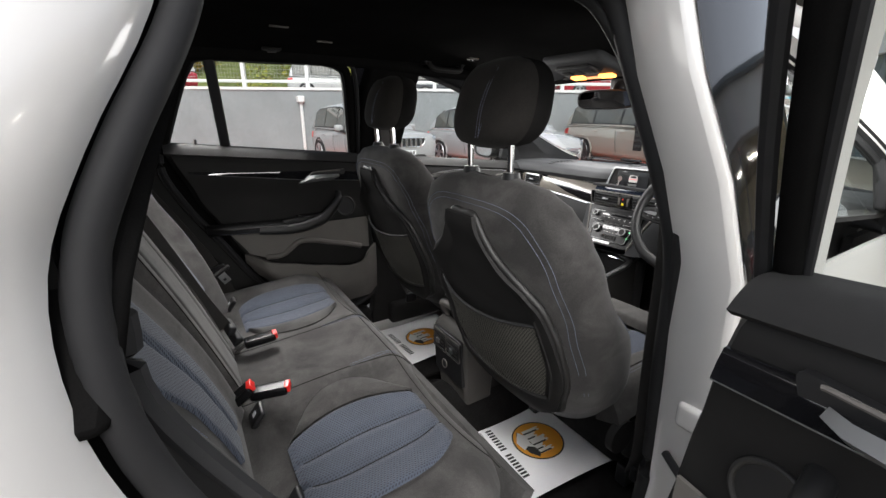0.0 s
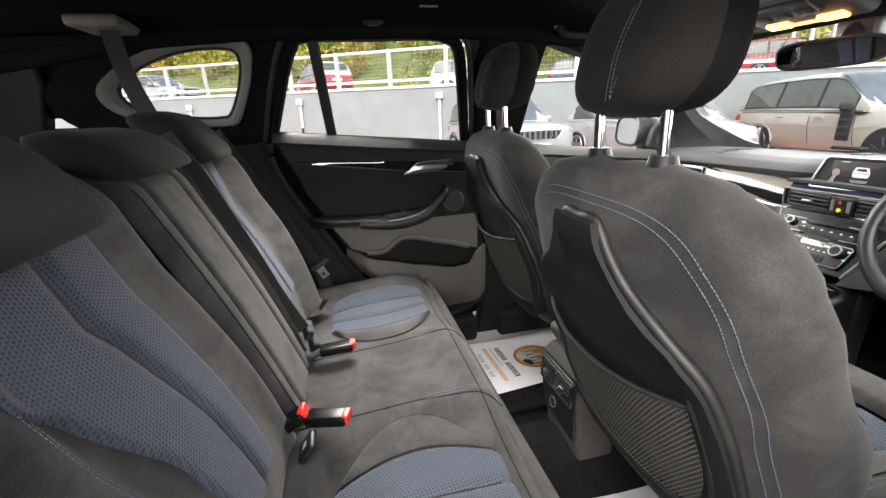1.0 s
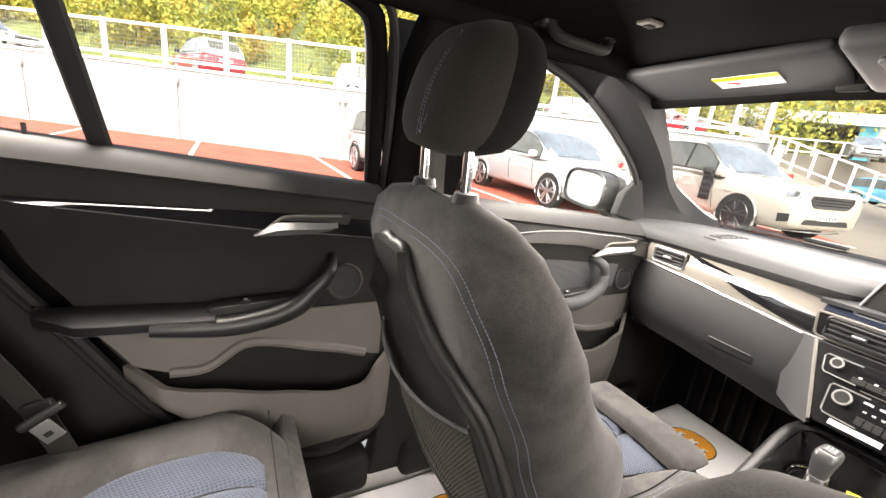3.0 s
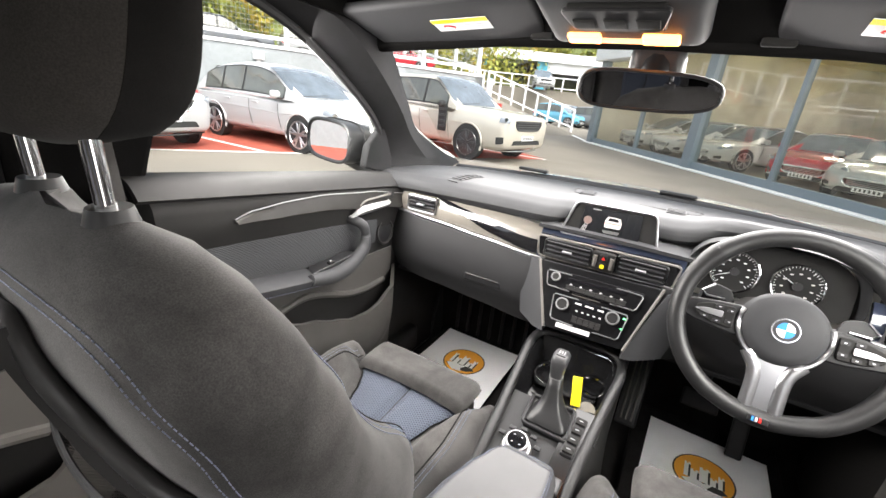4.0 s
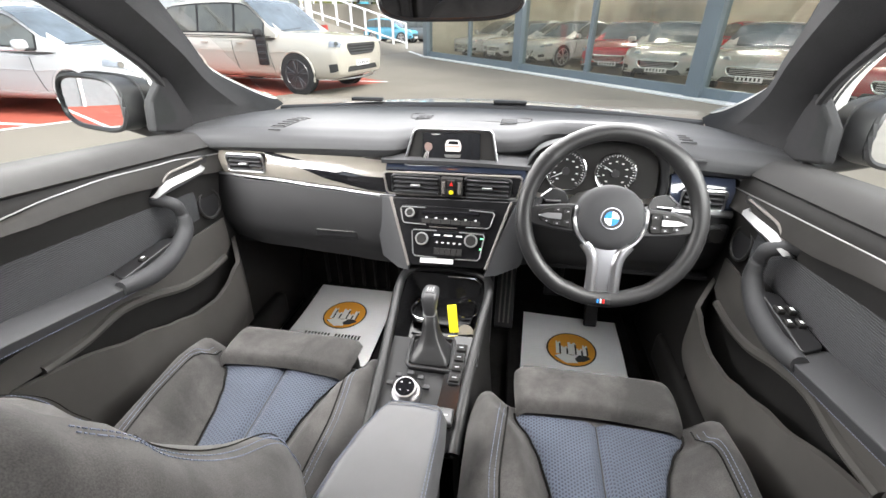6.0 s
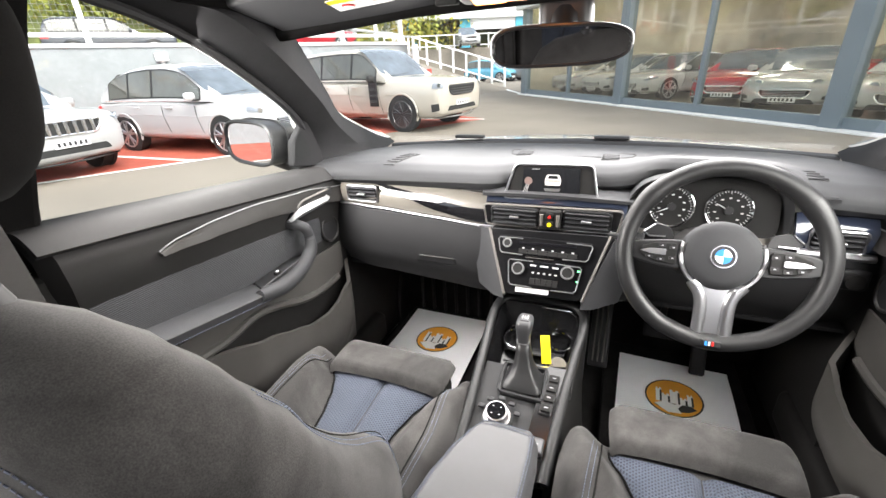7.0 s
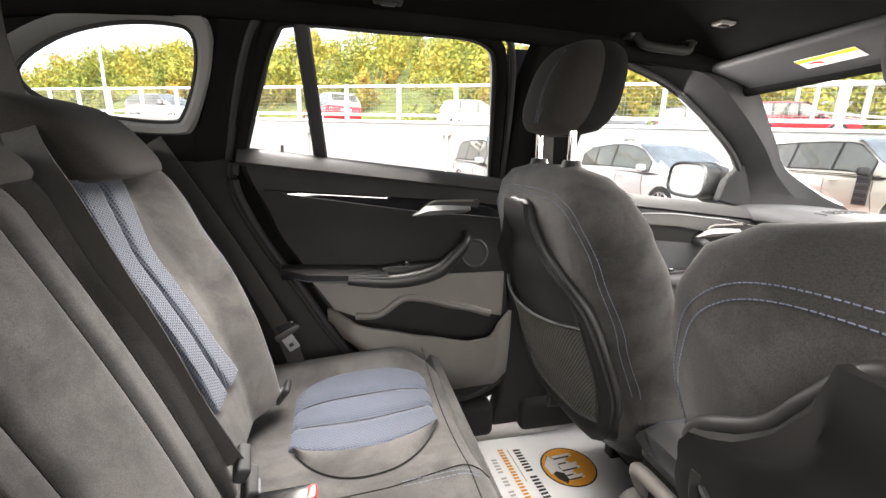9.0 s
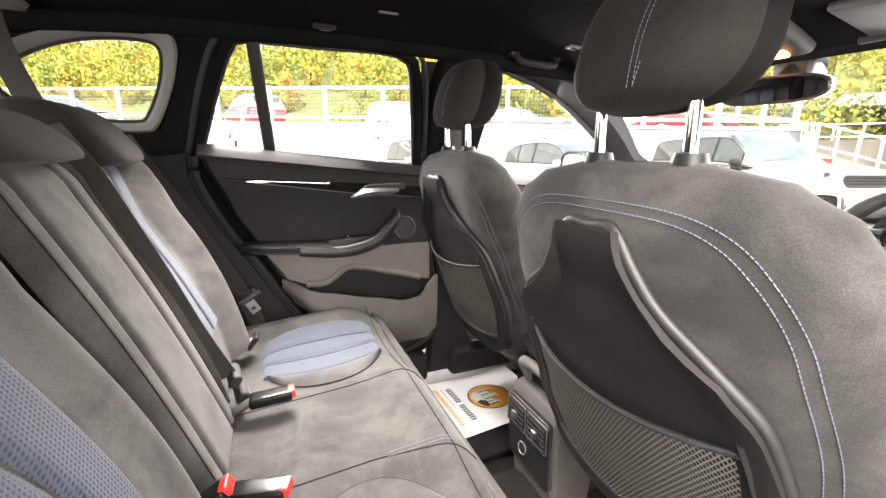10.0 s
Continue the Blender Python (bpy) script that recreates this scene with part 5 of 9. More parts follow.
def front_seat(at, slide=0.0, lift=0.01):
    """A sports seat; built about x = 0, then put in place."""
    st = thing("front_seat", (0, 0, 0.3), "dark grey suede sports seat with blue fabric centre", "seat", "front seats")
    nz, na = 26, 40
    top = lambda x, y: cushion_z(x, y) + lift
    rings = []
    for i in range(nz + 1):
        z = 0.66 + 0.62 * (1 - (1 - i / nz) ** 1.4)
        b, f, w = back_shape(z)
        ring = []
        for k in range(na):
            a = 2 * math.pi * k / na
            x = w * math.copysign(abs(math.cos(a)) ** 0.75, math.cos(a))
            ring.append((x, front_face(x, z) if math.sin(a) > 1e-9 else back_face(x, z) if math.sin(a) < -1e-9 else (b + f) / 2, z))
        rings.append(ring)
    back = part("backrest", loft(rings), SUEDE, st, sharp=60)
    for o in (0.0, 0.012):
        seam = []
        for i in range(81):
            a = math.pi * i / 80
            z = 0.8 + (0.432 - o) * math.sin(a) ** 0.5
            x = math.copysign((0.252 - o) * abs(math.cos(a)) ** 0.5, math.cos(a))
            lim = 0.95 * back_shape(z)[2]
            seam.append(Vector((max(-lim, min(lim, x)), 0, z)))
        part("stitching", dashes([(p.x, back_face(p.x, p.z) - 0.0009, p.z) for p in seam], r=0.0007), THREAD, back)
    # hard back panel with its raised lip and net pocket
    zt, zb = 1.2, 0.695

    def on_panel(u, v, d=0.0):
        z = zb + (zt - zb) * v
        w = panel_w(z)
        x = (2 * u - 1) * w
        return (x, back_face(x, z) - d, z)

    def dish(u, v):
        e = min(1, 6 * min(u, 1 - u), 5 * min(v, 1 - v))
        return on_panel(u, v, 0.014 - 0.022 * e * e * (3 - 2 * e))

    panel = part("back_panel", sheet(dish, 24, 30, -0.012), HARD, st, "hard black plastic back panel")
    rim = [on_panel(0, v, 0.01) for v in [i / 24 for i in range(25)]] + [on_panel(u, 1, 0.01) for u in [i / 8 for i in range(1, 9)]] + [on_panel(1, 1 - v, 0.01) for v in [i / 24 for i in range(1, 25)]] + [on_panel(1 - u, 0, 0.01) for u in [i / 8 for i in range(1, 8)]]
    part("panel_lip", tube(smooth_path(rim[2:24:2] + rim[25:32:3] + rim[34:56:2] + rim[57:63:3], 5, True), 0.0085, 10, closed=True), LIP, panel, "satin grey raised edge")
    part("net_pocket", sheet(lambda u, v: on_panel(0.06 + 0.88 * u, 0.1 + 0.47 * v - 0.05 * v * math.sin(math.pi * u), 0.012 + 0.028 * math.sin(math.pi * u) * (0.4 + 0.6 * v)), 20, 10), NET, panel, "black elastic net pocket")
    part("net_hem", tube([on_panel(0.05 + 0.9 * u, 0.57 - 0.05 * math.sin(math.pi * u), 0.013 + 0.029 * math.sin(math.pi * u)) for u in [i / 20 for i in range(21)]], 0.004, 6), RUBBER, panel)
    part("net_frame", tube([on_panel(0.06, 0.6 - 0.46 * t, 0.016) for t in [i / 8 for i in range(9)]] + [on_panel(0.06 + 0.88 * t, 0.13 - 0.04 * math.sin(math.pi * t), 0.016) for t in [i / 10 for i in range(1, 10)]] + [on_panel(0.94, 0.14 + 0.46 * t, 0.016) for t in [i / 8 for i in range(9)]], 0.007, 6), HARD, panel)
    # headrest on two posts
    rings = []
    for i in range(17):
        t = i / 16
        z = 1.337 + 0.183 * t
        e = (1 - abs(2 * t - 1) ** 2.8) ** (1 / 2.3)
        w, d = 0.123 * (0.72 + 0.28 * min(1, e * 1.0)) * (0.45 + 0.55 * e) + 0.004 - 0.012 * t, 0.078 * (0.3 + 0.7 * e) * (1 - 0.12 * t)
        yc = -0.246 + 0.04 * t
        rings.append([(w * math.copysign(abs(math.cos(a)) ** 0.74, math.cos(a)), yc + d * math.copysign(abs(math.sin(a)) ** 0.85, math.sin(a)), z) for a in [2 * math.pi * k / 28 for k in range(28)]])
    rest = part("headrest", loft(rings), HEAD, st, sharp=75)
    front = []
    for i, ring in enumerate(rings):
        yc = -0.246 + 0.04 * i / 16
        front.append([(x * 1.012, max(yc - 0.012, yc + (y - yc) * 1.03), z) for x, y, z in ring])
    part("face_pad", loft(front), SUEDE_DARK, rest, "black face pad", sharp=75)
    part("stitching", dashes([(dx, -0.246 - 0.07 + 0.05 * t - 0.012 * math.sin(math.pi * t), 1.36 + 0.14 * t) for dx in (0.03, 0.038) for t in [i / 20 for i in range(21)]], r=0.0005), THREAD, rest)
    for dx in (-0.071, 0.071):
        part("headrest_post", tube([(dx, -0.25, 1.22), (dx, -0.255, 1.36)], 0.0075, 12), CHROME, st, "chrome headrest post")
        part("post_collar", disc((dx, -0.25, 1.276), (0, 0, 1), 0.021, 0.014, 20, 0.017), BLACK, st)
    # cushion
    part("seat_cushion", sheet(lambda u, v: (lambda x, y: (x, y, top(x, y) - 0.03 * (max(0, v - 0.93) / 0.07) ** 2))((2 * u - 1) * (0.258 - 0.03 * (max(0, v - 0.8) / 0.2) ** 2), -0.02 + 0.435 * v), 56, 36, 0.075), SUEDE, st, sharp=60)

    def centre(u, v):
        y = -0.01 + 0.385 * v
        a = 2 * u - 1
        x = a * insert_w(y)
        groove = 0.012 * math.exp(-(abs(x) / 0.012) ** 2) + 0.004 * max(0, abs(a) - 0.9) / 0.1
        return (x, y, top(x * 0.6, y) + 0.012 - 0.006 * abs(a) ** 2 - groove)
    part("fabric_centre", sheet(centre, 44, 30, 0.006), CELLS, st, "blue cellular fabric centre")
    part("centre_seam", tube([centre(0.5, v)[:2] + (centre(0.5, v)[2] + 0.0005,) for v in [i / 16 for i in range(17)]], 0.0016, 6), BLACK, st)
    for s in (-1, 1):
        part("insert_piping", tube([(s * (insert_w(y) + 0.001), y, top(insert_w(y) * 0.6, y) + 0.0065) for y in [-0.01 + 0.385 * i / 30 for i in range(31)]], 0.0022, 6), SUEDE_DARK, st)
        part("bolster_seam", tube([(s * lerp_table(y, (0.0, 0.2, 0.37), (0.176, 0.19, 0.178)), y, top(0.186, y) + 0.0006) for y in [0.38 * i / 20 for i in range(21)]], 0.0016, 6), SUEDE_DARK, st)
        for o in (0.008, 0.017):
            part("stitching", dashes([(s * (lerp_table(y, (0.0, 0.2, 0.37), (0.176, 0.19, 0.178)) + o), y, top(lerp_table(y, (0.0, 0.2, 0.37), (0.176, 0.19, 0.178)) + o, y) + 0.001) for y in [0.38 * i / 40 for i in range(41)]], r=0.0007), THREAD, st)
        wing = lambda z, s=s: (lambda x: (x, front_face(x, z) + 0.001, z))(s * 0.72 * back_shape(z)[2])
        part("wing_seam", tube([wing(0.8 + 0.3 * i / 24) for i in range(25)], 0.0009, 6), SEAM, back)
        for o in (0.0, 0.01):
            part("stitching", dashes([(lambda x, z: (x, front_face(x, z) + 0.0012, z))(s * (0.76 * back_shape(0.76 + 0.4 * i / 40)[2] + o), 0.76 + 0.4 * i / 40) for i in range(41)], r=0.0007), THREAD, back)

    def pad_top(u, v):
        a, y = 2 * u - 1, 0.352 + slide + 0.148 * v
        w = 0.162 + 0.006 * math.sin(math.pi * v) - 0.04 * (max(0, v - 0.6) / 0.4) ** 2.5
        edge = max(0, abs(a) - 0.86) / 0.14
        lip = max(0, 0.1 - v) / 0.1
        return (a * w, y - 0.012 * a * a * (1 - v), 0.688 + lift + 0.012 * math.sin(math.pi * min(1, 0.25 + 0.6 * v)) - 0.02 * edge ** 2 - 0.024 * lip ** 1.5 - 0.075 * (max(0, v - 0.62) / 0.38) ** 2.2)
    part("thigh_support", sheet(pad_top, 36, 26, 0.05), SUEDE, st, "adjustable thigh support", sharp=70)
    part("thigh_front", rbox(0, 0.45 + slide, 0.6, 0.29, 0.09, 0.1, 0.035), SUEDE, st)
    for s in (-1, 1):
        part("seat_valance", rbox(s * 0.24, 0.2, 0.575, 0.03, 0.3, 0.1, 0.012), HARD, st)
        part("seat_rail", rbox(s * 0.19, 0.34, 0.37, 0.04, 0.4, 0.07, 0.008), BLACK, st)
    part("seat_base", rbox(0, 0.26, 0.5, 0.4, 0.34, 0.14, 0.03), CARPET, st)
    part("recliner_cover", disc((-0.24, 0.0, 0.63), (-1, 0, 0), 0.045, 0.02), HARD, st)
    part("recliner_cover", disc((0.24, 0.0, 0.63), (1, 0, 0), 0.045, 0.02), HARD, st)
    st.matrix_basis = Matrix.Translation(at)
    return st


left_seat = front_seat((-0.352, 0.0, 0.3))
right_seat = front_seat((0.36, -0.07, 0.285), 0.03, 0.045)

# ---- rear bench ----
def bench_z(x, y):
    """Top of the rear cushion: two seats with a raised middle."""
    seat = max(0, 1 - ((abs(x) - 0.37) / 0.22) ** 2)
    f = max(0, (-0.5 - y) / 0.4)
    edge = max(0, (y + 0.5) / 0.075)
    return 0.742 - 0.03 * seat - 0.03 * f - 0.055 * edge ** 2.2


bench = thing("rear_bench", (0, -0.68, 0.3), "dark grey suede rear bench cushion with blue fabric seat centres", "seat", "rear seats")
part("bench_cushion", sheet(lambda u, v: ((2 * u - 1) * 0.7, -0.93 + (0.515 - 0.16 * max(0, abs(2 * u - 1) - 0.72) ** 2 / 0.0784) * v, bench_z((2 * u - 1) * 0.7, -0.93 + 0.515 * v) - 0.05 * (max(0, abs(2 * u - 1) - 0.88) / 0.12) ** 2), 70, 30, 0.12), SUEDE, bench, sharp=70)
part("bench_front", sheet(lambda u, v: ((2 * u - 1) * 0.66, -0.418 - 0.05 * v - 0.02 * math.sin(math.pi * v), 0.685 - 0.2 * v), 40, 8, 0.03), SUEDE, bench)
for c in (-0.385, 0.385):
    s = -1 if c < 0 else 1
    inner = lambda y, s=s: s * (0.255 + 0.045 * ((y + 0.655) / 0.15) ** 2)

    def fabric(u, v, s=s):
        """From the curved inner seam to the outer arc, with two sewn grooves."""
        y = -0.81 + 0.315 * v
        outer = 0.545 - 0.06 * abs(2 * v - 1) ** 3
        x = inner(y) + (s * outer - inner(y)) * u
        rim = max(0, abs(2 * u - 1) - 0.94) / 0.06 + max(0, abs(2 * v - 1) - 0.95) / 0.05
        groove = 0.006 * sum(math.exp(-((u - g) / 0.035) ** 2) for g in (0.36, 0.68))
        return (x, y, bench_z(x, y) + 0.013 - groove - 0.008 * rim)
    part("fabric_centre", sheet(fabric, 40, 24), CELLS, bench, "blue cellular fabric centre")
    for g in (0.36, 0.68):
        part("groove_seam", tube([fabric(g, v)[:2] + (fabric(g, v)[2] + 0.0006,) for v in [i / 14 for i in range(15)]], 0.0013, 5), SEAM, bench)

    def bulge(u, v, s=s):
        """The suede half moon beside the fabric."""
        y = -0.8 + 0.3 * v
        deep = 0.085 * max(0.0, 1 - abs(2 * v - 1) ** 2.4)
        x = inner(y) - s * deep * u
        return (x, y, bench_z(x, y) + 0.004 + 0.012 * math.sin(math.pi * min(1, 0.25 + 0.75 * u)))
    part("suede_inset", sheet(bulge, 12, 24), SUEDE, bench)
    part("inset_piping", tube([bulge(1, v)[:2] + (bulge(1, v)[2] - 0.001,) for v in [0.02 + 0.96 * i / 24 for i in range(25)]], 0.0013, 5), SEAM, bench)
for x in (-0.13, 0.13):
    part("cushion_seam", tube([(x * (1 + 0.5 * max(0, t - 0.6)), -0.9 + 0.47 * t, bench_z(x, -0.9 + 0.47 * t) + 0.0005) for t in [i / 24 for i in range(25)]], 0.0012, 5), SEAM, bench)
part("front_seam", tube([(-0.62 + 1.24 * t, -0.476, bench_z(-0.62 + 1.24 * t, -0.476) + 0.0008) for t in [i / 40 for i in range(41)]], 0.0011, 5), SEAM, bench)
for x in (-0.135, -0.125, 0.125, 0.135):
    part("stitching", dashes([(x, -0.6 + 0.14 * t, bench_z(x, -0.6 + 0.14 * t) + 0.002) for t in [i / 14 for i in range(15)]]), THREAD, bench)


def rear_back_y(z):
    return -0.905 - 0.4 * (z - 0.78) + 0.05 * max(0, z - 1.2)


def back_out(z):
    """Outer edge of the side backrests."""
    return lerp_table(z, (0.73, 0.82, 0.92, 1.03, 1.17, 1.28, 1.32), (0.49, 0.525, 0.56, 0.585, 0.58, 0.53, 0.5))


def rear_back(s, zt):
    """A side section of the rear backrest; s: -1 left, 1 right."""
    ob = thing("rear_seat_back", (s * 0.34, -0.95, 0.72), "dark grey suede rear backrest section with blue fabric centre", "seat", "rear seats")

    def face(a, z, d=0.0):
        """a: 0 at the inner edge, 1 at the outer edge."""
        x = 0.135 + (back_out(z) - 0.135) * a
        bol = 0.05 * max(0, min(1, (a - (0.66 if s < 0 else 0.84)) / (0.2 if s < 0 else 0.11))) - 0.065 * (max(0, a - 0.85) / 0.15) ** 2 + 0.012 * max(0, min(1, (0.22 - a) / 0.12)) - 0.035 * (max(0, 0.1 - a) / 0.1) ** 2
        top = 0.05 * (max(0, z - zt + 0.07) / 0.07) ** 2
        return (s * x, rear_back_y(z) + bol - top + 0.018 * math.sin(math.pi * min(1, max(0, z - 0.73) * 2.6)) + d, z)

    part("backrest_cushion", sheet(lambda u, v: face(u, 0.73 + (zt - 0.73) * v), 40, 36, -0.1 * s), SUEDE, ob, sharp=70)

    def ins(u, v):
        z = 0.85 + (1.24 - 0.85) * v if s < 0 else 0.8 + (1.25 - 0.8) * v
        x0, x1 = (0.222 + 0.033 * v, lerp_table(v, (0.0, 0.2, 0.6, 1.0), (0.378, 0.352, 0.356, 0.402))) if s < 0 else (0.265, lerp_table(v, (0.0, 0.3, 0.6, 0.7, 1.0), (0.42, 0.44, 0.5, 0.535, 0.51)))
        a = min(0.93, (x0 + (x1 - x0) * u - 0.135) / (back_out(z) - 0.135))
        p = face(a, z, (0.012 if s < 0 else 0.009) - 0.01 * math.exp(-((u - (0.5 if s < 0 else 0.42)) / 0.05) ** 2) - 0.008 * max(0, abs(2 * u - 1) - 0.93) / 0.07)
        return p
    part("fabric_centre", sheet(ins, 36, 36), CELLS, ob, "blue cellular fabric centre")
    for o in (0.0, 0.022):
        part("stitching", dashes([face(0.86 + o, 0.95 + 0.25 * t, 0.001) for t in [i / 30 for i in range(31)]]), THREAD, ob)
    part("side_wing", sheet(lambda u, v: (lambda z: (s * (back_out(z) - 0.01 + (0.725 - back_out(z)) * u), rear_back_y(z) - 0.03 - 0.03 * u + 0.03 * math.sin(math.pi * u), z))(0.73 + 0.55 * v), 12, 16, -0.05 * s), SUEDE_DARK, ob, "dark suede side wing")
    return ob


def middle_back(zt):
    ob = thing("middle_seat_back", (0, -0.95, 0.72), "dark grey suede narrow middle backrest section", "seat", "rear seats")

    def face(u, v):
        x, z = (2 * u - 1) * 0.132, 0.73 + (zt - 0.73) * v
        k = abs(2 * u - 1)
        groove = -0.009 * math.exp(-((k - 0.55) / 0.05) ** 2)
        return (x, rear_back_y(z) + 0.022 + groove - 0.035 * (max(0, k - 0.85) / 0.15) ** 2 - 0.05 * (max(0, v - 0.88) / 0.12) ** 2 + 0.012 * math.sin(math.pi * v), z)
    part("backrest_cushion", sheet(face, 40, 36, -0.1), SUEDE, ob, sharp=70)
    for s in (-1, 1):
        part("groove_seam", tube([(lambda p: (p[0], p[1] + 0.0006, p[2]))(face(0.5 + s * 0.275, 0.08 + 0.82 * i / 24)) for i in range(25)], 0.0014, 6), SEAM, ob)
        part("side_seam", tube([(lambda p: (p[0], p[1] + 0.0006, p[2]))(face(0.5 + s * 0.44, 0.06 + 0.86 * i / 24)) for i in range(25)], 0.0012, 6), SEAM, ob)
    return ob


rear_back(-1, 1.285)
middle_back(1.28)
rear_back(1, 1.285)


def rear_headrest(c, w, z0, z1):
    ob = thing("rear_headrest", (c, -1.12, z0), "low dark grey suede rear headrest resting on the backrest", "headrest", "rear headrests")
    rings = []
    for i in range(13):
        t = i / 12
        e = (1 - abs(2 * t - 1) ** 3) ** (1 / 2.4)
        z = z0 + (z1 - z0) * t
        yc = rear_back_y(z) + 0.015 - 0.06 * t
        rings.append([(c + w * (0.72 + 0.28 * e) * (1 - 0.08 * t) * math.copysign(abs(math.cos(a)) ** 0.5, math.cos(a)), yc + 0.068 * (0.2 + 0.8 * e) * math.copysign(abs(math.sin(a)) ** 0.55, math.sin(a)), z) for a in [2 * math.pi * k / 32 for k in range(32)]])
    part("pad", loft(rings), HEAD, ob, sharp=75)
    for dx in (-0.06, 0.06):
        part("post", tube([(c + dx, rear_back_y(1.2) - 0.06, 1.2), (c + dx, rear_back_y(1.3) - 0.03, z0 + 0.05)], 0.007, 8), CHROME, ob)
    return ob


rear_headrest(-0.375, 0.125, 1.235, 1.365)
rear_headrest(0.0, 0.145, 1.248, 1.332)
rear_headrest(0.4, 0.15, 1.21, 1.35)

# ---- dashboard ----
def arc(n, a0, a1, f):
    return [f(radians(a0 + (a1 - a0) * i / n)) for i in range(n + 1)]


dash = thing("dashboard", (0, 0.8, 0.75), "dark grey soft dashboard with gloss black trim and satin metal edge", "dashboard")
PAD = [(1.43, 1.09), (1.3, 1.108), (1.15, 1.125), (1.0, 1.137), (0.88, 1.14), (0.81, 1.134), (0.778, 1.12), (0.762, 1.104), (0.77, 1.09)]


def pad_point(x, t):
    k = t * (len(PAD) - 1)
    i = min(len(PAD) - 2, int(k))
    a, b = PAD[i], PAD[i + 1]
    y, z = a[0] + (b[0] - a[0]) * (k - i), a[1] + (b[1] - a[1]) * (k - i)
    y -= 0.13 * (x / 0.78) ** 2 * (1 - t) ** 0.8
    side = max(0, abs(x) - 0.62)
    hood = 0.026 * math.exp(-((x - 0.36) / 0.19) ** 4) * math.exp(-((y - 0.82) / 0.12) ** 2)
    cut = 1 / (1 + math.exp(-(x - 0.205) / 0.016)) / (1 + math.exp((x - 0.525) / 0.012))
    near = max(0.0, (t - 0.45) / 0.55)
    y += cut * 0.11 * near
    y += 0.06 * near ** 0.7 / (1 + math.exp(-(x + 0.16) / 0.014)) / (1 + math.exp((x - 0.19) / 0.014))
    mid = 0.008 * math.exp(-(x / 0.16) ** 4) * math.exp(-((y - 0.95) / 0.2) ** 2)
    return (x, y, z + hood + mid + cut * 0.028 * near - 0.4 * side * side)


part("upper_pad", sheet(lambda u, v: pad_point(-0.8 + 1.6 * u, v), 120, 40, 0.012), SOFT, dash, "soft grained upper pad")


def trim_top(x):
    return lerp_table(x, (-0.7, -0.53, -0.36, -0.2, 0.2, 0.55, 0.7), (1.088, 1.08, 1.076, 1.062, 1.072, 1.066, 1.06))


def trim_bot(x):
    return lerp_table(x, (-0.7, -0.53, -0.36, -0.2, 0.2, 0.55, 0.7), (1.022, 1.014, 1.002, 0.989, 1.004, 0.998, 0.995))


# The left length carries its reflected brightness in the base colour.
for x0, x1, mm in ((-0.69, -0.19, SKYLIT_TRIM), (-0.19, 0.185, BLUE_GLOSS), (0.54, 0.69, BLUE_GLOSS)):
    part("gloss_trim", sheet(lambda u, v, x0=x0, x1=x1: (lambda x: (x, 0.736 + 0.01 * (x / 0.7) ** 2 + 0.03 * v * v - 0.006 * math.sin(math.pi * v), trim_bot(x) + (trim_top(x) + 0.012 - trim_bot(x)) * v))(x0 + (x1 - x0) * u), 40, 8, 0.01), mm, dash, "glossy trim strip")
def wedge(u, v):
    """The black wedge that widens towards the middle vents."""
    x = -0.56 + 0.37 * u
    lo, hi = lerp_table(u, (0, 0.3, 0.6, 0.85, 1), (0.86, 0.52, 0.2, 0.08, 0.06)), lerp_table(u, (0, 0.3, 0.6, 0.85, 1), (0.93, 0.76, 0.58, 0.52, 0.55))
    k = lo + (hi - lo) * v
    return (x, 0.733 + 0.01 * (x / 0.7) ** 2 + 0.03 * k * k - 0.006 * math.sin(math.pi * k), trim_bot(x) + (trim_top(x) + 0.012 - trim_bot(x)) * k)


part("gloss_wedge", sheet(wedge, 30, 4, 0.002), PIANO, dash, "gloss black wedge in the strip")
part("satin_edge", tube([(x, 0.727 + 0.012 * (x / 0.7) ** 2, trim_bot(x) - 0.002) for x in [-0.69 + 0.88 * i / 40 for i in range(41)]], 0.0042, 8), SATIN, dash, "satin metal trim edge")
part("satin_edge", tube([(x, 0.727 + 0.012 * (x / 0.7) ** 2, trim_bot(x) - 0.002) for x in [0.54 + 0.15 * i / 10 for i in range(11)]], 0.01, 8), SATIN, dash)


def lower(u, v):
    x = -0.71 + 1.42 * u
    z = trim_bot(x) - 0.006 - 0.215 * v
    y = 0.728 - 0.014 * math.sin(math.pi * min(1, v * 1.15)) + 0.1 * max(0, v - 0.62) ** 1.3
    y += 0.03 * max(0, abs(x) - 0.6) / 0.1
    if x > 0.14:
        y += 0.05 * min(1, (x - 0.14) / 0.1) * v
    return (x, y, z)


part("lower_panel", sheet(lower, 56, 16, 0.012), LOWER, dash, "soft lower dashboard panel")
part("underside", sheet(lambda u, v: (-0.71 + 1.42 * u, 0.78 + 0.4 * v, 0.785 + 0.02 * v), 8, 4, 0.01), BLACK, dash)
part("bulkhead", sheet(lambda u, v: (-0.75 + 1.5 * u, 1.2 - 0.06 * v, 0.34 + 0.5 * v), 8, 6, 0.02), CARPET, dash)
for i in range(9):
    for x0 in (-0.62,):
        part("toe_board_rib", rbox(x0 + 0.055 * i, 1.165, 0.52, 0.012, 0.02, 0.3, 0.005), HARD, dash)
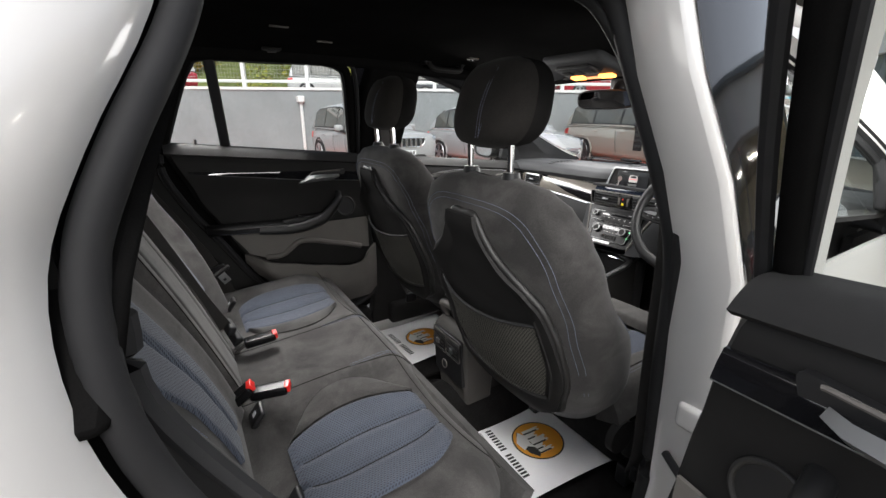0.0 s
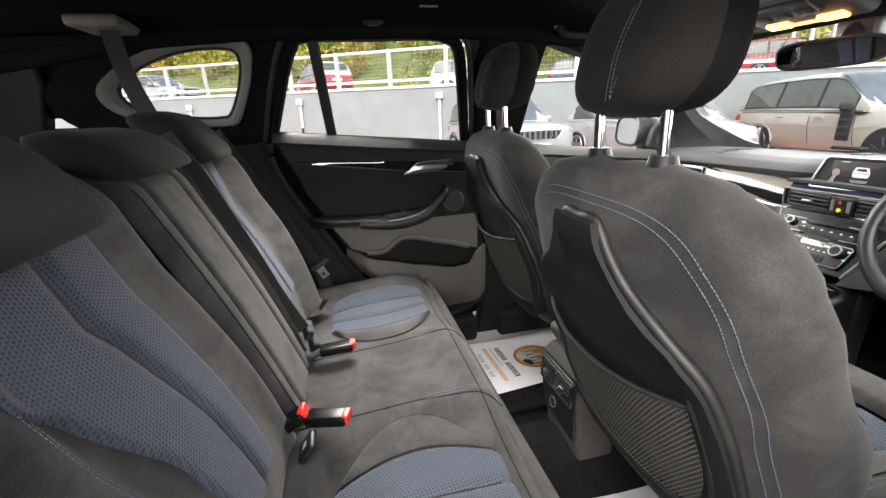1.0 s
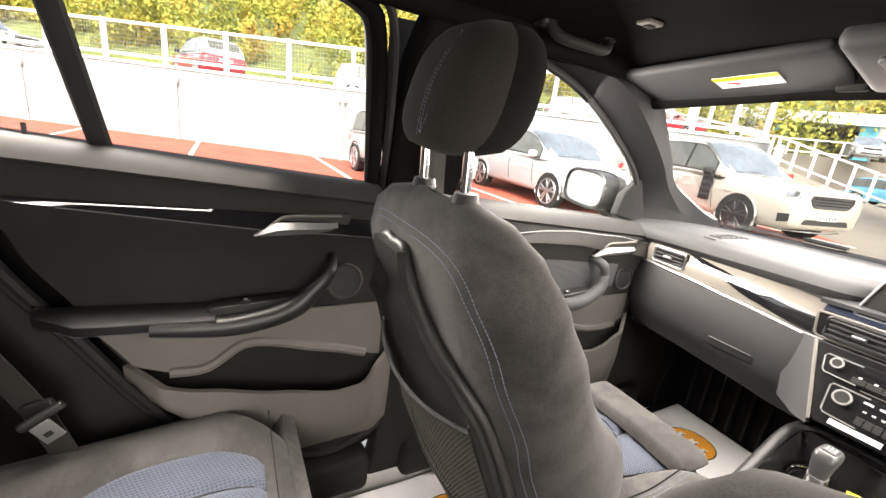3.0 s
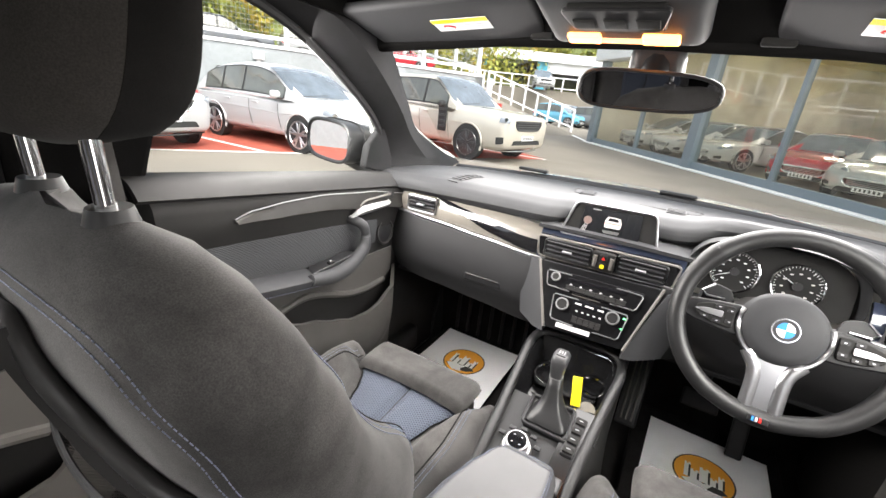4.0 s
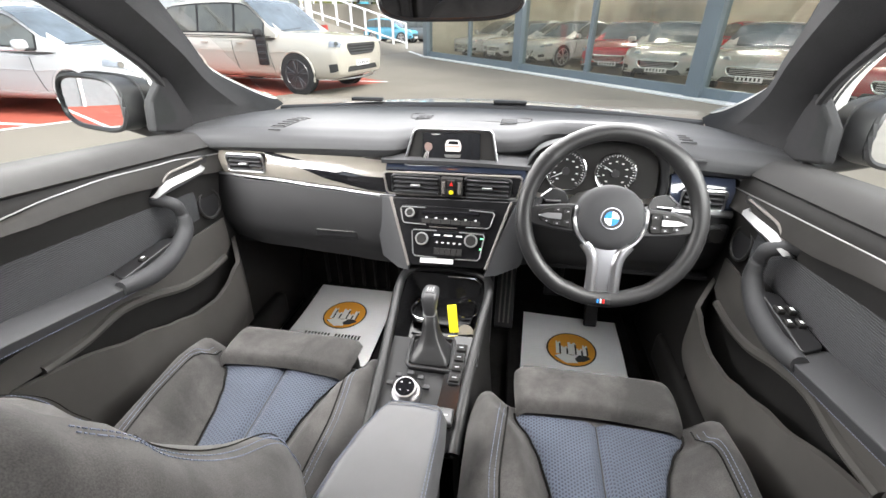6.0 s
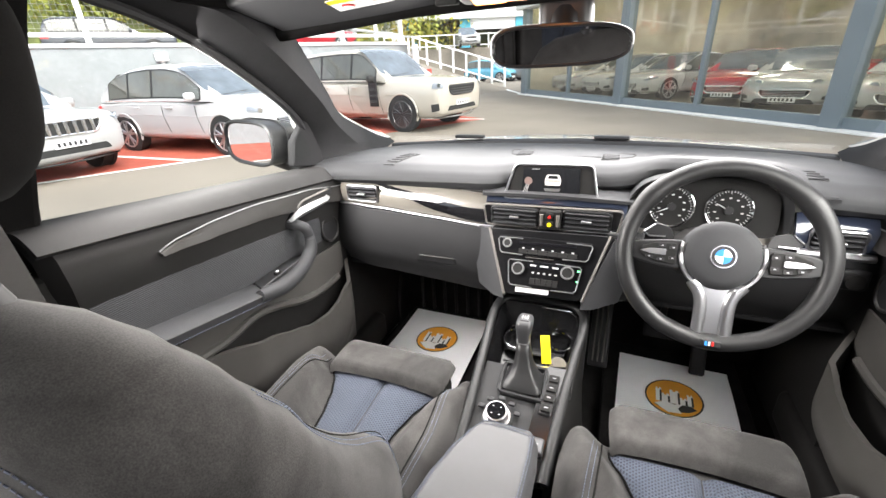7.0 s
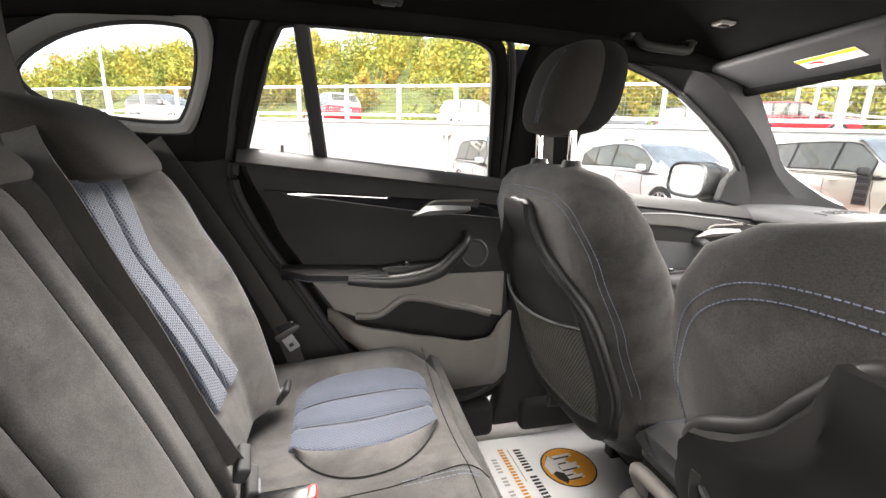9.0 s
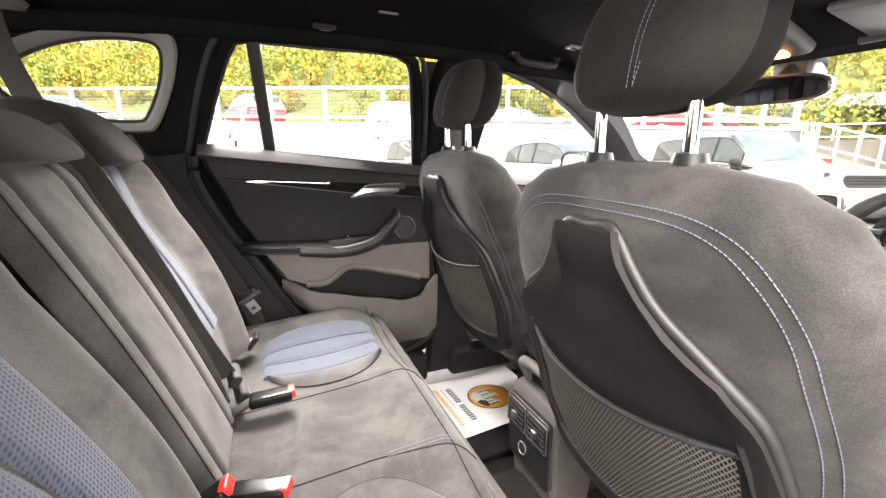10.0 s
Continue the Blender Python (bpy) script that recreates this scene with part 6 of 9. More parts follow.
# glovebox lid line and handle
part("glovebox_seam", tube(smooth_path([lower(a, b)[:1] + (lower(a, b)[1] - 0.002, lower(a, b)[2]) for a, b in ((0.04, 0.42), (0.12, 0.56), (0.22, 0.62), (0.36, 0.72), (0.38, 0.95))], 6), 0.002, 5), BLACK, dash)
gx = lower(0.262, 0.62)
part("glovebox_handle", rbox(-0.335, gx[1] - 0.008, 0.87, 0.13, 0.016, 0.03, 0.008), BLACK, dash, "black glovebox handle")
part("handle_edge", rbox(-0.335, gx[1] - 0.017, 0.88, 0.11, 0.006, 0.006, 0.0025), LIP, dash)


def air_vent(x0, x1, z0, z1, y, name, rim):
    w, h = x1 - x0, z1 - z0
    v = part(name, prism(round_poly([(x0, z0), (x1, z0), (x1, z1), (x0, z1)], 0.008), lambda a, b, c: (a, y + c, b), 0.004, 0.03), BLACK, dash, "black air vent")
    for i in range(4):
        part("vent_slat", rbox((x0 + x1) / 2, y + 0.002, z0 + h * (i + 0.5) / 4, w - 0.012, 0.02, 0.0035, 0.0015), SOFT, v)
    part("vent_rim", tube([(a, y, b) for a, b in round_poly([(x0, z0), (x1, z0), (x1, z1), (x0, z1)], 0.01)], 0.0035, 6, closed=True), rim, v)
    part("vent_tab", rbox((x0 + x1) / 2, y - 0.009, (z0 + z1) / 2, 0.026, 0.012, 0.006, 0.002), SATIN, v, "satin vent tab")
    return v


air_vent(-0.655, -0.545, 1.03, 1.078, 0.737, "air_vent", SATIN)
air_vent(-0.165, -0.035, 1.003, 1.052, 0.722, "air_vent", BLACK)
air_vent(0.03, 0.15, 1.006, 1.055, 0.722, "air_vent", BLACK)
air_vent(0.565, 0.665, 1.003, 1.052, 0.735, "air_vent", SATIN)
part("vent_surround", prism(round_poly([(-0.182, 0.996), (0.168, 1.0), (0.178, 1.064), (-0.19, 1.058)], 0.01), lambda a, b, c: (a, 0.727 + c, b), 0.0, 0.02), PIANO, dash, bevel=0.003)
part("vent_bezel", tube([(a, 0.727, b) for a, b in round_poly([(-0.182, 0.996), (0.168, 1.0), (0.178, 1.062), (-0.19, 1.056)], 0.012)], 0.003, 6, closed=True), GREYTRIM_LIT, dash)
part("switch_block", rbox(-0.003, 0.72, 1.028, 0.058, 0.02, 0.052, 0.004), HARD, dash)
part("hazard_switch", rbox(-0.003, 0.709, 1.04, 0.02, 0.006, 0.02, 0.003), HARD, dash)
part("hazard_mark", prism([(-0.008, 1.036), (0.002, 1.036), (-0.003, 1.045)], lambda a, b, c: (a, 0.705 - c, b), 0.0, 0.001), RED, dash, "red warning triangle")
part("lock_switch", rbox(-0.003, 0.709, 1.017, 0.02, 0.006, 0.018, 0.003), HARD, dash)
part("lock_mark", disc((-0.003, 0.7055, 1.017), (0, -1, 0), 0.006, 0.001, 14), YELLOW, dash, "amber lock mark")
for x in (-0.024, 0.018):
    part("thumb_wheel", tube([(x, 0.712, 1.012), (x, 0.71, 1.044)], 0.005, 10), GREYTRIM_LIT, dash)

# display
disp = thing("display", (-0.012, 0.78, 1.06), "dashboard display screen in a thin satin metal frame", "screen")
lean = lambda a, b, c: (a, 0.76 + c + 0.12 * (b - 1.06), b)
outer = [(-0.142, 1.066), (0.112, 1.072), (0.092, 1.165), (-0.112, 1.162)]
part("housing", prism(round_poly(outer, 0.012), lean, 0.004, 0.03), HARD, disp, bevel=0.003)
part("frame", tube([lean(a, b, 0.0) for a, b in round_poly(outer, 0.014)], 0.0032, 8, closed=True), SATIN, disp, "satin metal frame")
SCREEN = mat("screen_glass", (0.006, 0.0065, 0.008), 0.2, vary=0.1, coat=0.6)
part("screen", prism([(-0.092, 1.076), (0.064, 1.079), (0.06, 1.156), (-0.089, 1.153)], lean, 0.0, 0.004), SCREEN, disp)
LIT = glow("screen_grey", (0.4, 0.38, 0.37), 0.1)
LIT_RED = glow("screen_red", (0.5, 0.1, 0.08), 0.5)
flat = lambda a, b, c: lean(a, b, -0.001 - c)
pic = part("car_picture", prism(round_poly([(-0.028, 1.108), (0.012, 1.109), (0.014, 1.124), (0.008, 1.138), (-0.024, 1.138), (-0.03, 1.124)], 0.004), flat, 0, 0.0006), LIT, disp)
part("picture_glass", prism([(-0.022, 1.127), (0.006, 1.127), (0.003, 1.135), (-0.019, 1.135)], flat, 0.0007, 0.001), SCREEN, pic)
part("picture_lamps", prism([(-0.028, 1.119), (0.012, 1.12), (0.012, 1.123), (-0.028, 1.122)], flat, 0.0007, 0.001), LIT_RED, pic)
part("picture_fan", prism([(-0.026, 1.092), (0.01, 1.093), (0.014, 1.101), (-0.032, 1.1)], flat, 0, 0.0005), mat("screen_shade", (0.08, 0.08, 0.08), 0.4), disp)
part("picture_globe", disc(flat(-0.074, 1.118, 0), (0, -1, 0.1), 0.011, 0.0006, 18), mat("screen_brown", (0.16, 0.11, 0.1), 0.4), disp)
for i in range(3):
    part("picture_line", prism([(-0.09 + 0.006 * i, 1.082), (-0.0885 + 0.006 * i, 1.082), (-0.078 + 0.003 * i, 1.108), (-0.079 + 0.003 * i, 1.108)], flat, 0, 0.0005), LIT, disp)
part("picture_title", prism([(-0.066, 1.1495), (-0.045, 1.15), (-0.045, 1.1515), (-0.066, 1.151)], flat, 0, 0.0005), LIT, disp)
# defroster vents in the pad
def pad_height(x, y):
    return min((abs(pad_point(x, k / 200)[1] - y), pad_point(x, k / 200)[2]) for k in range(200))[1] + 0.012


for x, y, w, l, lean in ((-0.12, 0.943, 0.045, 0.06, 0.0), (0.13, 0.914, 0.05, 0.07, 0.0), (-0.498, 0.83, 0.04, 0.13, 0.28), (0.562, 0.78, 0.04, 0.1, -0.28)):
    n = 4 if l < 0.08 else 7
    dv = part("defroster_vent", loft([[(x + lean * q - w / 2, y + q, pad_height(x, y + q) - 0.006), (x + lean * q + w / 2, y + q, pad_height(x, y + q) - 0.006), (x + lean * q + w / 2, y + q, pad_height(x, y + q) + 0.002), (x + lean * q - w / 2, y + q, pad_height(x, y + q) + 0.002)] for q in [l * (i / 6 - 0.5) for i in range(7)]]), BLACK, dash, "black defroster grille")
    for i in range(n):
        q = l * ((i + 0.5) / n - 0.5)
        part("vent_slat", rbox(x + lean * q, y + q, pad_height(x, y + q) + 0.003, w - 0.004, 0.005, 0.004, 0.001), SOFT, dv)
part("display_shelf", sheet(lambda u, v: (-0.2 + 0.41 * u, 0.745 + 0.15 * v, 1.083 + 0.02 * v + 0.004 * math.sin(math.pi * u)), 16, 6, 0.01), SOFT, dash, "soft shelf round the display")
part("display_cover", tube([(a, b, pad_height(a, b)) for a, b in round_poly([(-0.16, 0.93), (0.18, 0.9), (0.2, 1.0), (-0.18, 1.04)], 0.02)], 0.002, 5, closed=True), HARD, dash)

# centre stack: radio and climate units
def stack(a, z, c=0.0):
    """A place on the sloping centre panel; c towards the seats."""
    return (a, 0.622 + (z - 0.86) * 0.62 - c, z)


st_poly = round_poly([(-0.098, 0.842), (0.1, 0.848), (0.152, 1.0), (-0.165, 0.994)], 0.012)
panel = part("centre_panel", prism(st_poly, lambda a, b, c: stack(a, b, c), -0.05, 0.0), STACK, dash, "gloss black centre panel", bevel=0.003)
part("panel_edge", tube([stack(-0.1, 0.842), stack(-0.167, 0.994)], 0.004, 6), GREYTRIM_LIT, panel)
part("panel_edge", tube([stack(0.102, 0.848), stack(0.154, 1.0)], 0.004, 6), GREYTRIM_LIT, panel)
for s in (-1, 1):
    part("stack_cheek", loft([[stack(s * w, z, -0.002), stack(s * (w + 0.03), z, -0.012), stack(s * (w + 0.09), z, -0.07), stack(s * w, z, -0.09)] for w, z in ((0.1, 0.83), (0.125, 0.9), (0.15, 0.96), (0.163, 0.99))]), SOFT, dash, "grey side of the centre stack")
def stack_unit(z0, z1, x0, x1, name):
    body = part(name, prism(round_poly([(x0 + 0.01, z0), (x1 - 0.01, z0), (x1, z1), (x0, z1)], 0.01), stack, 0.001, 0.008), STACK, panel)
    h = z1 - z0
    for s0, s1 in ((x0, x0 + 0.075), (x1 - 0.075, x1)):
        d = 1 if s0 == x0 else -1
        c = s0 if d > 0 else s1
        part("satin_bracket", tube([stack(c + d * q, zz, 0.009) for q, zz in ((0.07, z1 - 0.002), (0.008, z1 - 0.003), (0.004, z1 - 0.008), (0.012, z0 + 0.006), (0.018, z0 + 0.001), (0.075, z0))], 0.0016, 6), SILVER_TRIM, body)
    return body


radio = stack_unit(0.94, 0.98, -0.138, 0.118, "radio_unit")
part("disc_slot", prism([(-0.075, 0.964), (0.075, 0.968), (0.075, 0.974), (-0.075, 0.97)], stack, 0.008, 0.0095), PIANO, radio)
for i in range(6):
    part("preset_button", prism([(-0.075 + 0.026 * i, 0.944), (-0.051 + 0.026 * i, 0.9447), (-0.051 + 0.026 * i, 0.9545), (-0.075 + 0.026 * i, 0.954)], stack, 0.008, 0.0105), HARD, radio)
    part("button_mark", prism([(-0.066 + 0.026 * i, 0.9555), (-0.06 + 0.026 * i, 0.9555), (-0.06 + 0.026 * i, 0.9575), (-0.066 + 0.026 * i, 0.9575)], stack, 0.008, 0.0106), LIT, radio)
clim = stack_unit(0.868, 0.93, -0.102, 0.097, "climate_unit")
for i in range(5):
    part("climate_button", prism([(-0.035 + 0.015 * i, 0.876), (-0.022 + 0.015 * i, 0.876), (-0.022 + 0.015 * i, 0.89), (-0.035 + 0.015 * i, 0.89)], stack, 0.008, 0.011), HARD, clim)
    part("button_mark", prism([(-0.032 + 0.015 * i, 0.901), (-0.026 + 0.015 * i, 0.901), (-0.026 + 0.015 * i, 0.9035), (-0.032 + 0.015 * i, 0.9035)], stack, 0.008, 0.0095), LIT, clim)
part("climate_window", prism([(-0.045, 0.912), (0.045, 0.914), (0.045, 0.927), (-0.045, 0.925)], stack, 0.008, 0.009), SCREEN, clim)
for x0, w in ((-0.038, 0.016), (-0.012, 0.022), (0.02, 0.016)):
    part("climate_digit_bar", prism([(x0, 0.917), (x0 + w, 0.917), (x0 + w, 0.9205), (x0, 0.9205)], stack, 0.009, 0.0095), LIT, clim)
LIT_GREEN = glow("green_lamp", (0.1, 0.6, 0.2), 1.0)
for a, b in ((0.083, 0.916), (0.083, 0.893), (0.045, 0.905)):
    part("green_indicator", prism([(a, b), (a + 0.007, b), (a + 0.007, b + 0.003), (a, b + 0.003)], stack, 0.008, 0.0095), LIT_GREEN, clim)
axis = Vector((0, -0.85, 0.53))
for x, z, r, p in ((-0.068, 0.906, 0.017, clim), (0.06, 0.909, 0.017, clim), (-0.106, 0.962, 0.012, radio)):
    k = part("knob", disc(stack(x, z, 0.006), axis, r, 0.016, 24, r * 0.86), HARD, p)
    part("knob_ring", torus(Vector(stack(x, z, 0.006)) + axis * 0.014, axis, r * 0.86, 0.0028, 24, 6), SILVER_TRIM, k, "chrome knob ring")
for a, w in ((-0.055, 0.09), (-0.055, 0.075)):
    part("trim_line", prism([(a, 0.937 if w == 0.09 else 0.932), (a + w, 0.938 if w == 0.09 else 0.933), (a + w, 0.939 if w == 0.09 else 0.9345), (a, 0.938 if w == 0.09 else 0.9335)], stack, 0.0, 0.002), GREYTRIM_LIT, panel)
part("paper_label", prism([(-0.07, 0.852), (0.018, 0.854), (0.018, 0.864), (-0.07, 0.862)], stack, 0.001, 0.003), WHITE_INK, panel, "small white paper label")
part("start_button", disc((0.182, 0.715, 0.945), (0, -0.95, 0.3), 0.022, 0.012, 24), BLACK, dash)
part("button_ring", torus((0.182, 0.704, 0.949), (0, -0.95, 0.3), 0.022, 0.0025, 28, 6), SATIN, dash)
part("light_switch", rbox(0.64, 0.728, 0.945, 0.1, 0.02, 0.05, 0.012), BLACK, dash, "light switch panel")
part("light_knob", disc((0.66, 0.72, 0.945), (0, -1, 0.1), 0.018, 0.012, 20), HARD, dash)

# instrument binnacle
clus = thing("instrument_cluster", (0.35, 0.78, 1.02), "two round chrome-ringed gauges under a black hood", "gauges")
gp = lambda a, b, c: (a, 0.79 - c + 0.25 * (b - 1.06), b)
part("gauge_panel", prism(round_poly([(0.2, 1.005), (0.52, 1.005), (0.515, 1.11), (0.46, 1.14), (0.26, 1.14), (0.205, 1.11)], 0.03), gp, -0.01, 0.0), HARD, clus)
hood = smooth_path([(0.185, 0.76, 1.0), (0.182, 0.758, 1.07), (0.215, 0.752, 1.13), (0.29, 0.745, 1.157), (0.37, 0.743, 1.162), (0.45, 0.747, 1.152), (0.515, 0.754, 1.12), (0.535, 0.76, 1.06), (0.535, 0.765, 1.0)], 6)
part("hood", loft([[p, p + Vector((0, 0.04, 0.0)), Vector((0.36 + (p.x - 0.36) * 0.93, 0.82, 1.08 + (p.z - 1.08) * 0.9)), Vector((0.36 + (p.x - 0.36) * 0.97, p.y + 0.01, 1.08 + (p.z - 1.08) * 0.955))] for p in hood]), SOFT, clus, "soft black hood")
for gx0, big in ((0.288, True), (0.412, False)):
    g_ = part("gauge", disc(gp(gx0, 1.066, 0.0), (0, -1, 0.25), 0.049, 0.004, 36), HARD, clus)
    part("gauge_ring", torus(gp(gx0, 1.066, 0.005), (0, -1, 0.25), 0.05, 0.003, 40, 8), CHROME, g_, "chrome gauge ring")
    ticks = []
    for i in range(33):
        a = radians(225 - 270 * i / 32)
        r0 = 0.039 if i % 4 == 0 else 0.0425
        c, s_ = math.cos(a), math.sin(a)
        ticks.append(prism([(gx0 + r0 * c - 0.0005 * s_, 1.066 + r0 * s_ + 0.0005 * c), (gx0 + 0.045 * c - 0.0005 * s_, 1.066 + 0.045 * s_ + 0.0005 * c), (gx0 + 0.045 * c + 0.0005 * s_, 1.066 + 0.045 * s_ - 0.0005 * c), (gx0 + r0 * c + 0.0005 * s_, 1.066 + r0 * s_ - 0.0005 * c)], gp, 0.004, 0.0052))
    part("tick_marks", total(ticks), WHITE_INK, g_)
    for i in range(0, 33, 4):
        a = radians(225 - 270 * i / 32)
        part("numeral_bar", prism([(gx0 + 0.029 * math.cos(a) + dx, 1.066 + 0.029 * math.sin(a) + dz) for dx, dz in ((-0.003, -0.0014), (0.003, -0.0014), (0.003, 0.0014), (-0.003, 0.0014))], gp, 0.004, 0.005), WHITE_INK if big else LIT, g_)
    a = radians(205 if big else 150)
    part("needle", prism([(gx0 + 0.04 * math.cos(a), 1.066 + 0.04 * math.sin(a)), (gx0 - 0.01 * math.cos(a) - 0.002 * math.sin(a), 1.066 - 0.01 * math.sin(a) + 0.002 * math.cos(a)), (gx0 - 0.01 * math.cos(a) + 0.002 * math.sin(a), 1.066 - 0.01 * math.sin(a) - 0.002 * math.cos(a))], gp, 0.006, 0.008), WHITE_INK, g_)
    part("needle_cap", disc(gp(gx0, 1.066, 0.005), (0, -1, 0.25), 0.01, 0.006, 18), BLACK, g_)

# ---- steering wheel ----
HUB = Vector((0.36, 0.545, 1.045))
AX = Vector((0, -math.cos(radians(22)), math.sin(radians(22))))
UP = Vector((0, math.sin(radians(22)), math.cos(radians(22))))
RX = Vector((1, 0, 0))
wp = lambda a, b, c=0.0: HUB + RX * a + UP * b + AX * c
wheel = thing("steering_wheel", tuple(HUB - UP * 0.19), "black leather steering wheel with three spokes and satin metal inserts", "steering wheel")
turn = [2 * math.pi * k / 72 for k in range(72)]
part("rim", tube([wp(0.178 * math.cos(a), 0.178 * math.sin(a) * (0.985 if math.sin(a) < -0.9 else 1)) for a in turn], [0.0178 + 0.003 * (math.exp(-((math.degrees(a) - 40) / 9) ** 2) + math.exp(-((math.degrees(a) - 140) / 9) ** 2)) for a in turn], 14, closed=True, up=tuple(AX)), LEATHER, wheel, "black leather rim")
for d in (42, 138):
    a = radians(d)
    part("rim_seam", torus(wp(0.178 * math.cos(a), 0.178 * math.sin(a)), (RX * -math.sin(a) + UP * math.cos(a)), 0.0195, 0.0012, 20, 5), BLACK, wheel)
hubs = [(0.0, 0.072), (0.012, 0.071), (0.024, 0.064), (0.031, 0.05), (0.034, 0.0)]
part("airbag_cover", loft([[wp(r * math.cos(a) * 1.03, r * math.sin(a) * 0.98 + 0.0, c - 0.01) for a in turn[::2]] for c, r in hubs[:-1]]), SOFT, wheel, "grained black airbag cover")
part("emblem_ring", torus(wp(0, 0, 0.022), tuple(AX), 0.0215, 0.002, 32, 6), CHROME, wheel)
em = part("emblem", loft([[wp(0.0215 * math.cos(a), 0.0215 * math.sin(a), 0.016 + c) for a in turn[::3]] for c in (0, 0.006)]), INK, wheel, "round black, blue and white emblem")
for q in range(4):
    pts = [(0, 0)] + [(0.0145 * math.cos(radians(90 * q + 9 * k)), 0.0145 * math.sin(radians(90 * q + 9 * k))) for k in range(11)]
    part("emblem_quarter", prism(pts, lambda a, b, c: wp(a, b, 0.0225 + c), 0, 0.0008), BLUE_INK if q % 2 else WHITE_INK, em)
for s in (-1, 1):
    spoke = part("side_spoke", prism(round_poly([(s * 0.064, -0.036), (s * 0.1, -0.034), (s * 0.15, -0.026), (s * 0.172, -0.018), (s * 0.172, 0.01), (s * 0.15, 0.018), (s * 0.1, 0.024), (s * 0.064, 0.026)], 0.008), lambda a, b, c: wp(a, b, c + 0.008 - 0.03 * max(0, abs(a) - 0.13)), -0.02, 0.0), BLACK, wheel, bevel=0.004)
    part("spoke_pod", prism(round_poly([(s * 0.08, -0.026), (s * 0.118, -0.024), (s * 0.146, -0.012), (s * 0.148, 0.006), (s * 0.122, 0.016), (s * 0.08, 0.018)], 0.007), lambda a, b, c: wp(a, b, 0.008 + c), 0.0, 0.006), HARD, spoke, bevel=0.002)
    part("spoke_insert", prism(round_poly([(s * 0.1, -0.009), (s * 0.128, -0.008), (s * 0.15, -0.003), (s * 0.13, 0.003), (s * 0.1, 0.004)], 0.003), lambda a, b, c: wp(a, b, 0.014 + c), 0.0, 0.004), SATIN, spoke, bevel=0.001)
    part("hub_band", tube([wp(s * 0.072 * math.cos(radians(a)), 0.072 * math.sin(radians(a)), 0.01) for a in range(-66, 24, 6)], 0.0045, 6), SATIN, wheel, "satin metal edge")
    for x, z in ((0.087, 0.008), (0.087, -0.014), (0.108, 0.011), (0.108, -0.018), (0.13, -0.014)):
        part("spoke_button", prism(round_poly([(s * (x - 0.007), z - 0.0035), (s * (x + 0.007), z - 0.0035), (s * (x + 0.007), z + 0.0035), (s * (x - 0.007), z + 0.0035)], 0.0015), lambda a, b, c: wp(a, b, 0.014 + c), 0.0, 0.002), BLACK, spoke)
        part("button_mark", prism([(s * (x - 0.002), z - 0.001), (s * (x + 0.002), z - 0.001), (s * (x + 0.002), z + 0.001), (s * (x - 0.002), z + 0.001)], lambda a, b, c: wp(a, b, 0.0162 + c), 0.0, 0.0004), INK_GREY, spoke)
    part("shift_paddle", prism(round_poly([(s * 0.08, 0.024), (s * 0.132, 0.026), (s * 0.145, 0.038), (s * 0.12, 0.058), (s * 0.09, 0.05)], 0.008), lambda a, b, c: wp(a, b, -0.03 + c), 0.0, 0.005), BLACK, wheel, "black shift paddle", bevel=0.0015)
    part("paddle_edge", tube([wp(s * a, b, -0.024) for a, b in ((0.1, 0.03), (0.132, 0.029), (0.142, 0.038), (0.122, 0.055))], 0.002, 6), SATIN, wheel)
for s in (-1, 1):
    part("lower_spoke", tube(smooth_path([wp(s * 0.045, -0.055, 0.006), wp(s * 0.026, -0.09, 0.006), wp(s * 0.024, -0.165, 0.002)], 6), 0.012, 10, flat=0.6, up=tuple(AX)), SATIN, wheel, "satin metal lower spoke")
part("spoke_web", loft([[wp(-w, z, c), wp(w, z, c), wp(w, z, c - 0.01), wp(-w, z, c - 0.01)] for z, w, c in ((-0.06, 0.04, 0.004), (-0.09, 0.022, 0.006), (-0.168, 0.02, 0.0))]), SATIN, wheel)
part("badge", rbox(0, 0, 0, 0.034, 0.013, 0.004, 0.002).move(Matrix.Translation(wp(0, -0.176, 0.018)) @ Matrix((RX, UP, AX)).transposed().to_4x4()), BLACK, wheel, "small striped badge")
for i, mm in enumerate((BLUE_INK, INK_GREY, RED)):
    part("badge_stripe", rbox(0, 0, 0, 0.004, 0.009, 0.002, 0.0005).move(Matrix.Translation(wp(-0.009 + 0.006 * i, -0.176, 0.0205)) @ Matrix((RX, UP, AX)).transposed().to_4x4()), mm, wheel)
part("column_shroud", loft([[HUB + RX * (w * math.cos(a)) + UP * (h * math.sin(a)) - AX * d for a in turn[::4]] for w, h, d in ((0.06, 0.05, 0.04), (0.07, 0.06, 0.1), (0.075, 0.065, 0.2))]), HARD, wheel)
for s in (-1, 1):
    part("stalk", tube([wp(s * 0.06, 0.01, -0.06), wp(s * 0.11, 0.03, -0.06), wp(s * 0.14, 0.03, -0.055)], [0.007, 0.009, 0.011], 10), BLACK, wheel)

# ---- centre console ----
def con_z(y):
    return 0.7 + 0.1 * (y - 0.28) / 0.38


